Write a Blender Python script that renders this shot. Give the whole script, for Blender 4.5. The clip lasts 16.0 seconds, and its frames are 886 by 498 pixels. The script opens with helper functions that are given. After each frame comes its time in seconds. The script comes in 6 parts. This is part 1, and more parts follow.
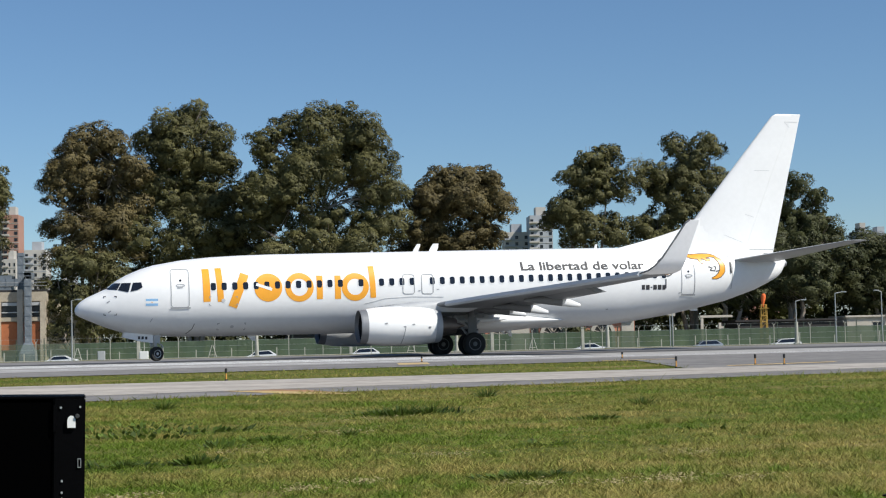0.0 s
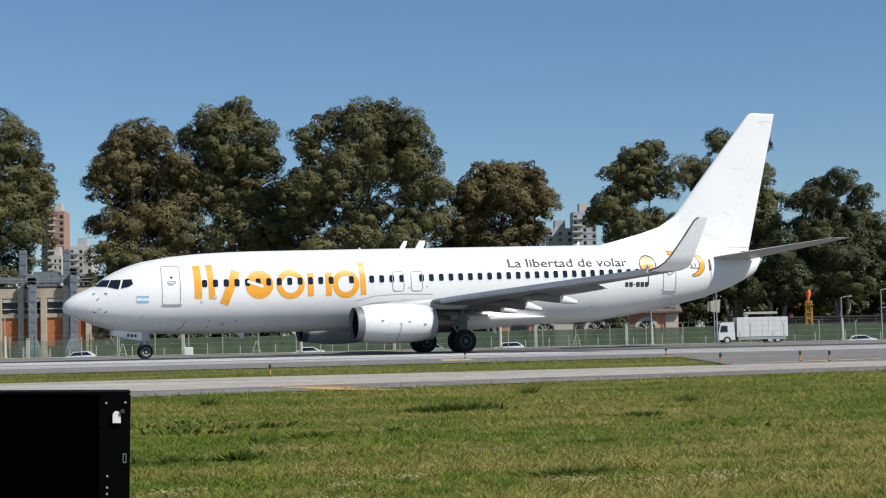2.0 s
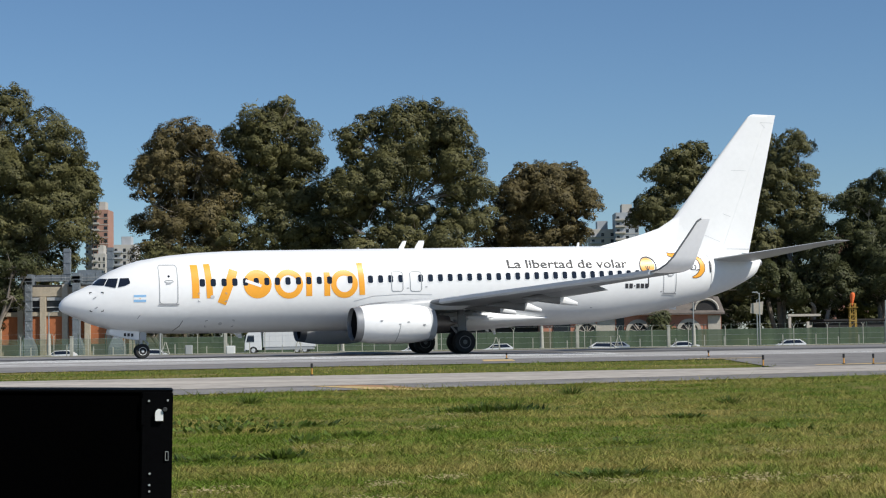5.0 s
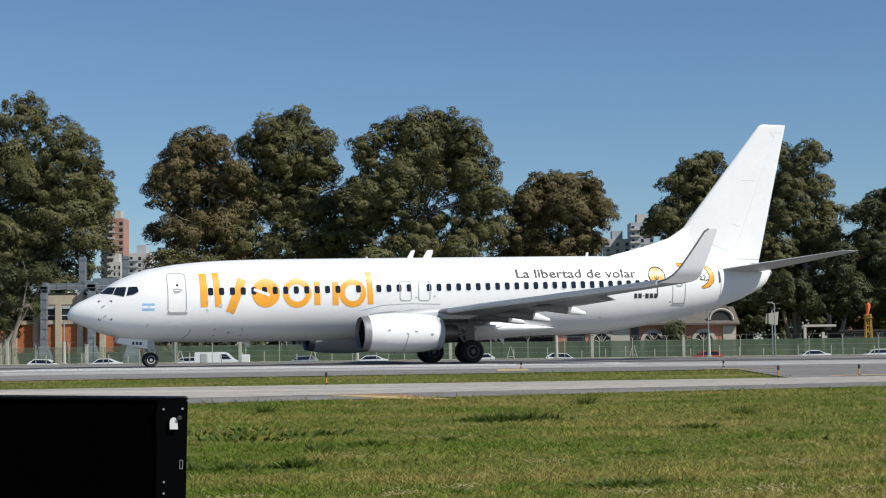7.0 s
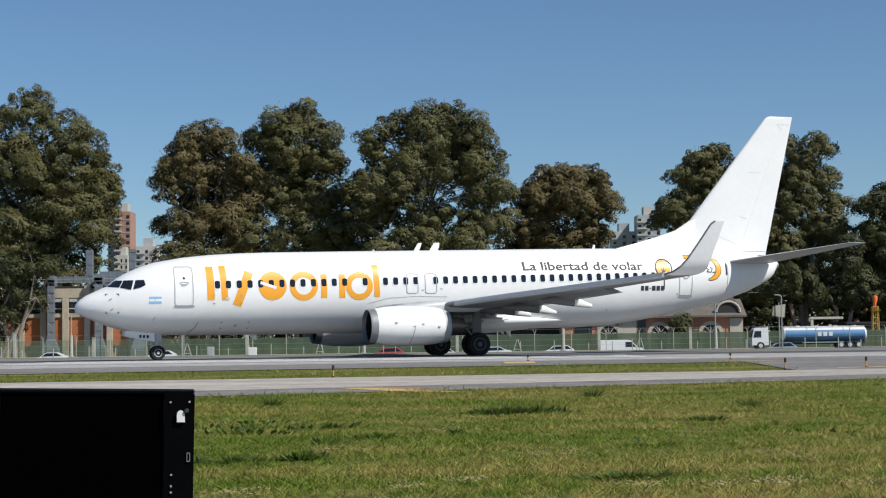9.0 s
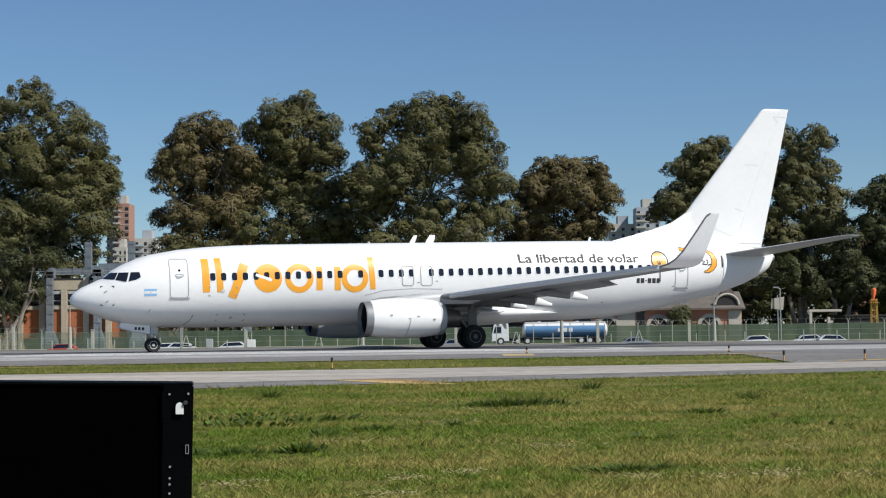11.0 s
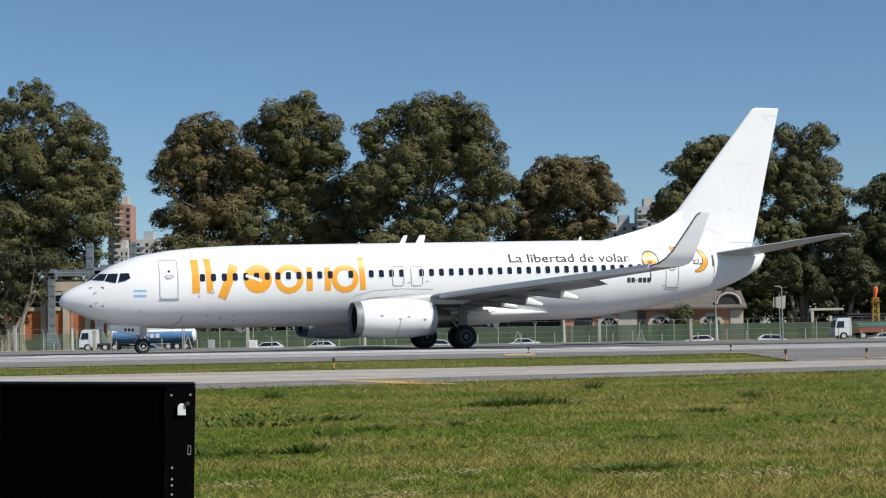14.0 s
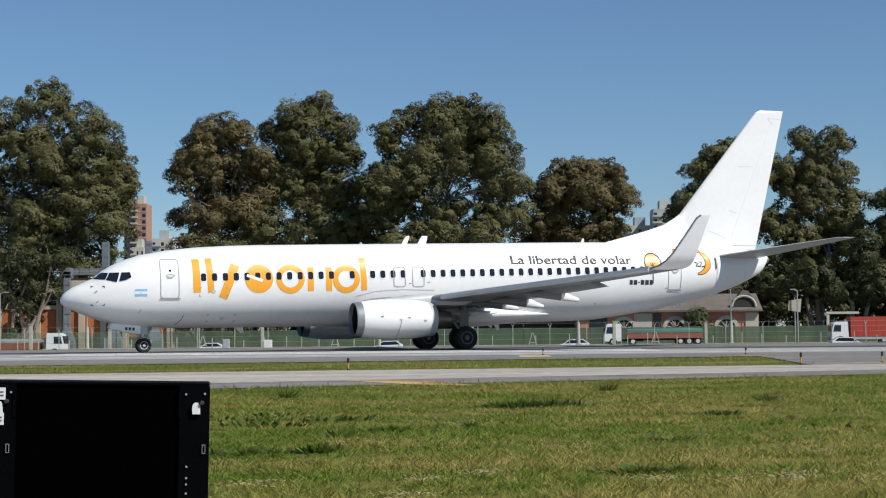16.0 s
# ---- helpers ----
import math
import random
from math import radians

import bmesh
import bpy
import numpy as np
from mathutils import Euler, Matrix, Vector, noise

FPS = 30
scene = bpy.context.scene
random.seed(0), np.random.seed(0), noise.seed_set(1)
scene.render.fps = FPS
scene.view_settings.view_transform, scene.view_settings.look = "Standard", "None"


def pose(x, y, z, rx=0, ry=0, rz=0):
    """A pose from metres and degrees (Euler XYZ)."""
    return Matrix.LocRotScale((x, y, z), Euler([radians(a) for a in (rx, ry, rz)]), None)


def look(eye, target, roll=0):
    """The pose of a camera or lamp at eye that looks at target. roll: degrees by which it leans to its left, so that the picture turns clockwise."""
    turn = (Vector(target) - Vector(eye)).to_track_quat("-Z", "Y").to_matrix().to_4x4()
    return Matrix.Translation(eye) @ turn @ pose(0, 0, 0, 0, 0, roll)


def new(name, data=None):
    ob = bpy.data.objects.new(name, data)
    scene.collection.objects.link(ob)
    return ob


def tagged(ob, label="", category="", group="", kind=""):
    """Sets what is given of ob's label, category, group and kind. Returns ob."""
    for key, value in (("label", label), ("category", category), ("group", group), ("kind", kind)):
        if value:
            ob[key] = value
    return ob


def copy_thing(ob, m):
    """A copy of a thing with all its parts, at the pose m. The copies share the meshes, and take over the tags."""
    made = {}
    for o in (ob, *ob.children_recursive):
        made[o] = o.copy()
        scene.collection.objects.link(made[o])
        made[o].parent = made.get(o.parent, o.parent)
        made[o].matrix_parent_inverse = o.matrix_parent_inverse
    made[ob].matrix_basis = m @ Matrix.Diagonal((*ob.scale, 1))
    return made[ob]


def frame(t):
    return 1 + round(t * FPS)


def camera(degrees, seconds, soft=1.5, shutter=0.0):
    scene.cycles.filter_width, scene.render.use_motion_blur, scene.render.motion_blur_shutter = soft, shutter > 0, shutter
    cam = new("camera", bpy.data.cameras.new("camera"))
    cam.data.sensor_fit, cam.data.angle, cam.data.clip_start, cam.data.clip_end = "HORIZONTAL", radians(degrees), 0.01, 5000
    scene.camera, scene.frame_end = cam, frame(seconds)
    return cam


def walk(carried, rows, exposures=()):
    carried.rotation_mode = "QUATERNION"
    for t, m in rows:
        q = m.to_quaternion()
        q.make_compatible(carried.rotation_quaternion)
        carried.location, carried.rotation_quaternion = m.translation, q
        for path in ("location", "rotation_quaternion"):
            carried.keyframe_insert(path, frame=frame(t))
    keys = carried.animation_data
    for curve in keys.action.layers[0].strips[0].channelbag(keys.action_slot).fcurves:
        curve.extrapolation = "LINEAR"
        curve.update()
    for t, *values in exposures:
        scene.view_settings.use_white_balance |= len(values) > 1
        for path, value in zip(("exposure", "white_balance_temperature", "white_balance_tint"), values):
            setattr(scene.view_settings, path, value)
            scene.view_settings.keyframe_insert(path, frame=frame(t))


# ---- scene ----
# camera: a hand-held camera at the edge of the airfield, panning slowly after the airliner
EYE = Vector((0, 0, 0.781))
cam = camera(29.0, 16.0, soft=1.15)
CAM_ROWS = [
    (0.0, 3.459, 3.038, -1.315),
    (0.5, 2.974, 3.034, -1.371),
    (1.0, 2.541, 3.022, -1.329),
    (1.5, 2.258, 2.955, -1.109),
    (2.0, 2.003, 2.945, -1.240),
    (2.5, 1.703, 2.869, -1.311),
    (3.0, 1.424, 2.843, -1.464),
    (3.5, 1.233, 2.795, -1.559),
    (4.0, 1.017, 2.835, -1.284),
    (6.5, 0.264, 3.219, -0.628),
    (7.0, 0.105, 3.296, -0.688),
    (7.5, 0.126, 3.353, -0.601),
    (8.0, 0.036, 3.345, -0.557),
    (8.5, -0.097, 3.111, -1.074),
    (9.0, -0.120, 3.056, -0.751),
    (11.5, -0.085, 2.771, -0.702),
    (12.0, -0.079, 2.774, -0.705),
    (12.5, -0.000, 2.777, -0.670),
    (13.0, 0.017, 2.777, -0.721),
    (13.5, -0.051, 2.791, -0.861),
    (14.0, -0.133, 2.799, -0.899),
    (14.5, -0.222, 2.811, -0.709),
    (15.0, -0.321, 2.837, -0.669),
    (15.5, -0.475, 2.862, -0.547),
    (16.0, -0.642, 2.837, -0.516),
]


def cam_pose(yaw, pitch, roll):
    a, b = radians(yaw), radians(pitch)
    way = Vector((math.sin(a) * math.cos(b), math.cos(a) * math.cos(b), math.sin(b)))
    return look(EYE, EYE + way * 10, roll)


walk(cam, [(t, cam_pose(a, b, c)) for t, a, b, c in CAM_ROWS],
     exposures=[(0.0, 0.38), (1.0, 0.34), (2.5, 0.27), (4.0, 0.25), (16.0, 0.24)])

# light: clear midday sky, sun high on the right and a little behind the camera
SUN_EL, SUN_AZ = radians(46), radians(121)      # azimuth clockwise from +y
sun_way = Vector((math.sin(SUN_AZ) * math.cos(SUN_EL), math.cos(SUN_AZ) * math.cos(SUN_EL), math.sin(SUN_EL)))
world = bpy.data.worlds.new("sky")
scene.world = world
world.use_nodes = True
wn = world.node_tree
sky = wn.nodes.new("ShaderNodeTexSky")
sky.sky_type = "NISHITA"
sky.sun_disc = False
sky.sun_elevation, sky.sun_rotation = SUN_EL, SUN_AZ
sky.air_density, sky.dust_density, sky.ozone_density = 1.0, 0.4, 8.0
sky.altitude = 800
wn.nodes["Background"].inputs["Strength"].default_value = 0.08
wn.links.new(sky.outputs[0], wn.nodes["Background"].inputs["Color"])
sun = new("sun", bpy.data.lights.new("sun", "SUN"))
sun.data.energy, sun.data.angle, sun.data.color = 4.3, radians(0.53), (1.0, 0.965, 0.935)
sun.matrix_world = look((0, 0, 60), Vector((0, 0, 60)) - sun_way)
scene.view_settings.use_white_balance = True
scene.view_settings.white_balance_temperature = 6740
scene.view_settings.white_balance_tint = 6


# ---- materials ----
def principled(name, colour, rough=0.5, metal=0.0, noise_scale=0.0, amount=0.15, fine=0.0, bump=0.0, coat=0.0, second=None, island=0.0, alpha=1.0, stretch=None):
    """A node material: a base colour varied at two scales, with relief."""
    m = bpy.data.materials.new(name)
    m.use_nodes = True
    nt = m.node_tree
    b = nt.nodes["Principled BSDF"]
    b.inputs["Roughness"].default_value = rough
    b.inputs["Metallic"].default_value = metal
    b.inputs["Coat Weight"].default_value = coat
    b.inputs["Coat Roughness"].default_value = 0.08
    b.inputs["Alpha"].default_value = alpha
    col = (*colour, 1)
    b.inputs["Base Color"].default_value = col
    if noise_scale:
        tc = nt.nodes.new("ShaderNodeTexCoord")
        n1 = nt.nodes.new("ShaderNodeTexNoise")
        n1.inputs["Scale"].default_value = noise_scale
        n1.inputs["Detail"].default_value = 6
        if stretch:
            mp = nt.nodes.new("ShaderNodeMapping")
            mp.inputs["Scale"].default_value = stretch
            nt.links.new(tc.outputs["Object"], mp.inputs["Vector"])
            nt.links.new(mp.outputs[0], n1.inputs["Vector"])
        else:
            nt.links.new(tc.outputs["Object"], n1.inputs["Vector"])
        n2 = nt.nodes.new("ShaderNodeTexNoise")
        n2.inputs["Scale"].default_value = fine or noise_scale * 9
        n2.inputs["Detail"].default_value = 4
        nt.links.new(tc.outputs["Object"], n2.inputs["Vector"])
        add = nt.nodes.new("ShaderNodeMath")
        add.operation = "MULTIPLY_ADD"
        add.inputs[1].default_value = 0.45
        nt.links.new(n2.outputs["Fac"], add.inputs[0])
        half = nt.nodes.new("ShaderNodeMath")
        half.operation = "MULTIPLY"
        half.inputs[1].default_value = 0.55
        nt.links.new(n1.outputs["Fac"], half.inputs[0])
        nt.links.new(half.outputs[0], add.inputs[2])
        ramp = nt.nodes.new("ShaderNodeValToRGB")
        ramp.color_ramp.elements[0].position = 0.33
        ramp.color_ramp.elements[1].position = 0.67
        lo = second or tuple(c * (1 - amount) for c in colour)
        hi = colour if second else tuple(min(1, c * (1 + amount)) for c in colour)
        ramp.color_ramp.elements[0].color = (*lo, 1)
        ramp.color_ramp.elements[1].color = (*hi, 1)
        nt.links.new(add.outputs[0], ramp.inputs["Fac"])
        out = ramp.outputs["Color"]
        if island:
            geo = nt.nodes.new("ShaderNodeNewGeometry")
            mr = nt.nodes.new("ShaderNodeMapRange")
            mr.inputs["To Min"].default_value, mr.inputs["To Max"].default_value = 1 - island, 1 + island
            nt.links.new(geo.outputs["Random Per Island"], mr.inputs["Value"])
            hsv = nt.nodes.new("ShaderNodeHueSaturation")
            nt.links.new(mr.outputs[0], hsv.inputs["Value"])
            nt.links.new(out, hsv.inputs["Color"])
            out = hsv.outputs["Color"]
        nt.links.new(out, b.inputs["Base Color"])
        if bump:
            bp = nt.nodes.new("ShaderNodeBump")
            bp.inputs["Strength"].default_value = bump
            bp.inputs["Distance"].default_value = 0.02
            nt.links.new(n2.outputs["Fac"], bp.inputs["Height"])
            nt.links.new(bp.outputs["Normal"], b.inputs["Normal"])
    return m


def leafy(name, dark, light, island=0.35):
    m = principled(name, light, 0.6, 0, 0.5 if "grass" in name else 0.12, 0.2, 3.0 if "grass" in name else 1.2, 0, 0, dark, island, stretch=(0.3, 1.0, 1.0) if "grass" in name else None)
    nt = m.node_tree
    b = nt.nodes["Principled BSDF"]
    if "grass" in name:
        for n in nt.nodes:
            if n.type == "VALTORGB":
                n.color_ramp.elements[0].position, n.color_ramp.elements[1].position = 0.43, 0.59
    b.inputs["Specular IOR Level"].default_value = 0.25
    tr = nt.nodes.new("ShaderNodeBsdfTranslucent")
    src = b.inputs["Base Color"].links[0].from_socket
    nt.links.new(src, tr.inputs["Color"])
    mix = nt.nodes.new("ShaderNodeMixShader")
    mix.inputs["Fac"].default_value = 0.3 if "grass" in name or "weed" in name else 0.07
    nt.links.new(b.outputs[0], mix.inputs[1])
    nt.links.new(tr.outputs[0], mix.inputs[2])
    nt.links.new(mix.outputs[0], nt.nodes["Material Output"].inputs["Surface"])
    return m


WHITE = principled("white_paint", (0.78, 0.78, 0.775), 0.30, 0, 0.35, 0.035, 4.0)
GREY_PAINT = principled("grey_paint", (0.42, 0.43, 0.44), 0.4, 0, 0.6, 0.06, 5)
WING_GREY = principled("wing_grey", (0.185, 0.195, 0.205), 0.42, 0, 0.6, 0.1, 6)
WINGLET = principled("winglet_grey", (0.78, 0.78, 0.79), 0.4, 0, 0.6, 0.05, 5)
SLAT = principled("slat_grey", (0.46, 0.48, 0.50), 0.35, 0.2, 0.6, 0.06, 5)
FAIRING = principled("fairing_grey", (0.15, 0.155, 0.16), 0.45, 0, 0.6, 0.1, 6)
LIP_METAL = principled("bare_metal", (0.27, 0.275, 0.285), 0.5, 0.5, 2, 0.08)
DARK_METAL = principled("dark_metal", (0.17, 0.14, 0.12), 0.45, 0.7, 3, 0.2)
FAN = principled("fan_black", (0.02, 0.02, 0.022), 0.45, 0.5, 3, 0.2)
RUBBER = principled("tyre_rubber", (0.02, 0.02, 0.02), 0.85, 0, 5, 0.3)
HUB = principled("hub_grey", (0.62, 0.63, 0.63), 0.45, 0.1, 6, 0.15)
HUB_DARK = principled("hub_dark_grey", (0.17, 0.175, 0.18), 0.55, 0.2, 6, 0.2)
GLASS = principled("dark_glass", (0.012, 0.016, 0.026), 0.12, 0, 2, 0.2)
ORANGE = principled("orange_film", (0.83, 0.36, 0.03), 0.38, 0, 0.8, 0.05)
BLACK_FILM = principled("black_film", (0.025, 0.025, 0.03), 0.6, 0, 2, 0.1)
SEAM = principled("seam_grey", (0.33, 0.34, 0.35), 0.5, 0, 3, 0.1)
PALE_SEAM = principled("pale_seam", (0.52, 0.53, 0.54), 0.5, 0, 3, 0.05)
SKYBLUE = principled("light_blue_film", (0.25, 0.47, 0.72), 0.4, 0, 2, 0.05)
STRUT = principled("strut_grey", (0.5, 0.51, 0.52), 0.4, 0.3, 4, 0.15)
# black paint taken near zero: the rack's shade is put into the colour
RACK = principled("black_powder_coat", (0.0003, 0.0003, 0.0004), 0.75, 0, 6, 0.2, 60, 0.05)
RACK_EDGE = principled("black_steel", (0.0016, 0.0016, 0.002), 0.6, 0.0, 8, 0.2, 60, 0.05)
RACK.node_tree.nodes["Principled BSDF"].inputs["Specular IOR Level"].default_value = 0.012
RACK_EDGE.node_tree.nodes["Principled BSDF"].inputs["Specular IOR Level"].default_value = 0.035
KNOB = principled("dark_grey_plastic", (0.035, 0.036, 0.038), 0.6, 0, 9, 0.1)
TAGWHITE = principled("white_tag", (0.75, 0.75, 0.74), 0.6, 0, 9, 0.05)
TARMAC = principled("runway_asphalt", (0.31, 0.297, 0.285), 0.85, 0, 1.0, 0.32, 1.3, 0.2, stretch=(0.02, 0.35, 1))
TARMAC_DARK = principled("stained_asphalt", (0.17, 0.163, 0.16), 0.85, 0, 1.0, 0.5, 1.3, 0.2, stretch=(0.012, 0.3, 1))
SHOULDER = principled("shoulder_asphalt", (0.168, 0.158, 0.15), 0.9, 0, 1.0, 0.4, 2.0, 0.2, stretch=(0.06, 0.7, 1))
CONCRETE_STRIP = principled("taxiway_concrete", (0.35, 0.315, 0.275), 0.85, 0, 1.0, 0.36, 2.5, 0.2, stretch=(0.06, 0.8, 1))
LINE_WHITE = principled("worn_white_line", (0.74, 0.74, 0.73), 0.8, 0, 0.5, 0.15, 4)
LINE_YELLOW = principled("worn_yellow_line", (0.50, 0.36, 0.16), 0.8, 0, 0.6, 0.25, 5)
LINE_ORANGE = principled("old_orange_paint", (0.30, 0.16, 0.07), 0.85, 0, 0.8, 0.35, 5)
RUBBER_MARK = principled("rubber_marks", (0.07, 0.068, 0.068), 0.9, 0, 0.06, 0.3, 0.6)
ROADTAR = principled("avenue_asphalt", (0.06, 0.06, 0.062), 0.9, 0, 0.2, 0.15)
CONCRETE = principled("pale_concrete", (0.46, 0.42, 0.36), 0.85, 0, 0.4, 0.14, 4, 0.2)
CONCRETE_OLD = principled("weathered_concrete", (0.42, 0.36, 0.275), 0.9, 0, 0.4, 0.2, 4, 0.2)
BRICK = principled("orange_brick", (0.40, 0.135, 0.055), 0.85, 0, 0.3, 0.15, 5, 0.2)
BRICK_PALE = principled("terracotta_plaster", (0.46, 0.20, 0.13), 0.85, 0, 0.3, 0.12, 5, 0.1)
DARKWIN = principled("dark_window", (0.02, 0.022, 0.026), 0.25, 0, 1, 0.3)
DUCT = principled("galvanised_duct", (0.19, 0.215, 0.24), 0.5, 0.25, 0.8, 0.15, 5, 0.1)
ROOF_DARK = principled("dark_roofing", (0.03, 0.027, 0.026), 0.8, 0, 0.4, 0.2)
ROOF_TILE = principled("roof_tiles", (0.135, 0.115, 0.10), 0.85, 0, 0.5, 0.25, 4, 0.3)
POST = principled("concrete_post", (0.42, 0.41, 0.36), 0.85, 0, 2, 0.2)
STEEL = principled("galvanised_steel", (0.45, 0.46, 0.46), 0.5, 0.6, 2, 0.15)
MARKER = principled("marker_orange", (0.62, 0.30, 0.06), 0.6, 0, 5, 0.15)
MARKER_TOP = principled("marker_black", (0.02, 0.02, 0.02), 0.6, 0, 5, 0.15)
BARK = principled("eucalyptus_bark", (0.25, 0.21, 0.17), 0.85, 0, 0.5, 0.3, 3, 0.3)
LEAF_A = leafy("olive_leaf", (0.057, 0.057, 0.021), (0.143, 0.133, 0.050), 0.2)
LEAF_B = leafy("brownish_leaf", (0.069, 0.056, 0.022), (0.153, 0.121, 0.049), 0.2)
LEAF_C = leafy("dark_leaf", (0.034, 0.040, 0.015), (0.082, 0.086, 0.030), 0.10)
GRASS_BLADE = leafy("grass_blade", (0.126, 0.190, 0.020), (0.345, 0.285, 0.085), 0.5)
WEED = leafy("weed_leaf", (0.040, 0.075, 0.010), (0.120, 0.165, 0.030), 0.6)
TOWER_BRICK = principled("tower_brick", (0.36, 0.20, 0.15), 0.85, 0, 0.05, 0.1)
TOWER_WHITE = principled("tower_white", (0.44, 0.415, 0.38), 0.8, 0, 0.05, 0.1)
TOWER_GREY = principled("tower_grey", (0.36, 0.38, 0.41), 0.7, 0, 0.05, 0.1)
YELLOW_STEEL = principled("yellow_steel", (0.42, 0.26, 0.05), 0.5, 0, 2, 0.1)
RED_ORANGE = principled("signal_orange", (0.80, 0.16, 0.04), 0.6, 0, 2, 0.1)


def grass_ground():
    """Mown turf with dry streaks and darker patches, at metre and hand scale."""
    m = bpy.data.materials.new("turf")
    m.use_nodes = True
    nt = m.node_tree
    b = nt.nodes["Principled BSDF"]
    b.inputs["Roughness"].default_value = 0.95
    b.inputs["Specular IOR Level"].default_value = 0.05
    tc = nt.nodes.new("ShaderNodeTexCoord")
    mp = nt.nodes.new("ShaderNodeMapping")
    mp.inputs["Scale"].default_value = (0.35, 1.0, 1.0)
    nt.links.new(tc.outputs["Object"], mp.inputs["Vector"])

    def noi(scale, detail, vec):
        n = nt.nodes.new("ShaderNodeTexNoise")
        n.inputs["Scale"].default_value, n.inputs["Detail"].default_value = scale, detail
        nt.links.new(vec, n.inputs["Vector"])
        return n.outputs["Fac"]

    def ramp(fac, stops):
        r = nt.nodes.new("ShaderNodeValToRGB")
        while len(r.color_ramp.elements) < len(stops):
            r.color_ramp.elements.new(0.5)
        for e, (p, c) in zip(r.color_ramp.elements, stops):
            e.position, e.color = p, (*c, 1)
        nt.links.new(fac, r.inputs["Fac"])
        return r.outputs["Color"]

    base = ramp(noi(0.55, 8, mp.outputs[0]), [(0.32, (0.068, 0.088, 0.018)), (0.5, (0.105, 0.116, 0.028)), (0.6, (0.155, 0.138, 0.046)), (0.75, (0.25, 0.195, 0.095))])
    fine = ramp(noi(14, 6, tc.outputs["Object"]), [(0.3, (0.45, 0.45, 0.45)), (0.7, (1.35, 1.35, 1.3))])
    mul = nt.nodes.new("ShaderNodeMix")
    mul.data_type, mul.blend_type = "RGBA", "MULTIPLY"
    mul.inputs[0].default_value = 1
    nt.links.new(base, mul.inputs[6])
    nt.links.new(fine, mul.inputs[7])
    nt.links.new(mul.outputs[2], b.inputs["Base Color"])
    return m


TURF = grass_ground()


def mesh_material(name, colour, cover):
    """Woven windbreak mesh: part of the light passes."""
    m = principled(name, colour, 0.8, 0, 0.5, 0.2, 6)
    nt = m.node_tree
    tr = nt.nodes.new("ShaderNodeBsdfTransparent")
    mix = nt.nodes.new("ShaderNodeMixShader")
    mix.inputs["Fac"].default_value = cover
    nt.links.new(tr.outputs[0], mix.inputs[1])
    nt.links.new(nt.nodes["Principled BSDF"].outputs[0], mix.inputs[2])
    nt.links.new(mix.outputs[0], nt.nodes["Material Output"].inputs["Surface"])
    return m


GREEN_MESH = mesh_material("green_mesh", (0.058, 0.092, 0.052), 0.88)
GREEN_MESH_THIN = mesh_material("thin_green_mesh", (0.11, 0.16, 0.10), 0.42)
POST_DARK = principled("green_post", (0.05, 0.07, 0.05), 0.6, 0, 2, 0.2)


# ---- mesh helpers ----
def obj(name, verts, faces, material, parent=None, label="", smooth=False):
    me = bpy.data.meshes.new(name)
    me.from_pydata([tuple(v) for v in verts], [], [tuple(f) for f in faces])
    me.materials.append(material)
    if smooth:
        me.polygons.foreach_set("use_smooth", [True] * len(me.polygons))
    me.update()
    ob = new(name, me)
    if parent:
        ob.parent = parent
    return tagged(ob, label)


def part(name, bm, material, parent=None, label="", smooth=False):
    me = bpy.data.meshes.new(name)
    bmesh.ops.recalc_face_normals(bm, faces=bm.faces)
    bm.to_mesh(me)
    bm.free()
    me.materials.append(material)
    if smooth:
        me.polygons.foreach_set("use_smooth", [True] * len(me.polygons))
        me.set_sharp_from_angle(angle=radians(40))
    ob = new(name, me)
    if parent:
        ob.parent = parent
    return tagged(ob, label)


def add_box(bm, lo, hi, bevel=0.0):
    r = bmesh.ops.create_cube(bm, size=1)
    c, s = (Vector(lo) + Vector(hi)) / 2, Vector(hi) - Vector(lo)
    for v in r["verts"]:
        v.co = Vector((v.co.x * s.x, v.co.y * s.y, v.co.z * s.z)) + c
    if bevel:
        es = list({e for v in r["verts"] for e in v.link_edges})
        bmesh.ops.bevel(bm, geom=es, offset=bevel, segments=2, affect="EDGES")
    return bm


def box(lo, hi, bevel=0.0):
    return add_box(bmesh.new(), lo, hi, bevel)


def add_tube(bm, a, b, r0, r1=None, n=12, caps=True):
    a, b = Vector(a), Vector(b)
    r1 = r0 if r1 is None else r1
    q = (b - a).to_track_quat("Z", "Y")
    rings = []
    for p, r in ((a, r0), (b, r1)):
        rings.append([bm.verts.new(p + q @ Vector((r * math.cos(2 * math.pi * i / n), r * math.sin(2 * math.pi * i / n), 0))) for i in range(n)])
    for i in range(n):
        j = (i + 1) % n
        bm.faces.new((rings[0][i], rings[0][j], rings[1][j], rings[1][i]))
    if caps:
        bm.faces.new(rings[0][::-1])
        bm.faces.new(rings[1])
    return bm


def tube(a, b, r0, r1=None, n=12):
    return add_tube(bmesh.new(), a, b, r0, r1, n)


def loft(rings, closed_ends=True):
    """Verts and faces through rings of equal length."""
    n = len(rings[0])
    verts = [v for r in rings for v in r]
    faces = []
    for k in range(len(rings) - 1):
        for i in range(n):
            j = (i + 1) % n
            faces.append((k * n + i, k * n + j, (k + 1) * n + j, (k + 1) * n + i))
    if closed_ends:
        faces.append(tuple(range(n))[::-1])
        faces.append(tuple((len(rings) - 1) * n + i for i in range(n)))
    return verts, faces


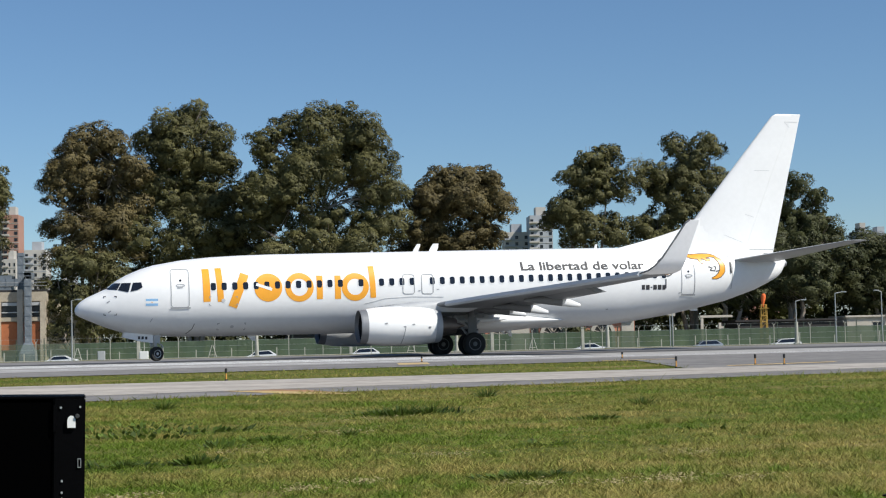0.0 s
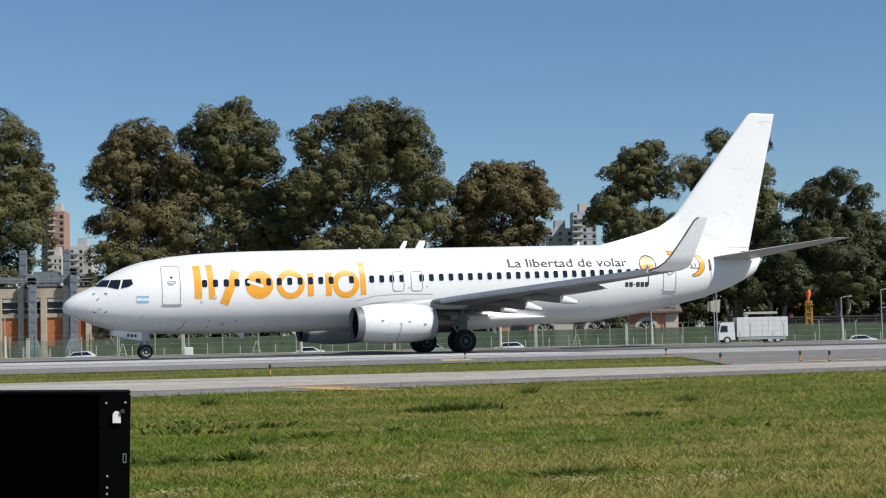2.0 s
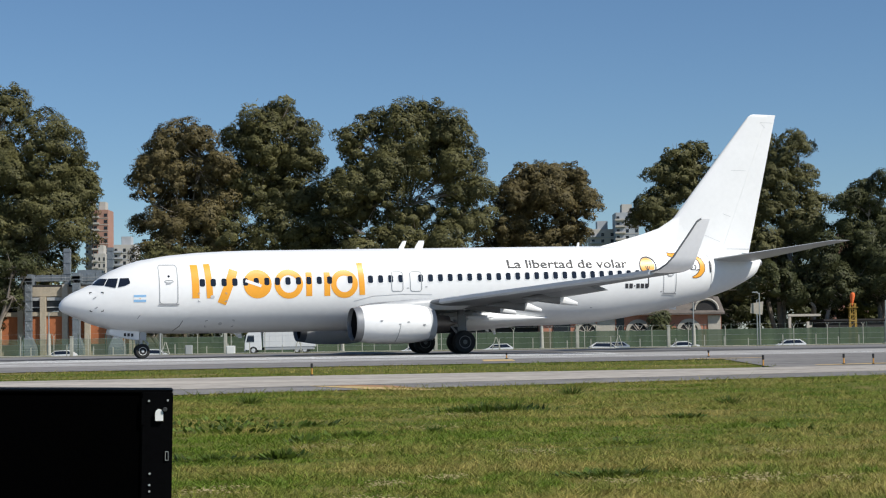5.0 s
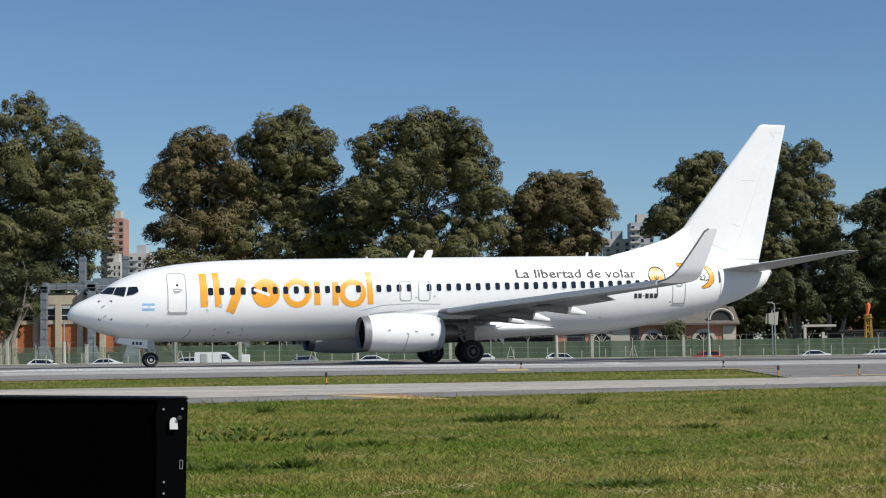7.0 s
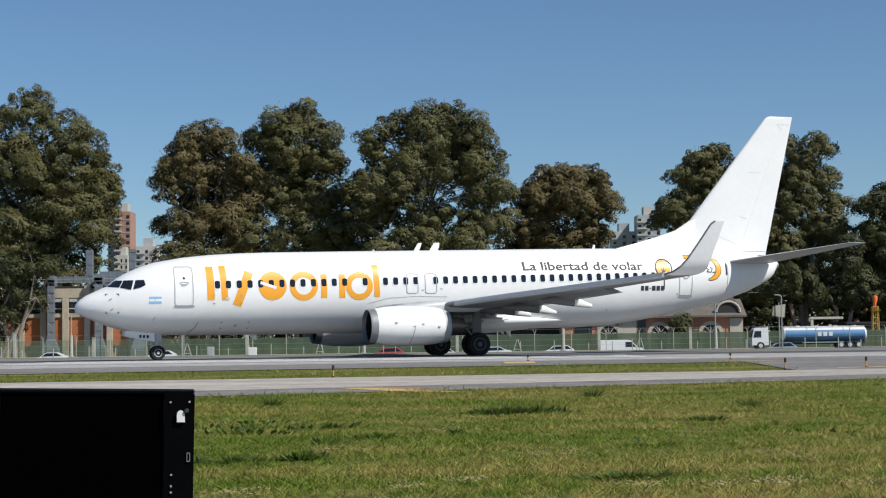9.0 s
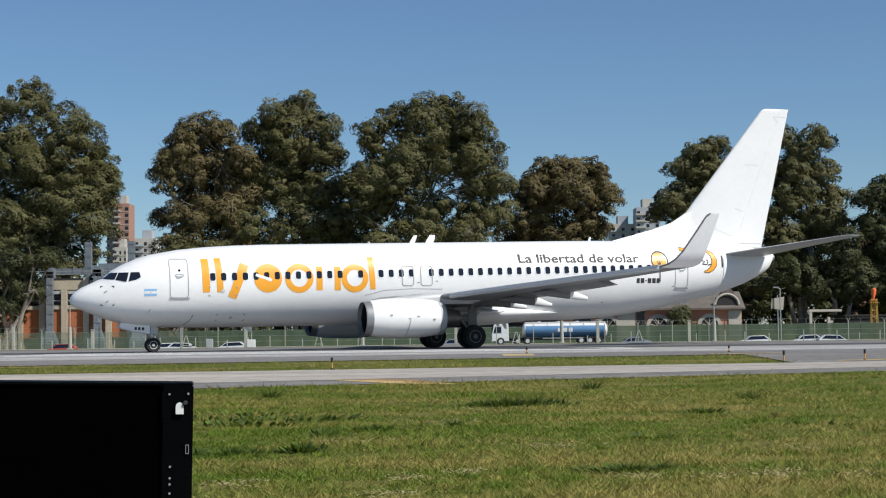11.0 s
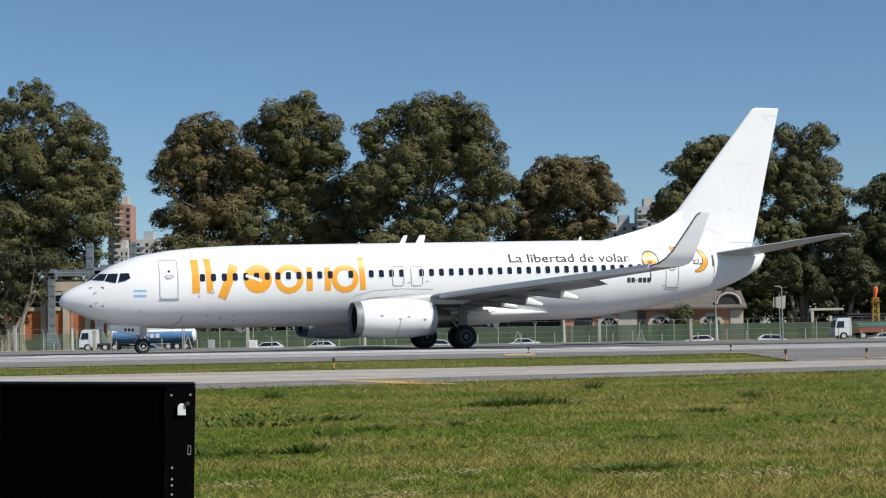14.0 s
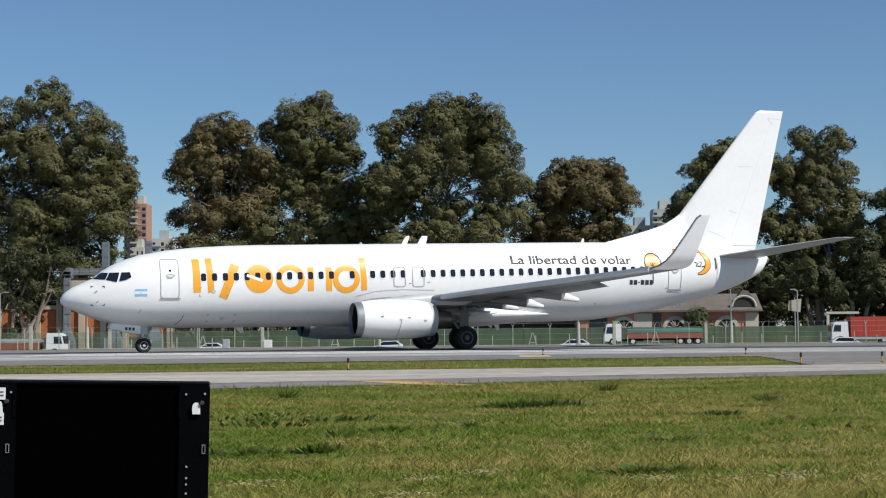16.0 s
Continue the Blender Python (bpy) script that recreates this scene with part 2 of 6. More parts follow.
def loft_bm(rings, closed_ends=True):
    v, f = loft(rings, closed_ends)
    bm = bmesh.new()
    vs = [bm.verts.new(p) for p in v]
    for q in f:
        try:
            bm.faces.new([vs[i] for i in q])
        except ValueError:
            pass
    return bm


def lathe(profile, centre=(0, 0, 0), n=40):
    """Rings of (x, radius) about the x axis."""
    rings = []
    for x, r in profile:
        rings.append([Vector((centre[0] + x, centre[1] + r * math.cos(2 * math.pi * i / n), centre[2] + r * math.sin(2 * math.pi * i / n))) for i in range(n)])
    return rings


def thing(name, label, category, group="", at=None):
    ob = new(name)
    ob.empty_display_size = 0.2
    if at is not None:
        ob.matrix_world = at
    return tagged(ob, label, category, group)


# ---- ground ----
def zg(y):
    """Height of the ground: a low foreground, the runway's crown, and the lower avenue beyond."""
    for (y0, z0), (y1, z1) in (((-9999, -0.7), (15, -0.7)), ((15, -0.7), (60, 0)), ((60, 0), (110, 0)), ((110, 0), (150, -0.9)), ((150, -0.9), (193, -0.9)), ((193, -0.9), (198, -1.5)), ((198, -1.5), (215.2, -1.5)), ((215.2, -1.5), (216.4, -0.9)), ((216.4, -0.9), (99999, -0.9))):
        if y <= y1:
            return z0 + (z1 - z0) * (y - y0) / (y1 - y0)


def sheet(name, near, far, x0, x1, lift, material, label, kind="structure", steps=24):
    """A strip of ground between two edges y = f(x), laid lift above the ground."""
    xs = [x0 + (x1 - x0) * i / steps for i in range(steps + 1)]
    verts, faces, rows = [], [], 7
    for x in xs:
        a, b = near(x), far(x)
        for k in range(rows):
            y = a + (b - a) * k / (rows - 1)
            verts.append((x, y, zg(y) + lift))
    for i in range(steps):
        for k in range(rows - 1):
            p = i * rows + k
            faces.append((p, p + rows, p + rows + 1, p + 1))
    return tagged(obj(name, verts, faces, material), label, "", "", kind)


def clamp(x, a, b):
    return max(a, min(b, x))


ys = [-300, -40, 0, 15, 60, 110, 150, 193, 198, 215.2, 216.4, 300, 1000, 4500]
gx = [-4500, -400, -60, 0, 60, 400, 4500]
tagged(obj("ground", [(x, y, zg(y)) for y in ys for x in gx],
           [(r * 7 + c, r * 7 + c + 1, r * 7 + c + 8, r * 7 + c + 7) for r in range(len(ys) - 1) for c in range(6)], TURF),
       "short green airfield turf with dry yellow patches", "ground", "", "structure")


def edge_a(x): return 38.3 + 0.30 * clamp(x, -25, 14)
def edge_b(x): return 40.9 + 0.27 * clamp(x, -25, 16)
def edge_c(x): return 46.9 + 0.09 * clamp(x, -40, 40)
def edge_d(x): return 55.0 + 0.13 * clamp(x, -25, 25)


sheet("taxiway_shoulder", edge_a, edge_b, -300, 300, 0.02, SHOULDER, "dark asphalt shoulder beside the taxiway", steps=120)
sheet("taxiway", edge_b, edge_c, -300, 300, 0.024, CONCRETE_STRIP, "pale worn concrete taxiway", steps=120)
sheet("runway_shoulder", edge_d, lambda x: 60.0 + 0.10 * clamp(x, -25, 25), -300, 300, 0.02, SHOULDER, "grey asphalt runway shoulder", steps=120)
sheet("runway", lambda x: 60.0 + 0.10 * clamp(x, -25, 25), lambda x: 76.0, -300, 300, 0.024, TARMAC, "light grey worn runway surface", steps=120)
sheet("runway_centre", lambda x: 76.0, lambda x: 92.0, -300, 300, 0.024, TARMAC_DARK, "dark tyre-stained runway centre", steps=120)
sheet("taxiway_link", edge_c, edge_d, 9.7, 60, 0.02, SHOULDER, "asphalt link between taxiway and runway", steps=40)
sheet("apron_verge", lambda x: 92.0, lambda x: 104.0, -300, 300, 0.02, SHOULDER, "dark asphalt verge beyond the runway", steps=20)
sheet("avenue", lambda x: 198, lambda x: 215.2, -900, 900, 0.02, ROADTAR, "dark asphalt avenue beyond the fence, sunk a little", steps=4)
sheet("service_road", lambda x: 216.4, lambda x: 222, -900, 900, 0.02, ROADTAR, "dark asphalt service road above the avenue", steps=4)
sheet("pavement", lambda x: 222, lambda x: 234, -900, 900, 0.12, CONCRETE, "pale concrete pavement along the avenue", steps=4)


# ---- the airliner: x runs aft from the nose, y to its far (right) side, z up from the ground ----
STATIONS = [(0.42, 2.46, 2.44, 0.01), (0.46, 2.60, 2.30, 0.15), (0.54, 2.73, 2.23, 0.26), (0.68, 2.87, 2.15, 0.40), (0.96, 3.06, 2.02, 0.60), (1.48, 3.30, 1.80, 0.88),
            (1.9, 3.50, 1.63, 1.06), (2.35, 3.86, 1.49, 1.22), (2.8, 4.12, 1.37, 1.36), (3.45, 4.40, 1.26, 1.52), (4.12, 4.61, 1.21, 1.64), (5.46, 4.85, 1.16, 1.78),
            (6.82, 4.99, 1.15, 1.85), (8.2, 5.07, 1.15, 1.88), (9.6, 5.12, 1.16, 1.88), (13.8, 5.2, 1.19, 1.88), (19.8, 5.3, 1.28, 1.88), (25.9, 5.4, 1.35, 1.88),
            (27.5, 5.42, 1.43, 1.87), (29.1, 5.42, 1.64, 1.82), (30.8, 5.41, 1.90, 1.72), (32.4, 5.39, 2.22, 1.56), (34.1, 5.35, 2.60, 1.33), (35.8, 5.22, 3.16, 0.98), (36.6, 5.08, 3.52, 0.72), (37.15, 4.98, 3.80, 0.50), (37.42, 4.88, 4.02, 0.33), (37.66, 4.80, 4.40, 0.18)]
SX = [s[0] for s in STATIONS]


def station(x):
    return [float(np.interp(x, SX, [s[k] for s in STATIONS])) for k in (1, 2, 3)]


def side(x, z):
    """Half width of the fuselage at (x, z)."""
    zt, zb, hw = station(x)
    c, half = (zt + zb) / 2, max(0.02, (zt - zb) / 2)
    u = min(0.999, abs((z - c) / half))
    return hw * (1 - u ** 2.15) ** (1 / 2.15)


def skin(x, z, lift=0.012):
    return Vector((x, -side(x, z) - lift, z))


def fuselage_ring(x, n=88):
    zt, zb, hw = station(x)
    c, half = (zt + zb) / 2, (zt - zb) / 2
    ring = []
    for i in range(n):
        a = 2 * math.pi * i / n
        ca, sa = math.cos(a), math.sin(a)
        ring.append(Vector((x, hw * math.copysign(abs(ca) ** (2 / 2.15), ca), c + half * math.copysign(abs(sa) ** (2 / 2.15), sa))))
    return ring


def smooth_positions():
    xs = list(SX)
    xs += [6.1, *np.arange(6.8, 37.2, 0.6)]
    return sorted(set(round(float(x), 3) for x in xs + [0.44, 0.5, 0.6, 0.8, 1.2, 1.7, 2.1, 2.6, 3.1, 3.8, 4.8, 37.2, 37.4, 37.5, 37.7]))


def decal_poly(points, lift=0.012):
    """A flat-coloured film of convex outline (x, z) laid on the near side of the fuselage."""
    bm = bmesh.new()
    c = (sum(p[0] for p in points) / len(points), sum(p[1] for p in points) / len(points))
    rings = []
    for k in (1.0, 0.75, 0.5, 0.25):
        rings.append([bm.verts.new(skin(c[0] + (p[0] - c[0]) * k, c[1] + (p[1] - c[1]) * k, lift)) for p in points])
    n = len(points)
    for a, b in zip(rings, rings[1:]):
        for i in range(n):
            bm.faces.new((a[i], a[(i + 1) % n], b[(i + 1) % n], b[i]))
    bm.faces.new(rings[-1])
    return bm


def decal_path(path, width, lift=0.012, closed=False, step=0.12):
    """A band of film along a path of (x, z)."""
    pts = []
    pairs = list(zip(path, path[1:] + (path[:1] if closed else [])))
    if not closed:
        pairs = pairs[:len(path) - 1]
    for (x0, z0), (x1, z1) in pairs:
        n = max(1, int(math.hypot(x1 - x0, z1 - z0) / step))
        pts += [(x0 + (x1 - x0) * i / n, z0 + (z1 - z0) * i / n) for i in range(n)]
    if not closed:
        pts.append(path[-1])
    bm = bmesh.new()
    rows, m = [], len(pts)
    for i, (x, z) in enumerate(pts):
        a = pts[(i - 1) % m] if closed or i else pts[0]
        b = pts[(i + 1) % m] if closed or i < m - 1 else pts[-1]
        d = Vector((b[0] - a[0], b[1] - a[1])).normalized()
        nx, nz = -d.y, d.x
        rows.append([bm.verts.new(skin(x + nx * width * k, z + nz * width * k, lift)) for k in (-0.5, -0.17, 0.17, 0.5)])
    for i in range(m if closed else m - 1):
        a, b = rows[i], rows[(i + 1) % m]
        for k in range(3):
            bm.faces.new((a[k], a[k + 1], b[k + 1], b[k]))
    return bm


def rounded(x0, z0, x1, z1, r, n=5):
    pts = []
    for cx, cz, a0 in ((x1 - r, z1 - r, 0), (x0 + r, z1 - r, 90), (x0 + r, z0 + r, 180), (x1 - r, z0 + r, 270)):
        for i in range(n):
            a = radians(a0 + 90 * i / (n - 1))
            pts.append((cx + r * math.cos(a), cz + r * math.sin(a)))
    return pts


def circle(cx, cz, r, n=28, squash=1.0):
    return [(cx + r * math.cos(2 * math.pi * i / n), cz + r * squash * math.sin(2 * math.pi * i / n)) for i in range(n)]


def foil(xl, xt, thick, n=14):
    """An aerofoil outline: pairs (x, height) from the trailing edge over the top and back below."""
    c = xt - xl
    up, dn = [], []
    for i in range(n + 1):
        u = (1 - math.cos(math.pi * i / n)) / 2
        h = 5 * thick * (0.2969 * math.sqrt(u) - 0.126 * u - 0.3516 * u * u + 0.2843 * u ** 3 - 0.1036 * u ** 4)
        up.append((xl + c * u, c * h))
        dn.append((xl + c * u, -c * h * 0.8))
    return up[::-1] + dn[1:-1]


def surface(sections):
    """Loft through sections (y, z, leading x, trailing x, thickness, cant in degrees)."""
    rings = []
    for y, z, xl, xt, th, cant in sections:
        a = radians(cant)
        s = -1 if y < 0 else 1
        rings.append([Vector((x, y - s * h * math.sin(a), z + h * math.cos(a))) for x, h in foil(xl, xt, th)])
    return loft_bm(rings)


def wheel(name, parent, x, y, z, r, w, label, hub_paint):
    """Tyre and hub, turning about the y axis; the pivot is the axle."""
    ob = part(name, loft_bm([[Vector((rr * math.cos(2 * math.pi * i / 32), yy, rr * math.sin(2 * math.pi * i / 32))) for i in range(32)]
                             for yy, rr in ((-w / 2 * 0.8, r * 0.55), (-w / 2, r * 0.72), (-w / 2 * 0.9, r * 0.92), (-w / 4, r), (w / 4, r), (w / 2 * 0.9, r * 0.92), (w / 2, r * 0.72), (w / 2 * 0.8, r * 0.55))]),
              RUBBER, parent, label, True)
    ob.location = (x, y, z)
    hub = bmesh.new()
    for s in (-1, 1):
        rings = [[Vector((rr * math.cos(2 * math.pi * i / 24), s * yy, rr * math.sin(2 * math.pi * i / 24))) for i in range(24)]
                 for yy, rr in ((w * 0.30, r * 0.56), (w * 0.43, r * 0.55), (w * 0.42, r * 0.51), (w * 0.38, r * 0.46), (w * 0.40, r * 0.2), (w * 0.47, r * 0.16), (w * 0.47, 0.01))]
        v, f = loft(rings)
        vs = [hub.verts.new(p) for p in v]
        for q in f:
            hub.faces.new([vs[i] for i in q])
        for k in range(6):
            a = 2 * math.pi * k / 6
            add_tube(hub, (r * 0.31 * math.cos(a), s * w * 0.33, r * 0.31 * math.sin(a)), (r * 0.31 * math.cos(a), s * w * 0.37, r * 0.31 * math.sin(a)), r * 0.05, n=8)
    part("hub", hub, hub_paint, ob, "grey painted wheel hub", True)
    return ob


def airliner():
    jet = thing("airliner", "white twin-engine narrow-body airliner with orange markings taxiing on the runway", "airplane")
    body = obj("fuselage", *loft([fuselage_ring(x) for x in smooth_positions()]), WHITE, jet, "", True)
    # belly fairing between the wings
    rings = []
    for x, w, up, dn in ((14.1, 1.10, 0.10, 0.50), (14.8, 1.50, 0.35, 0.62), (15.6, 1.82, 0.55, 0.70), (17.0, 1.98, 0.66, 0.72), (20.0, 1.98, 0.62, 0.66), (21.5, 1.86, 0.5, 0.58), (22.8, 1.66, 0.34, 0.46), (24.0, 1.40, 0.15, 0.30), (24.8, 1.15, 0.05, 0.15)):
        rings.append([Vector((x, w * math.cos(a), 1.72 + (dn if math.sin(a) < 0 else up) * math.sin(a))) for a in [2 * math.pi * i / 40 for i in range(40)]])
    part("belly_fairing", loft_bm(rings), WHITE, jet, "", True)
    # tail cone outlet
    part("tail_cone", loft_bm(lathe([(0, 0.19), (0.08, 0.17), (0.12, 0.155), (0.12, 0.12), (0.05, 0.11), (0.05, 0.01)], centre=(37.66, 0, 4.58), n=24)), LIP_METAL, jet, "bare metal exhaust cone", True)
    # cockpit panes
    panes = ([(1.89, 3.45), (2.35, 3.41), (2.53, 3.73), (2.22, 3.75)], [(2.38, 3.40), (2.85, 3.29), (2.99, 3.74), (2.57, 3.735)], [(2.95, 3.32), (3.28, 3.39), (3.50, 3.51), (3.45, 3.75), (3.08, 3.74)])
    for p in panes:
        fine = []
        for a, b in zip(p, p[1:] + p[:1]):
            fine += [(a[0] + (b[0] - a[0]) * k / 5, a[1] + (b[1] - a[1]) * k / 5) for k in range(5)]
        part("cockpit_window", decal_poly(fine, 0.03), GLASS, jet, "dark cockpit window pane")
    part("wiper", decal_path([(1.74, 3.44), (1.98, 3.53)], 0.025, 0.05), BLACK_FILM, jet)
    # cabin windows, in the frame bays that have one
    for i in range(47):
        if i in (13, 15, 20) or i > 45:
            continue
        x = 6.80 + 0.5153 * i
        z = 3.50 + (x - 6.8) * 0.0190
        w = part("cabin_window", decal_poly(rounded(x - 0.125, z - 0.18, x + 0.125, z + 0.18, 0.085), 0.014), GLASS, jet, "dark rounded cabin window")
        part("window_surround", decal_path(rounded(x - 0.15, z - 0.205, x + 0.15, z + 0.205, 0.10), 0.04, 0.010, True, 0.2), WHITE, w)
    # doors: a seam round each, a sill below and a handle
    for x0, z0, x1, z1, r, sill in ((4.82, 2.53, 5.66, 4.36, 0.14, True), (16.12, 3.07, 16.70, 4.03, 0.12, False), (17.08, 3.07, 17.66, 4.04, 0.12, False), (31.02, 2.93, 31.78, 4.62, 0.12, True)):
        d = part("door" if sill else "overwing_exit", decal_path(rounded(x0, z0, x1, z1, r), 0.034, 0.016, True), SEAM, jet, "door outlined by a grey seam")
        if sill:
            part("door_sill", decal_path([(x0 - 0.04, z0 - 0.03), (x1 + 0.06, z0 - 0.03)], 0.07, 0.03), SEAM, d, "grey metal door sill")
            part("door_handle", decal_path([((x0 + x1) / 2 - 0.12, (z0 + z1) / 2 + 0.02), ((x0 + x1) / 2 + 0.12, (z0 + z1) / 2 + 0.05)], 0.07, 0.02), SEAM, d, "grey door handle")
            xm, zm = (x0 + x1) / 2 + 0.02, z0 + (z1 - z0) * 0.57
            part("handle_recess", decal_path(circle(xm, zm, 0.2, 20, 0.28), 0.03, 0.018, True, 0.2), SEAM, d)
            part("door_pane", decal_poly(circle((x0 + x1) / 2 + 0.02, z0 + (z1 - z0) * 0.70, 0.055, 12), 0.014), GLASS, d)
    # orange wordless marks along the forward cabin
    def mark(bm, mat=ORANGE, label="plain orange livery shape"):
        return part("livery_shape", bm, mat, jet, label)
    mark(decal_path([(6.50, 2.78), (6.46, 4.36)], 0.34))
    mark(decal_path([(7.16, 2.78), (7.06, 4.40)], 0.30))
    mark(decal_path([(8.32, 4.10), (7.72, 2.52)], 0.42))
    mark(decal_poly(circle(9.44, 3.44, 0.68, 36)))
    mark(decal_path([(8.86, 3.60), (9.62, 3.34)], 0.14, 0.017), WHITE, "white gap in the livery shape")
    mark(decal_path(circle(10.96, 3.44, 0.56, 36), 0.28, 0.012, True))
    mark(decal_path([(11.96, 2.86), (11.96, 4.0)], 0.30))
    mark(decal_path([(12.86, 2.86), (12.86, 4.0)], 0.30))
    mark(decal_path(circle(13.72, 3.44, 0.54, 36), 0.28, 0.012, True))
    mark(decal_path([(14.62, 2.90), (14.56, 4.46)], 0.28))
    # flag
    for z, m, lb in ((2.90, SKYBLUE, "light blue flag stripe"), (2.79, WHITE, "white flag stripe"), (2.68, SKYBLUE, "light blue flag stripe")):
        part("flag_stripe", decal_path([(3.64, z), (4.20, z)], 0.11, 0.012), m, jet, lb)
    part("flag_disc", decal_poly(circle(3.92, 2.79, 0.026, 10), 0.017), ORANGE, jet)
    # slogan
    cu = bpy.data.curves.new("slogan", "FONT")
    cu.body, cu.size, cu.offset, cu.resolution_u = "La libertad de volar", 0.62, 0.010, 3
    tmp = new("slogan_curve", cu)
    bpy.context.view_layer.update()
    me = bpy.data.meshes.new_from_object(tmp.evaluated_get(bpy.context.evaluated_depsgraph_get()))
    bpy.data.objects.remove(tmp)
    bm = bmesh.new()
    bm.from_mesh(me)
    x_hi = max(v.co.x for v in bm.verts)
    for k in range(1, 9):
        bmesh.ops.bisect_plane(bm, geom=bm.verts[:] + bm.edges[:] + bm.faces[:], plane_co=(0, -0.12 + 0.075 * k, 0), plane_no=(0, 1, 0))
    for v in bm.verts:
        x = 22.25 + v.co.x / x_hi * 6.7
        v.co = skin(x, 4.22 + (x - 22.25) * 0.006 + v.co.y * 0.95, 0.026)
    # one part a letter: islands that share their stretch of x belong together
    bm.verts.index_update()
    bm.verts.ensure_lookup_table()
    seen, isles = set(), []
    for v0 in bm.verts:
        if v0.index in seen:
            continue
        stack, isle = [v0], []
        seen.add(v0.index)
        while stack:
            v = stack.pop()
            isle.append(v)
            for e in v.link_edges:
                w = e.other_vert(v)
                if w.index not in seen:
                    seen.add(w.index)
                    stack.append(w)
        isles.append(isle)
    isles.sort(key=lambda s: min(v.co.x for v in s))
    letters = []
    for s in isles:
        lo, hi = min(v.co.x for v in s), max(v.co.x for v in s)
        if letters and lo < letters[-1][1] - 0.03:
            letters[-1] = (letters[-1][0] + s, max(hi, letters[-1][1]))
        else:
            letters.append((s, hi))
    for s, _ in letters:
        num = {v.index: i for i, v in enumerate(s)}
        fs = {f for v in s for f in v.link_faces}
        obj("slogan_letter", [v.co.copy() for v in s], [[num[v.index] for v in f.verts] for f in fs], BLACK_FILM, jet, "dark grey slogan letter")
    bm.free()
    # registration as bars
    x = 28.74
    for wd in (0.17, 0.20, 0.09, 0.2, 0.2, 0.17):
        part("registration_bar", decal_path([(x, 3.30), (x + wd, 3.30)], 0.24 if wd > 0.1 else 0.05, 0.014), BLACK_FILM, jet)
        x += wd + 0.06
    # sun emblem and swirl on the rear fuselage
    mark(decal_poly(circle(30.10, 4.34, 0.42, 32), 0.022))
    mark(decal_path(circle(30.14, 4.34, 0.47, 32), 0.05, 0.026, True), BLACK_FILM, "dark outline of the emblem")
    for a in (60, 90, 120):
        mark(decal_path([(30.10, 4.05), (30.10 + 0.25 * math.cos(radians(a)), 4.05 + 0.3 * math.sin(radians(a)))], 0.04, 0.03), BLACK_FILM, "dark outline of the emblem")
    def band(pts, widths, lift):
        """A film of changing width along a path of (x, z)."""
        bm = bmesh.new()
        rows = []
        for i, ((x, z), w) in enumerate(zip(pts, widths)):
            a, b = pts[max(0, i - 1)], pts[min(len(pts) - 1, i + 1)]
            d = Vector((b[0] - a[0], b[1] - a[1])).normalized()
            rows.append([bm.verts.new(skin(x - d.y * w * k, z + d.x * w * k, lift)) for k in (-0.5, -0.17, 0.17, 0.5)])
        for a, b in zip(rows, rows[1:]):
            for k in range(3):
                bm.faces.new((a[k], a[k + 1], b[k + 1], b[k]))
        return bm
    def fine(pts, n=5):
        out = []
        for a, b in zip(pts, pts[1:]):
            out += [(a[0] + (b[0] - a[0]) * k / n, a[1] + (b[1] - a[1]) * k / n) for k in range(n)]
        return out + [pts[-1]]
    for pts, wd in (([(31.50, 4.97), (31.75, 4.90), (32.1, 4.90), (32.45, 4.93), (32.85, 4.97), (33.15, 4.90)], [0.13, 0.20, 0.26, 0.24, 0.13, 0.08]),
                    ([(33.12, 4.86), (33.36, 4.66), (33.46, 4.40), (33.43, 4.14), (33.27, 3.93), (33.05, 3.80), (32.80, 3.75)], [0.10, 0.22, 0.27, 0.28, 0.23, 0.14, 0.03]),
                    ([(32.15, 4.86), (32.22, 4.66), (32.38, 4.55)], [0.2, 0.15, 0.10]), ([(32.40, 4.86), (32.62, 4.72), (32.82, 4.74)], [0.16, 0.11, 0.07])):
        path = fine(pts)
        wf = [float(np.interp(i / 5, range(len(wd)), wd)) for i in range(len(path))]
        mark(band(path, [w + 0.07 for w in wf], 0.013), BLACK_FILM, "dark outline of the emblem")
        mark(band(path, wf, 0.019))
    for pts in ([(32.62, 4.36), (32.86, 4.30), (32.72, 4.20)], [(32.70, 4.17), (32.98, 4.14), (33.06, 4.34), (32.95, 4.40)], [(33.05, 4.12), (33.24, 4.16)]):
        mark(decal_path(pts, 0.05, 0.016), BLACK_FILM, "dark outline of the emblem")
    # small ports, sensors and panel seams on the skin
    for x0, z0, x1, z1, w in ((1.73, 2.215, 2.30, 3.10, 0.04), (7.05, 1.445, 8.40, 1.75, 0.035), (6.61, 2.62, 7.95, 3.02, 0.035)):
        for x, dx in ((x0, 0.09), (x1, -0.09)):
            for z, dz in ((z0, 0.07), (z1, -0.07)):
                part("corner_mark", decal_path([(x + dx, z), (x, z), (x, z + dz)], w, 0.02), BLACK_FILM if x0 < 2 else SEAM, jet)
    for x, z in ((1.92, 2.84), (1.98, 2.37)):
        part("sensor", decal_path([(x - 0.06, z - 0.04), (x + 0.07, z + 0.04)], 0.05, 0.025), SEAM, jet)
    for x, z, r in ((7.755, 1.587, 0.09), (7.28, 2.84, 0.10)):
        part("static_port", decal_poly(circle(x, z, r, 16, 0.8), 0.02), PALE_SEAM, jet, "round bare metal static port")
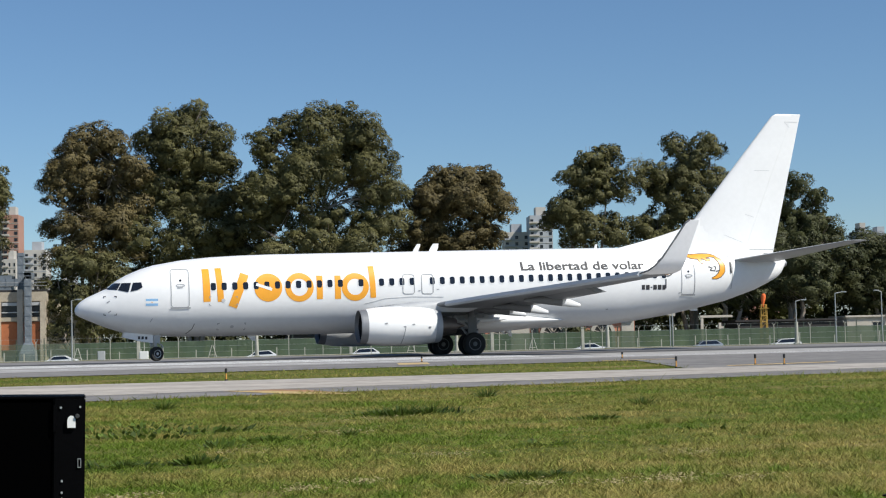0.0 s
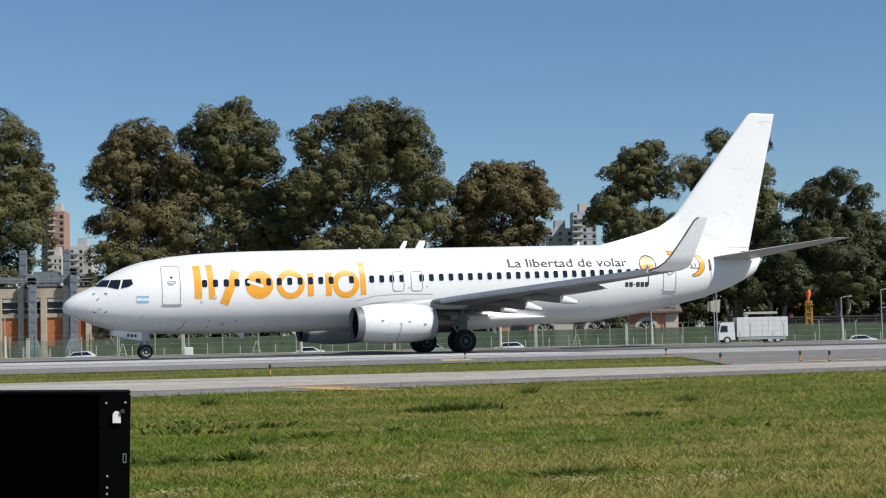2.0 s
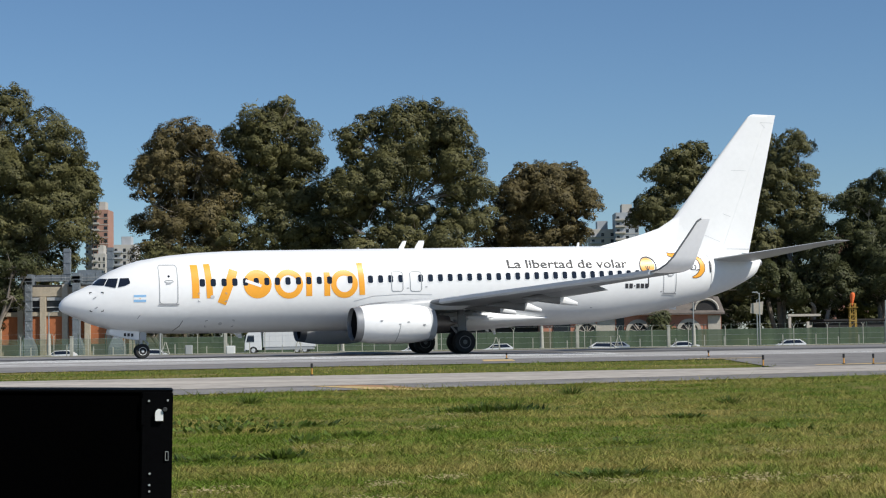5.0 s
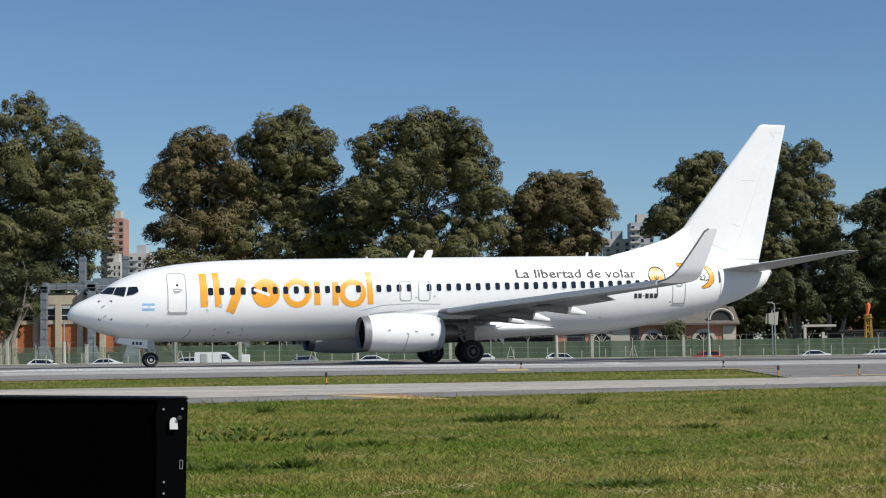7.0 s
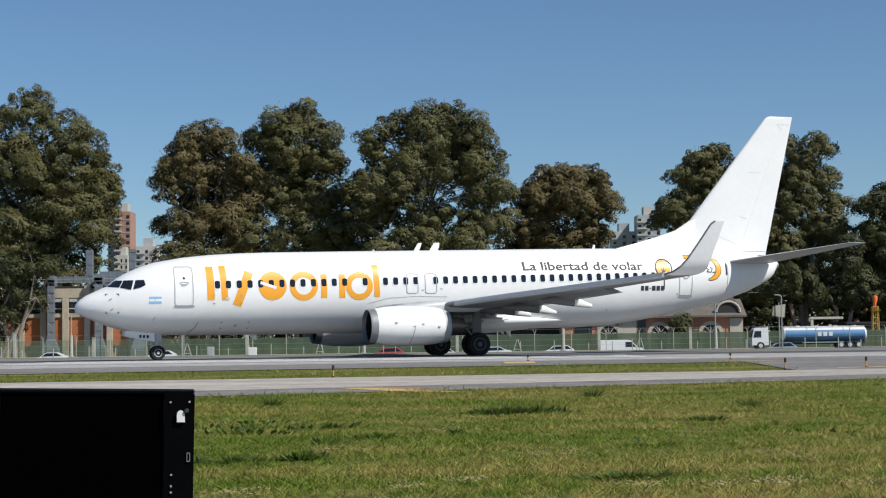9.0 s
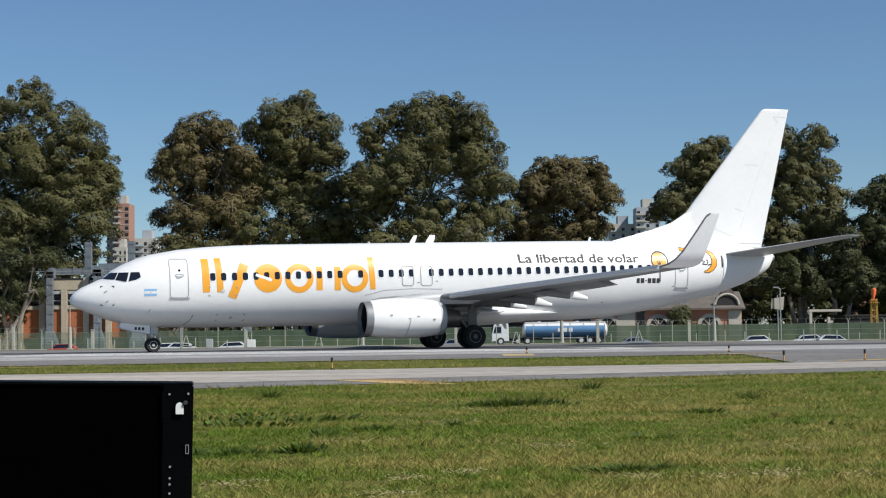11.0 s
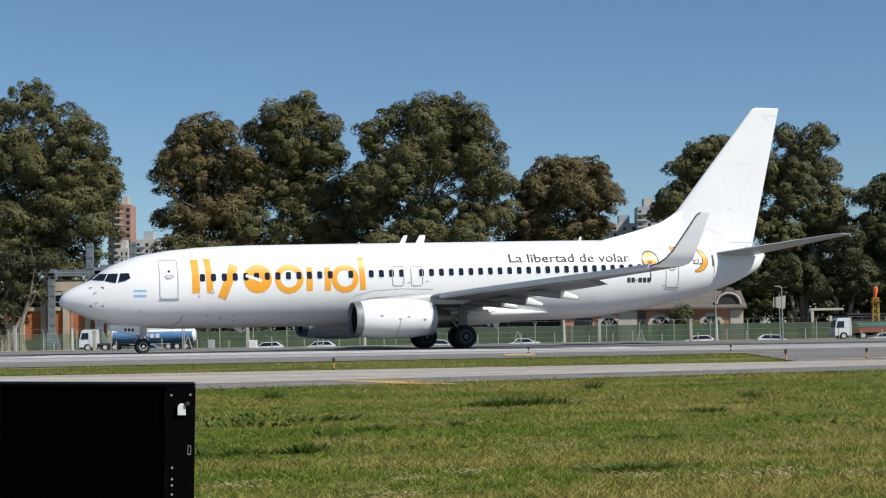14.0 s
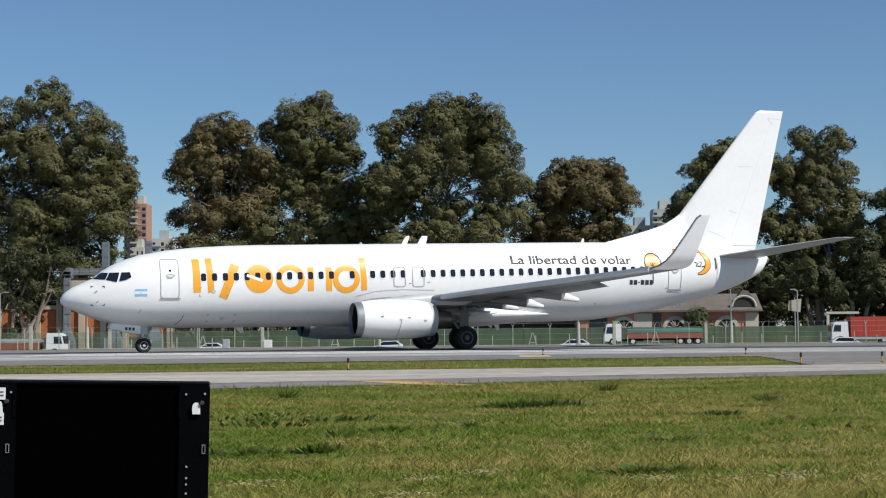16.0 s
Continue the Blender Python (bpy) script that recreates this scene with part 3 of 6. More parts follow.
    for x, z in ((16.95, 3.22), (17.9, 3.28), (26.9, 2.2), (30.9, 3.0)):
        part("sensor", decal_path([(x - 0.06, z), (x + 0.06, z + 0.01)], 0.04, 0.015), SEAM, jet)
    part("seal", decal_path([(30.10, 3.24), (30.10, 3.72)], 0.05, 0.02), BLACK_FILM, jet)
    part("seal", decal_path([(33.95, 4.02), (33.95, 4.62)], 0.08, 0.03), BLACK_FILM, jet, "black tailplane seal")
    part("panel_seam", decal_path([(5.95, 1.75), (5.85, 1.5), (5.6, 1.28)], 0.03, 0.012), BLACK_FILM, jet)
    part("panel_seam", decal_path([(14.2, 2.6), (15.2, 2.85), (16.6, 2.93), (18.2, 2.9)], 0.03, 0.012), PALE_SEAM, jet)
    part("panel_seam", decal_path([(3.95, 2.02), (3.85, 1.85)], 0.03, 0.012), SEAM, jet)
    part("panel_seam", decal_path([(34.0, 3.2), (34.05, 4.4), (33.9, 5.0)], 0.03, 0.010), SEAM, jet)
    # aerials
    for x, z, w, ht, rake in ((17.06, 5.2, 0.30, 0.44, 0.30), (17.90, 5.22, 0.46, 0.44, 0.30), (26.84, 5.38, 0.16, 0.24, 0.10)):
        part("aerial", loft_bm([[Vector((x + (r0 + u) * 1.0, y, z + dz)) for u, y in ((0, 0), (w * k / 2, 0.025), (w * k, 0), (w * k / 2, -0.025))] for dz, r0, k in ((-0.05, 0, 1), (ht * 0.6, rake * 0.6, 0.85), (ht, rake, 0.62))]), WHITE, jet)
    part("beacon", tube((15.0, 0, 5.18), (15.0, 0, 5.30), 0.12, 0.05), SEAM, jet)
    part("drain_mast", loft_bm([[Vector((x, y, z)) for x, y in ((a, 0), ((a + b) / 2, 0.03), (b, 0), ((a + b) / 2, -0.03))] for z, a, b in ((1.25, 8.55, 9.05), (0.98, 8.85, 9.1), (0.90, 8.95, 9.12))]), WHITE, jet)
    part("drain_mast", loft_bm([[Vector((x, y, z)) for x, y in ((a, 0), ((a + b) / 2, 0.03), (b, 0), ((a + b) / 2, -0.03))] for z, a, b in ((2.3, 32.0, 32.6), (2.1, 32.2, 32.6))]), WHITE, jet)
    # fin, rudder and dorsal fillet
    def fin_le(z): return 31.05 + (z - 5.1) * 0.832
    def fin_te(z): return 37.10 + (z - 5.29) * 0.245
    def fin_rings(u0, u1, zs, th):
        rings = []
        for z in zs:
            a, b = fin_le(z), fin_te(z)
            top = []
            for i in range(13):
                u = u0 + (u1 - u0) * (1 - math.cos(math.pi * i / 12)) / 2
                hgt = 5 * th * (0.2969 * math.sqrt(u) - 0.126 * u - 0.3516 * u * u + 0.2843 * u ** 3 - 0.1036 * u ** 4)
                top.append((a + (b - a) * u, (b - a) * hgt + 0.001))
            ring = [Vector((x, h, z)) for x, h in top] + [Vector((x, -h, z)) for x, h in top[::-1]]
            rings.append(ring)
        return rings
    zs = [5.0, 5.6, 7, 9, 11, 12.2, 12.53]
    part("fin", loft_bm(fin_rings(0.0, 0.70, zs, 0.10)), WHITE, jet, "tall white tail fin", True)
    zr = [5.12, 7, 9, 11, 12.2, 12.60]
    rud = part("rudder", loft_bm(fin_rings(0.7015, 1.0, zr, 0.10)), WHITE, jet, "", True)
    part("fin_cap", loft_bm([[Vector((a, 0, z)), Vector(((a + b) / 2, y, z)), Vector((b, 0, z)), Vector(((a + b) / 2, -y, z))] for z, a, b, y in ((12.51, 37.22, 38.87, 0.07), (12.60, 37.36, 38.90, 0.05), (12.64, 37.55, 38.90, 0.01))]), WHITE, jet)
    part("fin_edge", tube((fin_le(6.6) + 0.02, 0, 6.6), (fin_le(12.5) + 0.02, 0, 12.5), 0.05, 0.035, 8), PALE_SEAM, jet, "pale metal fin leading edge", True)
    part("rudder_seam", obj_strip([(35.6, 5.32, 0), (37.08, 5.32, 0)], 0.03, fin_side=(fin_le, fin_te)), SEAM, jet)
    dors = []
    for x, z, y in ((28.2, 5.42, 0.02), (29.4, 5.72, 0.10), (30.6, 6.05, 0.15), (31.67, 6.40, 0.2), (32.3, 6.78, 0.22), (33.2, 7.4, 0.22)):
        dors.append([Vector((x, 0, z)), Vector((x, y * 0.6, z - 0.12)), Vector((x, y * 1.6 + 0.05, 5.0)), Vector((x, -y * 1.6 - 0.05, 5.0)), Vector((x, -y * 0.6, z - 0.12))])
    part("dorsal_fillet", loft_bm(dors), WHITE, jet, "", True)
    for (a, b) in (((36.0, 9.55), (36.9, 9.55)), ((34.1, 6.1), (35.2, 5.7)), ((35.4, 7.2), (35.9, 7.05)), ((37.9, 12.2), (38.7, 12.2)), ((37.9, 12.2), (38.2, 11.9))):
        part("panel_seam", obj_strip([(a[0], a[1], 0.32), (b[0], b[1], 0.32)], 0.02, fin_side=(fin_le, fin_te)), PALE_SEAM, jet)
    # wings with blended winglets, pods below, and tail planes
    for s in (-1, 1):
        secs = [(1.0, 2.12, 13.9, 21.0, 0.12, 0), (2.0, 2.2, 14.4, 21.0, 0.115, 0), (3.4, 2.31, 15.9, 20.95, 0.11, 0), (4.9, 2.44, 16.9, 20.92, 0.105, 0), (5.7, 2.5, 17.28, 20.95, 0.10, 0), (8.5, 2.74, 18.63, 21.76, 0.098, 0), (12.0, 3.02, 20.3, 22.77, 0.095, 0),
                (15.6, 3.30, 22.03, 23.81, 0.09, 0), (16.7, 3.40, 22.58, 24.13, 0.085, 8), (17.05, 3.50, 22.80, 24.24, 0.08, 30), (17.27, 3.70, 23.02, 24.30, 0.075, 58), (17.40, 4.0, 23.28, 24.38, 0.07, 74), (17.62, 4.8, 23.80, 24.60, 0.065, 76), (17.80, 5.45, 24.20, 24.78, 0.06, 76), (17.83, 5.57, 24.38, 24.80, 0.05, 76)]
        main = [q for q in secs if q[0] <= 16.7]
        tip = [q for q in secs if q[0] >= 16.7]
        part("wing", surface([(s * q[0], *q[1:]) for q in main]), WING_GREY, jet, "grey swept wing", True)
        part("winglet", surface([(s * q[0], *q[1:]) for q in tip]), WINGLET, jet, "pale grey upturned winglet", True)
        edge = bmesh.new()
        for q, r in zip(tip, tip[1:]):
            add_tube(edge, (q[2], s * q[0], q[1]), (r[2], s * r[0], r[1]), 0.04, 0.035, 8)
        part("winglet_edge", edge, FAIRING, jet, "dark grey winglet leading edge", True)
        # bright leading edge slats
        slat = []
        for y, z, xl, xt, th, c in main:
            if y < 5.5:
                continue
            h = (xt - xl) * th * 0.42
            slat.append([Vector((xl - 0.14, s * y, z - 0.06)), Vector((xl - 0.06, s * y, z + 0.09)), Vector((xl + 0.38, s * y, z + h * 1.15 + 0.012)), Vector((xl + 0.3, s * y, z)), Vector((xl - 0.04, s * y, z - 0.15))])
        part("slat", loft_bm(slat), SLAT, jet, "pale grey leading edge slat", True)
        # trailing flap, a little down
        flap = []
        for y in (2.1, 5.6, 8.5, 12.0):
            xt = float(np.interp(y, [1, 5.7, 17], [21.0, 20.95, 24.2]))
            z = float(np.interp(y, [1, 17], [2.12, 3.41])) - 0.10
            w = 1.15 if y < 9 else 0.9
            flap.append([Vector((xt - w, s * y, z + 0.06)), Vector((xt - w * 0.4, s * y, z + 0.07)), Vector((xt + 0.12, s * y, z - 0.12)), Vector((xt - w * 0.5, s * y, z - 0.12))])
        part("flap", loft_bm(flap), WING_GREY, jet, "grey trailing flap slightly lowered", True)
        for y, x1, z1, ln in ((4.0, 21.72, 1.95, 2.6), (6.3, 22.07, 2.02, 2.7), (8.9, 22.74, 2.27, 2.7)):
            rings, white = [], []
            for k in range(13):
                u = k / 12
                half = 0.19 * min(1.0, 0.25 + u * 2.2)
                low = z1 - 0.10 + 0.30 * (1 - u) ** 1.4
                high = low + (0.16 + 0.62 * min(1, u * 2.2)) * (1 if u < 0.66 else 1 - 0.66 * (u - 0.66) / 0.34) * 0.64
                c0 = Vector((x1 - ln + ln * u, s * y, 0))
                half *= 1 if u < 0.66 else 1 - 0.4 * (u - 0.66) / 0.34
                ring = [c0 + Vector((0, half * math.copysign(abs(math.cos(a)) ** 0.7, math.cos(a)), (low + high) / 2 + (high - low) / 2 * math.copysign(abs(math.sin(a)) ** 0.7, math.sin(a)))) for a in [2 * math.pi * i / 16 for i in range(16)]]
                (rings if u <= 0.67 else white).append(ring)
            f = part("flap_fairing", loft_bm(rings), FAIRING, jet, "grey flap track fairing", True)
            part("fairing_tip", loft_bm([rings[-1]] + white), WHITE, f, "white fairing tip", True)
            part("actuator", add_tube(tube((x1 - ln * 0.55, s * y, z1 + 0.45), (x1 - ln * 0.30, s * y, z1 + 0.30), 0.05, 0.04, 8), (x1 - ln * 0.42, s * y - 0.12, z1 + 0.42), (x1 - ln * 0.42, s * y + 0.12, z1 + 0.42), 0.05, 0.05, 8), DARK_METAL, f, "dark flap linkage")
        # rounded white fairing where the wing meets the belly
        part("root_fairing", loft_bm([[Vector((x, s * (2.05 + r * math.cos(a)), z + 0.62 * r * math.sin(a))) for a in [2 * math.pi * i / 16 for i in range(16)]] for x, z, r in ((18.9, 1.76, 0.05), (19.5, 1.74, 0.22), (20.2, 1.74, 0.26), (20.9, 1.76, 0.18), (21.4, 1.80, 0.04))]), WHITE, jet, "", True)
        # engine
        c = (13.17, s * 4.83, 1.445)
        outer = [(0.34, 0.845), (0.55, 0.88), (0.85, 0.925), (1.3, 0.955), (2.0, 0.97), (2.8, 0.945), (3.3, 0.89), (3.62, 0.83)]
        eng = part("engine_cowl", loft_bm([[Vector((c[0] + x + 0.08 * (p[1] > 99), 0, 0)) + Vector((0, c[1] + r * math.cos(a), c[2] + r * (0.95 if math.sin(a) < 0 else 0.985) * math.sin(a))) for a in [2 * math.pi * i / 44 for i in range(44)]] for x, r, p in [(q[0], q[1], q) for q in outer]], False), WHITE, jet, "white engine cowl", True)
        lip = [(0.36, 0.846), (0.2, 0.825), (0.1, 0.81), (0.02, 0.80), (0.0, 0.79), (0.03, 0.785), (0.10, 0.775), (0.2, 0.77)]
        part("inlet_lip", loft_bm([[Vector((c[0] + x, c[1] + r * math.cos(a), c[2] + r * (0.95 if math.sin(a) < 0 else 0.985) * math.sin(a))) for a in [2 * math.pi * i / 44 for i in range(44)]] for x, r in lip], False), LIP_METAL, eng, "bare metal inlet lip", True)
        part("inlet_duct", loft_bm([[Vector((c[0] + x, c[1] + r * math.cos(a), c[2] + r * math.sin(a))) for a in [2 * math.pi * i / 44 for i in range(44)]] for x, r in ((0.18, 0.77), (0.6, 0.77), (1.05, 0.77), (1.1, 0.02))], False), FAN, eng, "", True)
        fan = bmesh.new()
        for k in range(24):
            a = 2 * math.pi * k / 24
            r0, r1 = 0.2, 0.73
            p = [Vector((c[0] + 0.95, c[1] + r0 * math.cos(a), c[2] + r0 * math.sin(a))), Vector((c[0] + 1.02, c[1] + r0 * math.cos(a + 0.2), c[2] + r0 * math.sin(a + 0.2))),
                 Vector((c[0] + 1.04, c[1] + r1 * math.cos(a + 0.25), c[2] + r1 * math.sin(a + 0.25))), Vector((c[0] + 0.90, c[1] + r1 * math.cos(a + 0.08), c[2] + r1 * math.sin(a + 0.08)))]
            fan.faces.new([fan.verts.new(q) for q in p])
        part("fan", fan, DARK_METAL, eng)
        part("spinner", loft_bm(lathe([(0.60, 0.01), (0.7, 0.1), (0.98, 0.22)], centre=c, n=20)), FAN, eng, "", True)
        part("nozzle_ring", loft_bm([[Vector((c[0] + x, c[1] + r * math.cos(a), c[2] + r * math.sin(a))) for a in [2 * math.pi * i / 44 for i in range(44)]] for x, r in ((3.60, 0.832), (3.92, 0.765), (3.94, 0.74), (3.6, 0.72))], False), GREY_PAINT, eng, "grey nozzle ring", True)
        part("core_nozzle", loft_bm([[Vector((c[0] + x, c[1] + r * math.cos(a), c[2] + r * math.sin(a))) for a in [2 * math.pi * i / 32 for i in range(32)]] for x, r in ((3.3, 0.56), (4.1, 0.47), (4.75, 0.36), (4.7, 0.3), (4.2, 0.2))]), DARK_METAL, eng, "dark heat-stained core nozzle", True)
        part("exhaust_plug", loft_bm(lathe([(4.2, 0.22), (4.8, 0.16), (5.2, 0.02)], centre=c, n=20)), DARK_METAL, eng, "", True)
        part("cowl_seam", loft_bm([[Vector((c[0] + 2.05 + w + 0.16 * math.sin(a), c[1] + 0.978 * math.cos(a), c[2] + 0.978 * (0.95 if math.sin(a) < 0 else 0.985) * math.sin(a))) for a in [radians(q) for q in range(180 if s < 0 else -60, 250 if s < 0 else 10, 7)]] for w in (0, 0.035)], False), SEAM, eng)
        for dx, dz in ((1.15, 0.15), (2.02, -0.02), (2.45, 0.08), (3.25, -0.05)):
            yy = c[1] + s * math.sqrt(max(0.01, 0.965 ** 2 - dz ** 2)) * (0.985 if dx < 3 else 0.935)
            part("cowl_latch", box((c[0] + dx - 0.06, yy - 0.03, c[2] + dz - 0.03), (c[0] + dx + 0.06, yy + 0.03, c[2] + dz + 0.03), 0.01), SEAM, eng)
        # pylon
        part("pylon", loft_bm([[Vector((x, s * 4.83 + y * w, z)) for x, y in ((a, 0), (a + (b - a) * 0.2, 1), (a + (b - a) * 0.7, 1), (b, 0), (a + (b - a) * 0.7, -1), (a + (b - a) * 0.2, -1))] for z, a, b, w in ((2.1, 14.0, 18.6, 0.2), (2.38, 14.5, 19.3, 0.2), (2.58, 15.7, 19.8, 0.16), (2.62, 16.6, 20, 0.12))]), GREY_PAINT, jet, "grey engine pylon", True)
        # tail plane
        part("tailplane", surface([(s * 0.6, 4.66, 33.95, 37.0, 0.09, 0), (s * 1.0, 4.70, 34.2, 37.05, 0.09, 0), (s * 7.0, 5.36, 37.55, 38.62, 0.08, 0), (s * 7.2, 5.39, 37.9, 38.66, 0.05, 0)]), GREY_PAINT, jet, "grey tailplane", True)
        # main landing gear
        y0 = s * 2.86
        # strut and strut door are coloured dark for the shade under the wing
        g = part("main_gear_strut", add_tube(tube((19.3, y0, 0.55), (19.25, y0 + s * 0.1, 2.3), 0.14, 0.16, 16), (19.3, y0 - 0.62, 0.55), (19.3, y0 + 0.62, 0.55), 0.09, n=12), FAIRING, jet, "main gear strut, coloured dark for the shade under the wing", True)
        part("drag_brace", add_tube(tube((19.25, y0, 1.25), (20.2, y0 - s * 0.9, 1.9), 0.06), (19.35, y0, 0.75), (19.62, y0, 1.2), 0.04), STRUT, g)
        # closed black disc: the well's shade is put into its colour
        part("wheel_well", loft_bm([[Vector((19.3 + k * 0.78 * math.cos(a), s * 1.35 + k * 0.72 * math.sin(a), z)) for a in [2 * math.pi * i / 20 for i in range(20)]] for k, z in ((1.0, 1.30), (0.97, 1.02), (0.4, 1.00))]), FAN, jet, "black disc for the shaded wheel well", True)
        part("side_brace", add_tube(tube((19.3, y0, 1.35), (19.3, y0 - s * 1.25, 1.75), 0.07, 0.07, 10), (19.1, y0, 1.0), (18.4, y0 - s * 0.2, 1.95), 0.06, 0.06, 10), STRUT, g)
        part("brake_line", tube((19.45, y0 - 0.03, 0.6), (19.42, y0 + 0.04, 1.8), 0.022, None, 6), FAN, g)
        part("gear_door", box((19.05, y0 + s * 0.24 - 0.02, 1.05), (19.5, y0 + s * 0.24 + 0.02, 1.9), 0.015), FAIRING, g, "strut door, coloured dark for the shade under the wing")
    # two blades under the belly behind the wheel wells
    for xa, xb, za, zb in ((21.55, 21.9, 1.27, 1.05), (21.85, 22.28, 1.40, 0.91)):
        part("belly_blade", loft_bm([[Vector((x, y, z)) for x, y in ((a, 0), ((a + b) / 2, 0.025), (b, 0), ((a + b) / 2, -0.025))] for z, a, b in ((za + 0.25, xa - 0.15, xb - 0.05), (za, xa, xb - 0.02), (zb, xb - 0.10, xb))]), WHITE, jet)
    # nose gear
    g = part("nose_gear_strut", add_tube(tube((4.28, 0, 0.34), (4.15, 0, 1.5), 0.085, 0.11, 16), (4.28, -0.3, 0.34), (4.28, 0.3, 0.34), 0.06), STRUT, jet, "grey nose gear strut", True)
    part("torque_link", add_tube(tube((4.36, 0, 0.45), (4.6, 0, 0.68), 0.035), (4.6, 0, 0.68), (4.3, 0, 0.95), 0.035), STRUT, g)
    part("taxi_lamp", tube((3.98, 0, 0.78), (4.12, 0, 0.78), 0.11, 0.08), STRUT, g)
    for s in (-1, 1):
        bm = bmesh.new()
        quad = [(2.72, 1.40), (2.66, 1.17), (3.4, 0.985), (4.08, 0.86), (4.08, 1.27)]
        for yy in (s * 0.42, s * 0.45):
            bm.faces.new([bm.verts.new((x, yy, z)) for x, z in quad])
        n = len(quad)
        bm.verts.ensure_lookup_table()
        for i in range(n):
            j = (i + 1) % n
            bm.faces.new((bm.verts[i], bm.verts[j], bm.verts[n + j], bm.verts[n + i]))
        d = part("nose_gear_door", bm, WHITE, jet, "white nose gear door")
        part("rear_gear_door", box((4.12, s * 0.40 - 0.015, 0.86), (4.42, s * 0.40 + 0.015, 1.25), 0.01), GREY_PAINT, jet)
        if s < 0:
            for i in range(3):
                part("registration_bar", box((3.36 + 0.17 * i, -0.457, 1.06 - 0.01 * i), (3.47 + 0.17 * i, -0.452, 1.20 - 0.01 * i)), BLACK_FILM, d)
    wheels = []
    for s in (-1, 1):
        wheels.append((wheel("nose_wheel", jet, 4.28, s * 0.21, 0.345, 0.345, 0.20, "small black nose wheel", HUB), 0.345, True))
        for k in (-0.43, 0.43):
            wheels.append((wheel("main_wheel", jet, 19.3, s * 2.86 + k, 0.56, 0.56, 0.40, "black main gear wheel", HUB_DARK), 0.56, False))
    return jet, wheels


def obj_strip(points, width, fin_side=None):
    """A thin band on the near side of the fin, from (x, z, offset) to the next."""
    bm = bmesh.new()
    rows = []
    n = 8
    (x0, z0, y0), (x1, z1, y1) = points
    d = Vector((x1 - x0, z1 - z0)).normalized()
    for i in range(n + 1):
        u = i / n
        x, z = x0 + (x1 - x0) * u, z0 + (z1 - z0) * u
        row = []
        for k in (-0.5, 0.5):
            xx, zz = x - d.y * width * k, z + d.x * width * k
            if fin_side:
                a, b = fin_side[0](zz), fin_side[1](zz)
                c = clamp((xx - a) / (b - a), 0.001, 0.999)
                h = (b - a) * 5 * 0.10 * (0.2969 * math.sqrt(c) - 0.126 * c - 0.3516 * c * c + 0.2843 * c ** 3 - 0.1036 * c ** 4)
                y = -h - 0.008
            else:
                y = -0.30
            row.append(bm.verts.new((xx, y, zz)))
        rows.append(row)
    for a, b in zip(rows, rows[1:]):
        bm.faces.new((a[0], a[1], b[1], b[0]))
    return bm


jet, jet_wheels = airliner()


# ---- trees ----
LEAVES = {"A": LEAF_A, "B": LEAF_B, "C": LEAF_C}
TREE_LABEL = {"A": "tall eucalyptus with dense olive-green clumped foliage", "B": "broad tree with brownish olive foliage beyond the avenue", "C": "dark green tree behind the avenue fence"}


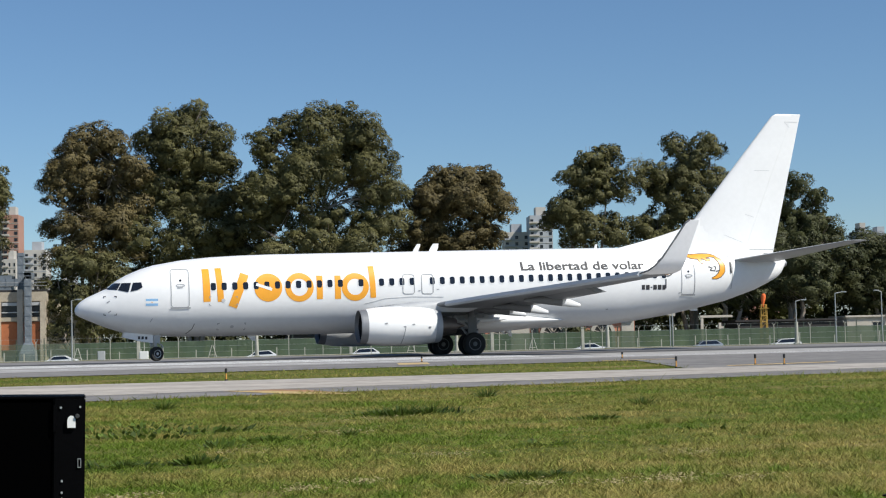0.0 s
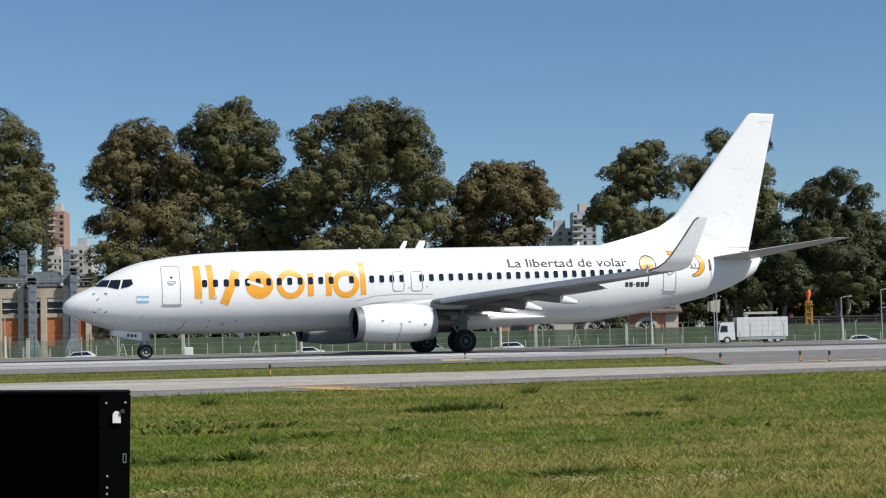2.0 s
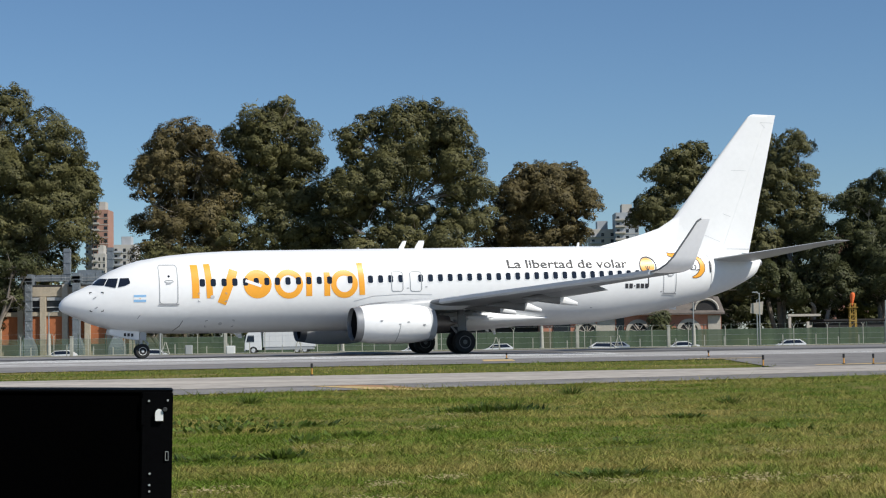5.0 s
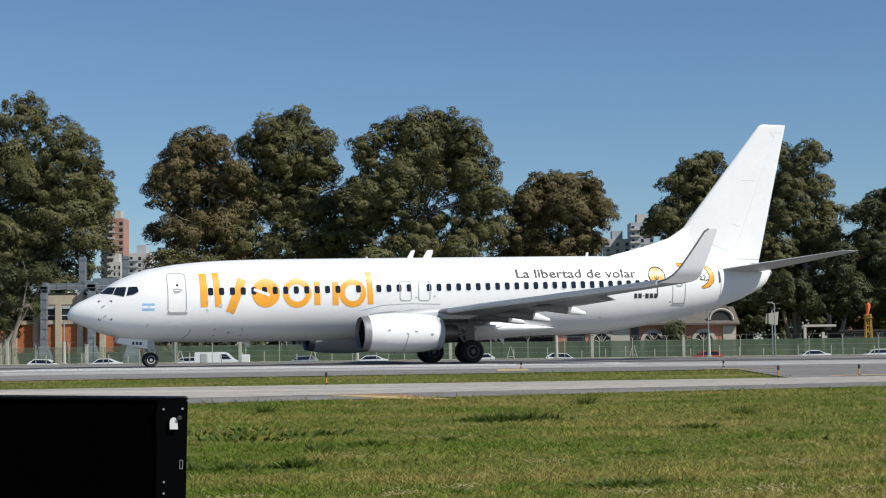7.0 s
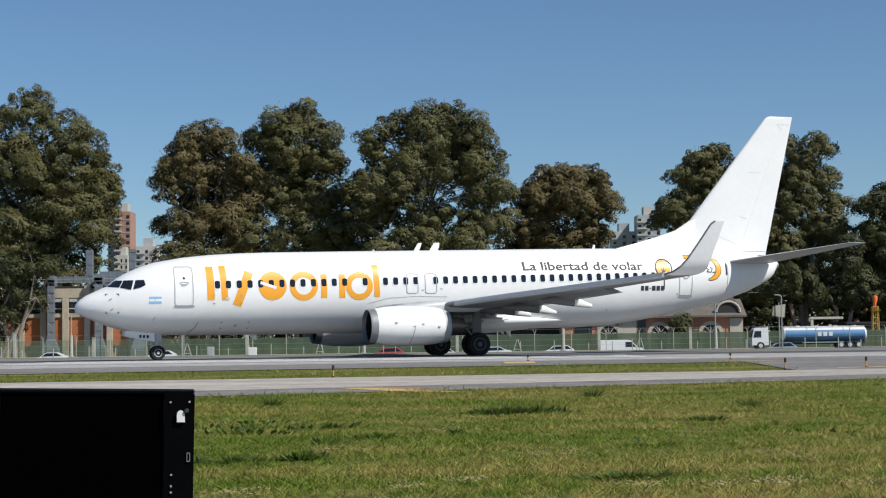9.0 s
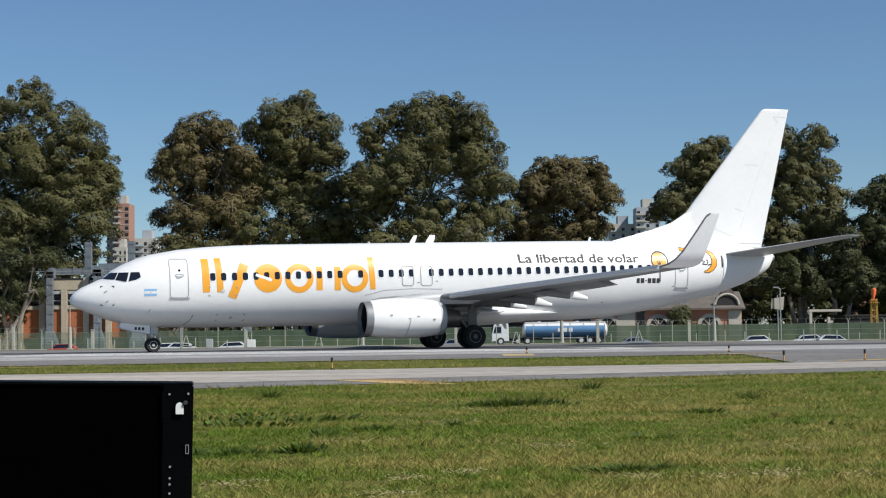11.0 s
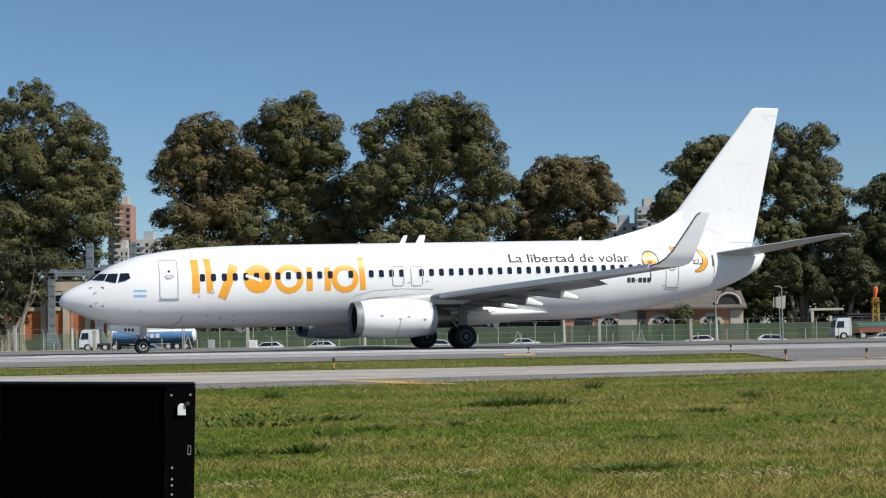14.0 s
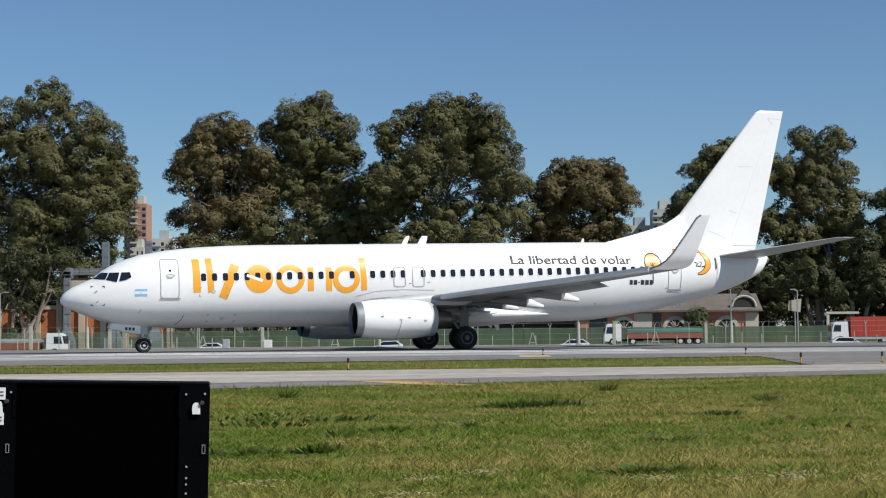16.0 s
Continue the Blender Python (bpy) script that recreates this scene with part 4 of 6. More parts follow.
def leaf_mesh(rng, lobes, y0, depth, density, leaf=1.0, core=1.0):
    """Small pointed leaves on the domed clumps that cover each lobe of a crown, over coarser inner foliage."""
    spots, ways, sizes = [], [], []
    for x, z, r in lobes:
        cy = y0 + rng.uniform(-depth, depth) * 0.6
        n = int(5 + r * r * 1.45 * density)
        i = np.arange(n) + 0.5
        up = 1 - 1.75 * i / n
        turn = i * 2.39996 + rng.random() * 6.28
        flat = np.sqrt(np.clip(1 - up * up, 0, 1))
        d = np.c_[np.cos(turn) * flat, np.sin(turn) * flat, up] + rng.normal(size=(n, 3)) * 0.16
        d /= np.linalg.norm(d, axis=1)[:, None]
        rad = r * rng.uniform(0.50, 0.98, n)
        heads = np.c_[x + d[:, 0] * rad, cy + d[:, 1] * rad, z + d[:, 2] * rad * 0.92]
        girth = np.clip(rng.lognormal(-0.06, 0.42, n), 0.4, 2.1) * (0.70 + 0.085 * r)
        for p, g, dd in zip(heads, girth, d):
            k = int(255 * g ** 1.8 / leaf ** 1.6)
            e = rng.normal(size=(k, 3)) + dd * 0.5 + np.array([0, 0, 0.38])
            e /= np.linalg.norm(e, axis=1)[:, None]
            ph = rng.random(3) * 6.28
            lump = 1 + 0.15 * np.sin(e[:, :1] * 6 + ph[0]) * np.sin(e[:, 2:] * 7 + ph[1]) + 0.10 * np.sin(e[:, 1:2] * 11 + e[:, 2:] * 9 + ph[2])
            loose = np.where(rng.random((k, 1)) < 0.05, 1.0 + 0.22 * rng.random((k, 1)), 0.86 + 0.16 * rng.random((k, 1)))
            axes = rng.uniform(0.75, 1.2, 3) * np.array([1.08, 1.08, 0.84])
            tilt = rng.normal() * 0.45
            q = e * g * lump * loose * axes
            q = np.c_[q[:, 0] * math.cos(tilt) - q[:, 2] * math.sin(tilt), q[:, 1], q[:, 0] * math.sin(tilt) + q[:, 2] * math.cos(tilt)]
            spots.append(p + q)
            ways.append(e * np.array([0.9, 0.9, 1.15]) + dd * 0.45)
            sizes.append(np.full(k, leaf))
        k = int(r * r * 9 * core)
        e = rng.normal(size=(k, 3))
        e /= np.linalg.norm(e, axis=1)[:, None]
        spots.append(np.array([x, cy, z]) + e * r * 0.55 * rng.random((k, 1)) ** 0.4)
        ways.append(e)
        sizes.append(np.full(k, 2.9))
    c = np.concatenate(spots)
    nrm = np.concatenate(ways) + rng.normal(size=c.shape) * 0.22
    nrm /= np.linalg.norm(nrm, axis=1)[:, None]
    a = np.cross(nrm, rng.normal(size=c.shape))
    a /= np.linalg.norm(a, axis=1)[:, None]
    b = np.cross(nrm, a)
    ln = rng.uniform(0.10, 0.215, (len(c), 1)) * np.concatenate(sizes)[:, None]
    wd = ln * rng.uniform(0.45, 0.75, (len(c), 1))
    return np.stack([c - a * ln + b * wd, c - a * ln - b * wd, c + a * ln], axis=1).reshape(-1, 3)


def leaf_object(name, verts, material, parent=None, corners=3):
    """Many small separate faces of the same number of corners in one mesh."""
    me = bpy.data.meshes.new(name)
    n = len(verts) // corners
    me.vertices.add(len(verts))
    me.vertices.foreach_set("co", verts.astype(np.float32).ravel())
    me.loops.add(n * corners)
    me.loops.foreach_set("vertex_index", np.arange(n * corners, dtype=np.int32))
    me.polygons.add(n)
    me.polygons.foreach_set("loop_start", np.arange(0, n * corners, corners, dtype=np.int32))
    me.polygons.foreach_set("loop_total", np.full(n, corners, dtype=np.int32))
    me.update(calc_edges=True)
    me.validate()
    me.materials.append(material)
    ob = new(name, me)
    if parent:
        ob.parent = parent
    return ob


tree_seed = [3]


def tree(x, y, kind, lobes, density=1.0, core=1.0, leaning=(), grow=1.0):
    tree_seed[0] += 1
    rng = np.random.default_rng(tree_seed[0])
    base = zg(y)
    t = thing("tree", TREE_LABEL[kind], "tree", "trees beyond the avenue", pose(x, y, base))
    top = max(z + r * 0.4 for _, z, r in lobes)
    low = [(lx - x, lz - base, r * grow) for lx, lz, r in lobes]
    bm = bmesh.new()
    # several leaning stems from one base, with limbs into the lobes
    stems = []
    for k in range(3):
        lean = (k - 1) * rng.uniform(1.6, 3.2)
        pts = [Vector(((k - 1) * 0.5, rng.uniform(-0.6, 0.6), -0.2))]
        for u in (0.25, 0.5, 0.75, 1.0):
            pts.append(Vector(((k - 1) * 0.5 + lean * u + rng.normal() * 0.5, rng.normal() * 0.7, (top - base) * 0.78 * u)))
        rr = [0.42, 0.34, 0.26, 0.17, 0.07]
        for i in range(4):
            add_tube(bm, pts[i], pts[i + 1], rr[i], rr[i + 1], 8, False)
        stems.append(pts)
    for lx, lz, r in low:
        best = min((p for s in stems for p in s[1:] if p.z < lz + 0.5), key=lambda p: (p - Vector((lx, 0, lz))).length, default=stems[1][1])
        mid = best.lerp(Vector((lx, 0, lz)), 0.5) + Vector((rng.normal() * 0.5, rng.normal() * 0.6, 0.4))
        add_tube(bm, best, mid, 0.16, 0.11, 6, False)
        add_tube(bm, mid, (lx, rng.normal() * 0.5, lz), 0.11, 0.05, 6, False)
        for _ in range(7):
            d = Vector(rng.normal(size=3)).normalized() * r * 0.95
            knee = mid.lerp(Vector((lx, 0, lz)) + d, 0.55) + Vector((0, 0, -0.25))
            add_tube(bm, mid, knee, 0.075, 0.05, 5, False)
            add_tube(bm, knee, Vector((lx, 0, lz)) + d, 0.05, 0.02, 5, False)
    for pts, r in leaning:
        pts = [Vector((px - x, 0.3 * math.sin(pz), pz - base)) for px, pz in pts]
        for i, (a, b) in enumerate(zip(pts, pts[1:])):
            add_tube(bm, a, b, r * (1 - 0.22 * i), r * (0.78 - 0.22 * i), 10, False)
    part("trunk", bm, BARK, t, "pale peeling trunk and limbs", True)
    v = leaf_mesh(rng, low, 0.0, 3.2, density, 1.0, core)
    tagged(leaf_object("crown", v, LEAVES[kind], t), "dense uneven clumps of small leaves")
    return t

# ---- trees beyond the avenue ----
LEFT_LOBES = [(-61.4, 35.3, 4.2), (-56.9, 31.5, 4.2), (-63.1, 27.8, 5.2), (-55.6, 25.2, 4.8), (-51.1, 26.4, 3.3), (-50.5, 21, 3.3), (-59, 20.3, 5.2), (-53.2, 17.3, 3.6), (-63.1, 17, 5.2), (-58.1, 12.8, 4.3), (-63.9, 9.6, 3.9), (-68.1, 31.2, 5.2), (-68, 21.2, 5.2), (-67.2, 12.1, 4.8), (-54.8, 8.7, 3.5), (-52.3, 12.8, 2.6), (-54, 29.4, 4), (-59.8, 25.3, 5.2), (-52.3, 22.7, 4.2), (-55.2, 21.1, 4.3), (-49.9, 23.5, 2.9), (-59.8, 16.2, 5.2), (-51.1, 16.9, 2.9)]
tree(-58.5, 250, "A", LEFT_LOBES, 0.85, 0.3)
tree(-36.1, 252, "B", [(-36.9, 30.2, 3.7), (-40.0, 27.9, 3.0), (-33.5, 30.2, 3.5), (-40.2, 22.7, 3.1), (-36.1, 24.4, 4.4), (-31.9, 26.0, 3.9), (-37.8, 17.7, 3.3), (-32.8, 18.5, 3.9), (-39.0, 14.4, 3.1), (-34.5, 13.5, 3.9), (-29.8, 26.0, 3.1), (-30.2, 21.0, 3.9), (-41.1, 25.3, 2.6), (-36.1, 20.2, 4.4), (-31.1, 15.1, 3.9), (-41.8, 18.2, 2.1), (-38.6, 26.9, 3.5)], 1.0, 1.0, (), 0.96)
tree(-21.1, 254, "A", [(-23.7, 32.4, 3.7), (-21.4, 34.9, 2.3), (-18.2, 31.5, 3.0), (-17.0, 26.9, 2.8), (-22.1, 26.1, 4.4), (-26.6, 30.8, 3.3), (-19.1, 21.8, 3.7), (-25.4, 21.9, 4.4), (-15.5, 22.6, 2.3), (-28.8, 16.9, 4.0), (-22.1, 16.8, 4.4), (-16.2, 16.7, 3.5), (-25.5, 12.6, 4.4), (-18.8, 12.6, 4.0), (-18.7, 27.7, 3.7), (-23.7, 28.6, 4.0), (-21.2, 21.8, 4.4), (-15.6, 19.3, 3.0), (-17.9, 15.1, 4.0), (-14.4, 14.2, 3.2), (-27.5, 25.3, 4.0), (-19.9, 32.8, 2.6)], 1.0, 1.0, (), 0.93)
tree(-3.1, 248, "A", [(-7.5, 31.1, 3.1), (-10.8, 29.5, 2.4), (-3.8, 32.3, 3.3), (0.6, 33.5, 3.1), (3.6, 30.1, 3.6), (5.6, 25.6, 3.6), (7.8, 21.8, 2.4), (0.6, 25.2, 4.7), (-5.1, 25.3, 4.3), (-10.5, 23.7, 3.3), (-8.5, 19.6, 4.3), (-1.9, 18.7, 4.7), (4.6, 17.8, 4.3), (-11.8, 17.1, 3.4), (-6.9, 13.0, 4.3), (0.5, 12.1, 4.3), (-3.4, 27.7, 4.3), (1.5, 29.3, 4.1), (5.5, 21.9, 3.6), (-6.8, 22.0, 4.3), (-12.4, 20.4, 3.1), (7.3, 17.7, 3.1), (-11.0, 13.0, 3.9), (-3.6, 14.6, 4.7), (3.0, 13.7, 4.3), (-10.0, 27.4, 2.7)], 1.0, 1.0, (), 0.93)
tree(17.2, 256, "B", [(15.0, 24.3, 3.0), (19.3, 25.1, 2.5), (22.5, 24.2, 2.8), (24.1, 21.3, 1.8), (18.4, 20.7, 4.0), (13.3, 20.8, 3.4), (20.9, 18.0, 3.0), (14.9, 16.5, 4.0), (11.1, 17.0, 2.8), (18.3, 13.9, 4.0), (9.8, 13.2, 4.0), (17.2, 23.7, 3.2), (20.1, 22.4, 4.0), (12.6, 22.9, 2.3), (15.0, 20.7, 4.3), (23.9, 19.6, 2.5), (22.4, 16.0, 2.3), (20.8, 14.7, 3.7), (12.4, 14.0, 4.0)], 1.0, 1.0, (), 0.96)
tree(36.5, 251, "A", [(37.4, 26.9, 2.1), (40.2, 27.4, 1.7), (35.1, 24.3, 2.1), (33.8, 20.1, 2.6), (38.0, 21.7, 2.7), (31.1, 17.8, 1.5), (41.7, 22.9, 3.0), (35.4, 15.9, 3.0), (40.3, 15.9, 3.4), (36.8, 24.3, 2.6), (34.2, 18.0, 2.7), (39.3, 25.1, 2.1)], 1.1, 1.3, (), 1.08)
tree(52.4, 253, "A", [(50.8, 28.5, 2.0), (54.9, 28.8, 2.1), (51.7, 24.3, 2.6), (56.1, 23.8, 2.5), (57.3, 20.0, 2.3), (50.8, 18.4, 2.9), (54.9, 16.3, 3.2), (58.1, 15.8, 2.1), (47.5, 24.3, 3.1), (46.5, 15.9, 3.5), (51.5, 12.5, 3.5), (53.0, 26.4, 2.1), (53.3, 20.9, 3.2), (49.2, 21.8, 3.1), (56.2, 17.1, 2.5), (49.0, 13.4, 3.5), (57.3, 13.3, 2.5)], 1.1, 1.3, (), 1.08)
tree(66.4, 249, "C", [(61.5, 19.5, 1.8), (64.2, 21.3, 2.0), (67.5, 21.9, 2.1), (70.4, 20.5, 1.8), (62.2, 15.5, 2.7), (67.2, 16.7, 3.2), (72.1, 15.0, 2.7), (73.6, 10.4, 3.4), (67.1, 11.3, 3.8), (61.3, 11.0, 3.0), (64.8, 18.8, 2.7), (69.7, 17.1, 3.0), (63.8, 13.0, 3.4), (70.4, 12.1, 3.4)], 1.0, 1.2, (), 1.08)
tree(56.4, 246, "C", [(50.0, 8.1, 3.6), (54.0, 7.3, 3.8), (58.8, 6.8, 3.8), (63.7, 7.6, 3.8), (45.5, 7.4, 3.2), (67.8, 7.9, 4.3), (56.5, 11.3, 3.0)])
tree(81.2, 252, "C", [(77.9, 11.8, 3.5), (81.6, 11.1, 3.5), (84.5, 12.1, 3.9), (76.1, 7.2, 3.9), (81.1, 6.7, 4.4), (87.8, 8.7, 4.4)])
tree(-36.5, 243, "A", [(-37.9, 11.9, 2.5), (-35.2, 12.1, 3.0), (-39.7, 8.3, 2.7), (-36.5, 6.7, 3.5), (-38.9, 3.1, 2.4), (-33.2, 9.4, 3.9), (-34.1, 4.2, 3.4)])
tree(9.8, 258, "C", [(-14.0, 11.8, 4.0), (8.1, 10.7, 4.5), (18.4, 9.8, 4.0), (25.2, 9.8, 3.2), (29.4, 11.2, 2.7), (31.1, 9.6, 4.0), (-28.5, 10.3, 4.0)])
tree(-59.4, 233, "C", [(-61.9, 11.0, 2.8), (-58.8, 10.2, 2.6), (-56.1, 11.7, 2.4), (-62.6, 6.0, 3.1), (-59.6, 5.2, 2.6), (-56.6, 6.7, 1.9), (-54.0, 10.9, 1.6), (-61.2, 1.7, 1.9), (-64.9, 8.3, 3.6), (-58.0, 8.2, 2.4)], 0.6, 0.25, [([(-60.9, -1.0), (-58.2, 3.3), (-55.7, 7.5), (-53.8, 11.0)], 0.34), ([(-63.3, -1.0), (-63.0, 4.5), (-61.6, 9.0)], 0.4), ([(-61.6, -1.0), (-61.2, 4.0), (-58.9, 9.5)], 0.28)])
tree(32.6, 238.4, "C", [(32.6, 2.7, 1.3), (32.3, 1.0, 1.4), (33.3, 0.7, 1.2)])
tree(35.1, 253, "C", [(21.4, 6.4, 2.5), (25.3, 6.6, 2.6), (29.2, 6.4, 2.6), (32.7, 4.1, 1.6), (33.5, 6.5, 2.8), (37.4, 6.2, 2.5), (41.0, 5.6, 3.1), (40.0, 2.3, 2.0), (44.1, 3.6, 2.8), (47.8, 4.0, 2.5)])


def woods():
    """The dark mass of far trees between and below the nearer crowns."""
    rng = np.random.default_rng(77)
    lobes = []
    for i in range(64):
        x = -125 + i * 4.4 + rng.uniform(-1, 1)
        hgt = rng.uniform(12, 17) if x > 30 else rng.uniform(6.5, 11) if x > -44 else rng.uniform(2, 5)
        if x > 30:
            lobes += [(x + rng.uniform(-1, 1), 7.0, 3.2), (x + 2, 10.0, 3.2)]
        lobes.append((x, hgt * 0.62, hgt * 0.40))
        lobes.append((x + 2, 1.9, 2.6))
        lobes.append((x - 1, 4.2 if x > -44 else 2, 2.6))
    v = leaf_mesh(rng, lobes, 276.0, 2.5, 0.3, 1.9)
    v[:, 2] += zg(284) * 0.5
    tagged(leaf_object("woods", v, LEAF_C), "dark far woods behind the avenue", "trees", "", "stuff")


woods()


# ---- fences: posts and wires along the airfield, green mesh beyond the avenue ----
def fence():
    y, z0 = 190.0, zg(190)
    t = thing("fence", "pale concrete fence posts with forked tops and thin wires", "fence", "", pose(0, y, z0))
    x0, n, gap = -84.0, 47, 3.9
    bm = bmesh.new()
    add_box(bm, (-0.04, -0.04, -0.2), (0.04, 0.04, 2.45), 0.01)
    add_tube(bm, (0, 0, 2.4), (-0.2, 0, 2.75), 0.03, 0.02, 6)
    add_tube(bm, (0, 0, 2.4), (0.2, 0, 2.75), 0.03, 0.02, 6)
    first = part("post", bm, POST, t, "pale concrete fence post")
    first.location = (x0, 0, 0)
    for i in range(1, n):
        ob = first.copy()
        scene.collection.objects.link(ob)
        ob.location = (x0 + i * gap + 0.2 * math.sin(i * 5.1), 0, 0.06 * math.sin(i * 2.3))
    for zz in (0.4, 1.0, 1.6, 2.2, 2.75):
        part("wire", tube((x0, 0, zz), (x0 + (n - 1) * gap, 0, zz), 0.009, None, 5), STEEL, t)
    bm = bmesh.new()
    add_box(bm, (-0.05, -0.05, -0.2), (0.05, 0.05, 1.4), 0.012)
    p0 = part("short_post", bm, POST, t, "short pale post")
    p0.location = (x0 + 1.2, -1.2, 0)
    for i in range(1, 58):
        ob = p0.copy()
        scene.collection.objects.link(ob)
        ob.location = (x0 + 1.2 + i * 3.05 + 0.7 * math.sin(i * 7.7), -1.2, 0.2 * math.sin(i * 1.9))


def mesh_fence():
    y, z0 = 227.0, zg(227) + 0.1
    t = thing("mesh_fence", "green windbreak mesh fence beyond the avenue", "fence", "", pose(0, y, z0))
    x0, n, gap = -100.0, 58, 3.6
    bm = bmesh.new()
    add_box(bm, (-0.06, -0.06, -0.2), (0.06, 0.06, 2.9), 0.012)
    first = part("post", bm, POST_DARK, t, "dark green steel post")
    first.location = (x0, 0, 0)
    for i in range(1, n):
        ob = first.copy()
        scene.collection.objects.link(ob)
        ob.location = (x0 + i * gap, 0, 0.1 * math.sin(i * 2.3))
    for i in range(n - 1):
        bm = bmesh.new()
        nn = 6
        rows = []
        for k in range(nn + 1):
            u = k / nn
            sag = 0.06 * math.sin(math.pi * u) * (1 + 0.6 * math.sin(i * 3.3))
            rows.append([bm.verts.new((x0 + (i + u) * gap, -0.09 + 0.03 * math.sin(9 * u + i), zz)) for zz in (0.02, 0.8, 1.5, 2.26 - sag)])
        for a, b in zip(rows, rows[1:]):
            for k in range(3):
                bm.faces.new((a[k], b[k], b[k + 1], a[k + 1]))
        left = x0 + i * gap < -38
        part("mesh_panel", bm, GREEN_MESH_THIN if left else GREEN_MESH, t, "faded green windbreak mesh")


fence()
mesh_fence()


def trestle(x, y):
    """A low A-shaped stand."""
    t = thing("trestle", "pale metal trestle stand before the fence", "stand", "trestles before the fence", pose(x, y, zg(y)))
    for s in (-1, 1):
        part("leg", tube((s * 0.55, 0, 0), (s * 0.05, 0, 1.7), 0.05, None, 6), POST, t)
    part("brace", tube((-0.35, 0, 0.62), (0.35, 0, 0.62), 0.04, None, 6), POST, t)


for x in (-28.5, 7.6, -14.0, 21.0):
    trestle(x, 187.5)


def street_lamp(x, h, arm=1.2, thick=True):
    y = 193.5
    t = thing("street_lamp", "grey steel street lamp on a pale concrete base", "street lamp", "street lamps along the avenue", pose(x, y, zg(y)))
    if thick:
        part("base", add_box(tube((0, 0, 0), (0, 0, 2.9), 0.24, 0.18, 12), (-0.32, -0.32, 0), (0.32, 0.32, 0.5), 0.04), POST, t, "pale concrete lamp base")
    part("pole", tube((0, 0, 0), (0, 0, h + 0.9), 0.09, 0.06, 10), STEEL, t)
    part("arm", tube((0, 0, h + 0.85), (arm, 0, h + 1.0), 0.045, 0.04, 8), STEEL, t)
    part("lamp_head", box((arm - 0.1, -0.14, h + 0.92), (arm + 0.55, 0.14, h + 1.06), 0.04), STEEL, t, "grey lamp head")


for x, h, arm, thick in ((52.0, 4.4, 0.7, True), (56.6, 5.2, 0.8, False), (62.0, 5.3, -0.8, False), (-52.4, 5.9, 0.5, False), (30.2, 5.6, -0.6, True), (-30.0, 6.2, 0.6, False), (-9.5, 3.4, 0.4, True), (13.0, 3.5, 0.5, True), (37.7, 5.4, -0.7, False), (-42.5, 4.4, 0.6, True), (-63, 5, 0.6, True), (72, 5, -0.7, True)):
    street_lamp(x, h, arm, thick)


def cabinet(x, y, w, h, mat, label):
    z = zg(y)
    t = thing("utility_cabinet", label, "cabinet", "", pose(x, y, z))
    part("body", box((-w / 2, -0.25, 0), (w / 2, 0.25, h), 0.03), mat, t)
    part("door", box((-w / 2 + 0.05, -0.275, 0.08), (w / 2 - 0.05, -0.252, h - 0.08), 0.01), mat, t)
    part("plinth", box((-w / 2 - 0.04, -0.29, -0.1), (w / 2 + 0.04, 0.29, 0.04), 0.02), CONCRETE, t)


cabinet(-17.1, 150, 0.75, 1.3, WHITE, "white metal utility cabinet beyond the runway")
cabinet(-20.75, 150, 0.6, 1.4, GREY_PAINT, "grey metal utility cabinet beyond the runway")


def pillar(x, y, h):
    t = thing("concrete_pillar", "pale concrete pillar before the fence", "pillar", "pillars before the fence", pose(x, y, zg(y)))
    part("shaft", box((-0.17, -0.17, -0.1), (0.17, 0.17, h), 0.03), POST, t)
    part("cap", box((-0.21, -0.21, h), (0.21, 0.21, h + 0.1), 0.03), POST, t)


for x, y, h in ((-17.76 * 1.2, 182, 2.9), (1.0, 184, 2.6), (16.2, 184, 2.8), (-38, 184, 2.4), (26, 184, 2.6), (-46.5, 184, 3.0)):
    pillar(x, y, h)


# ---- buildings beyond the avenue ----
def duct(t, path, r):
    """A square sheet-metal duct with flanges and pressed diagonal creases."""
    bm = bmesh.new()
    for a, b in zip(path, path[1:]):
        a, b = Vector(a), Vector(b)
        lo = Vector([min(p, q) - r for p, q in zip(a, b)])
        hi = Vector([max(p, q) + r for p, q in zip(a, b)])
        L = (b - a).length
        k = max(range(3), key=lambda i: abs(b[i] - a[i]))
        add_box(bm, lo, hi, 0.03)
        n = max(1, round(L / 1.35))
        for i in range(n + 1):
            c = a[k] + (b[k] - a[k]) * i / n
            flo, fhi = lo - Vector((0.06, 0.06, 0.06)), hi + Vector((0.06, 0.06, 0.06))
            flo[k], fhi[k] = c - 0.05, c + 0.05
            add_box(bm, flo, fhi, 0.01)
            if i < n and k == 2:
                d = a[k] + (b[k] - a[k]) * (i + 1) / n
                for s in (-1, 1):
                    add_tube(bm, (a.x - s * r, a.y - r - 0.01, c), (a.x + s * r, a.y - r + 0.006, d), 0.02, None, 5)
    part("duct", bm, DUCT, t, "galvanised square air duct with creased panels")


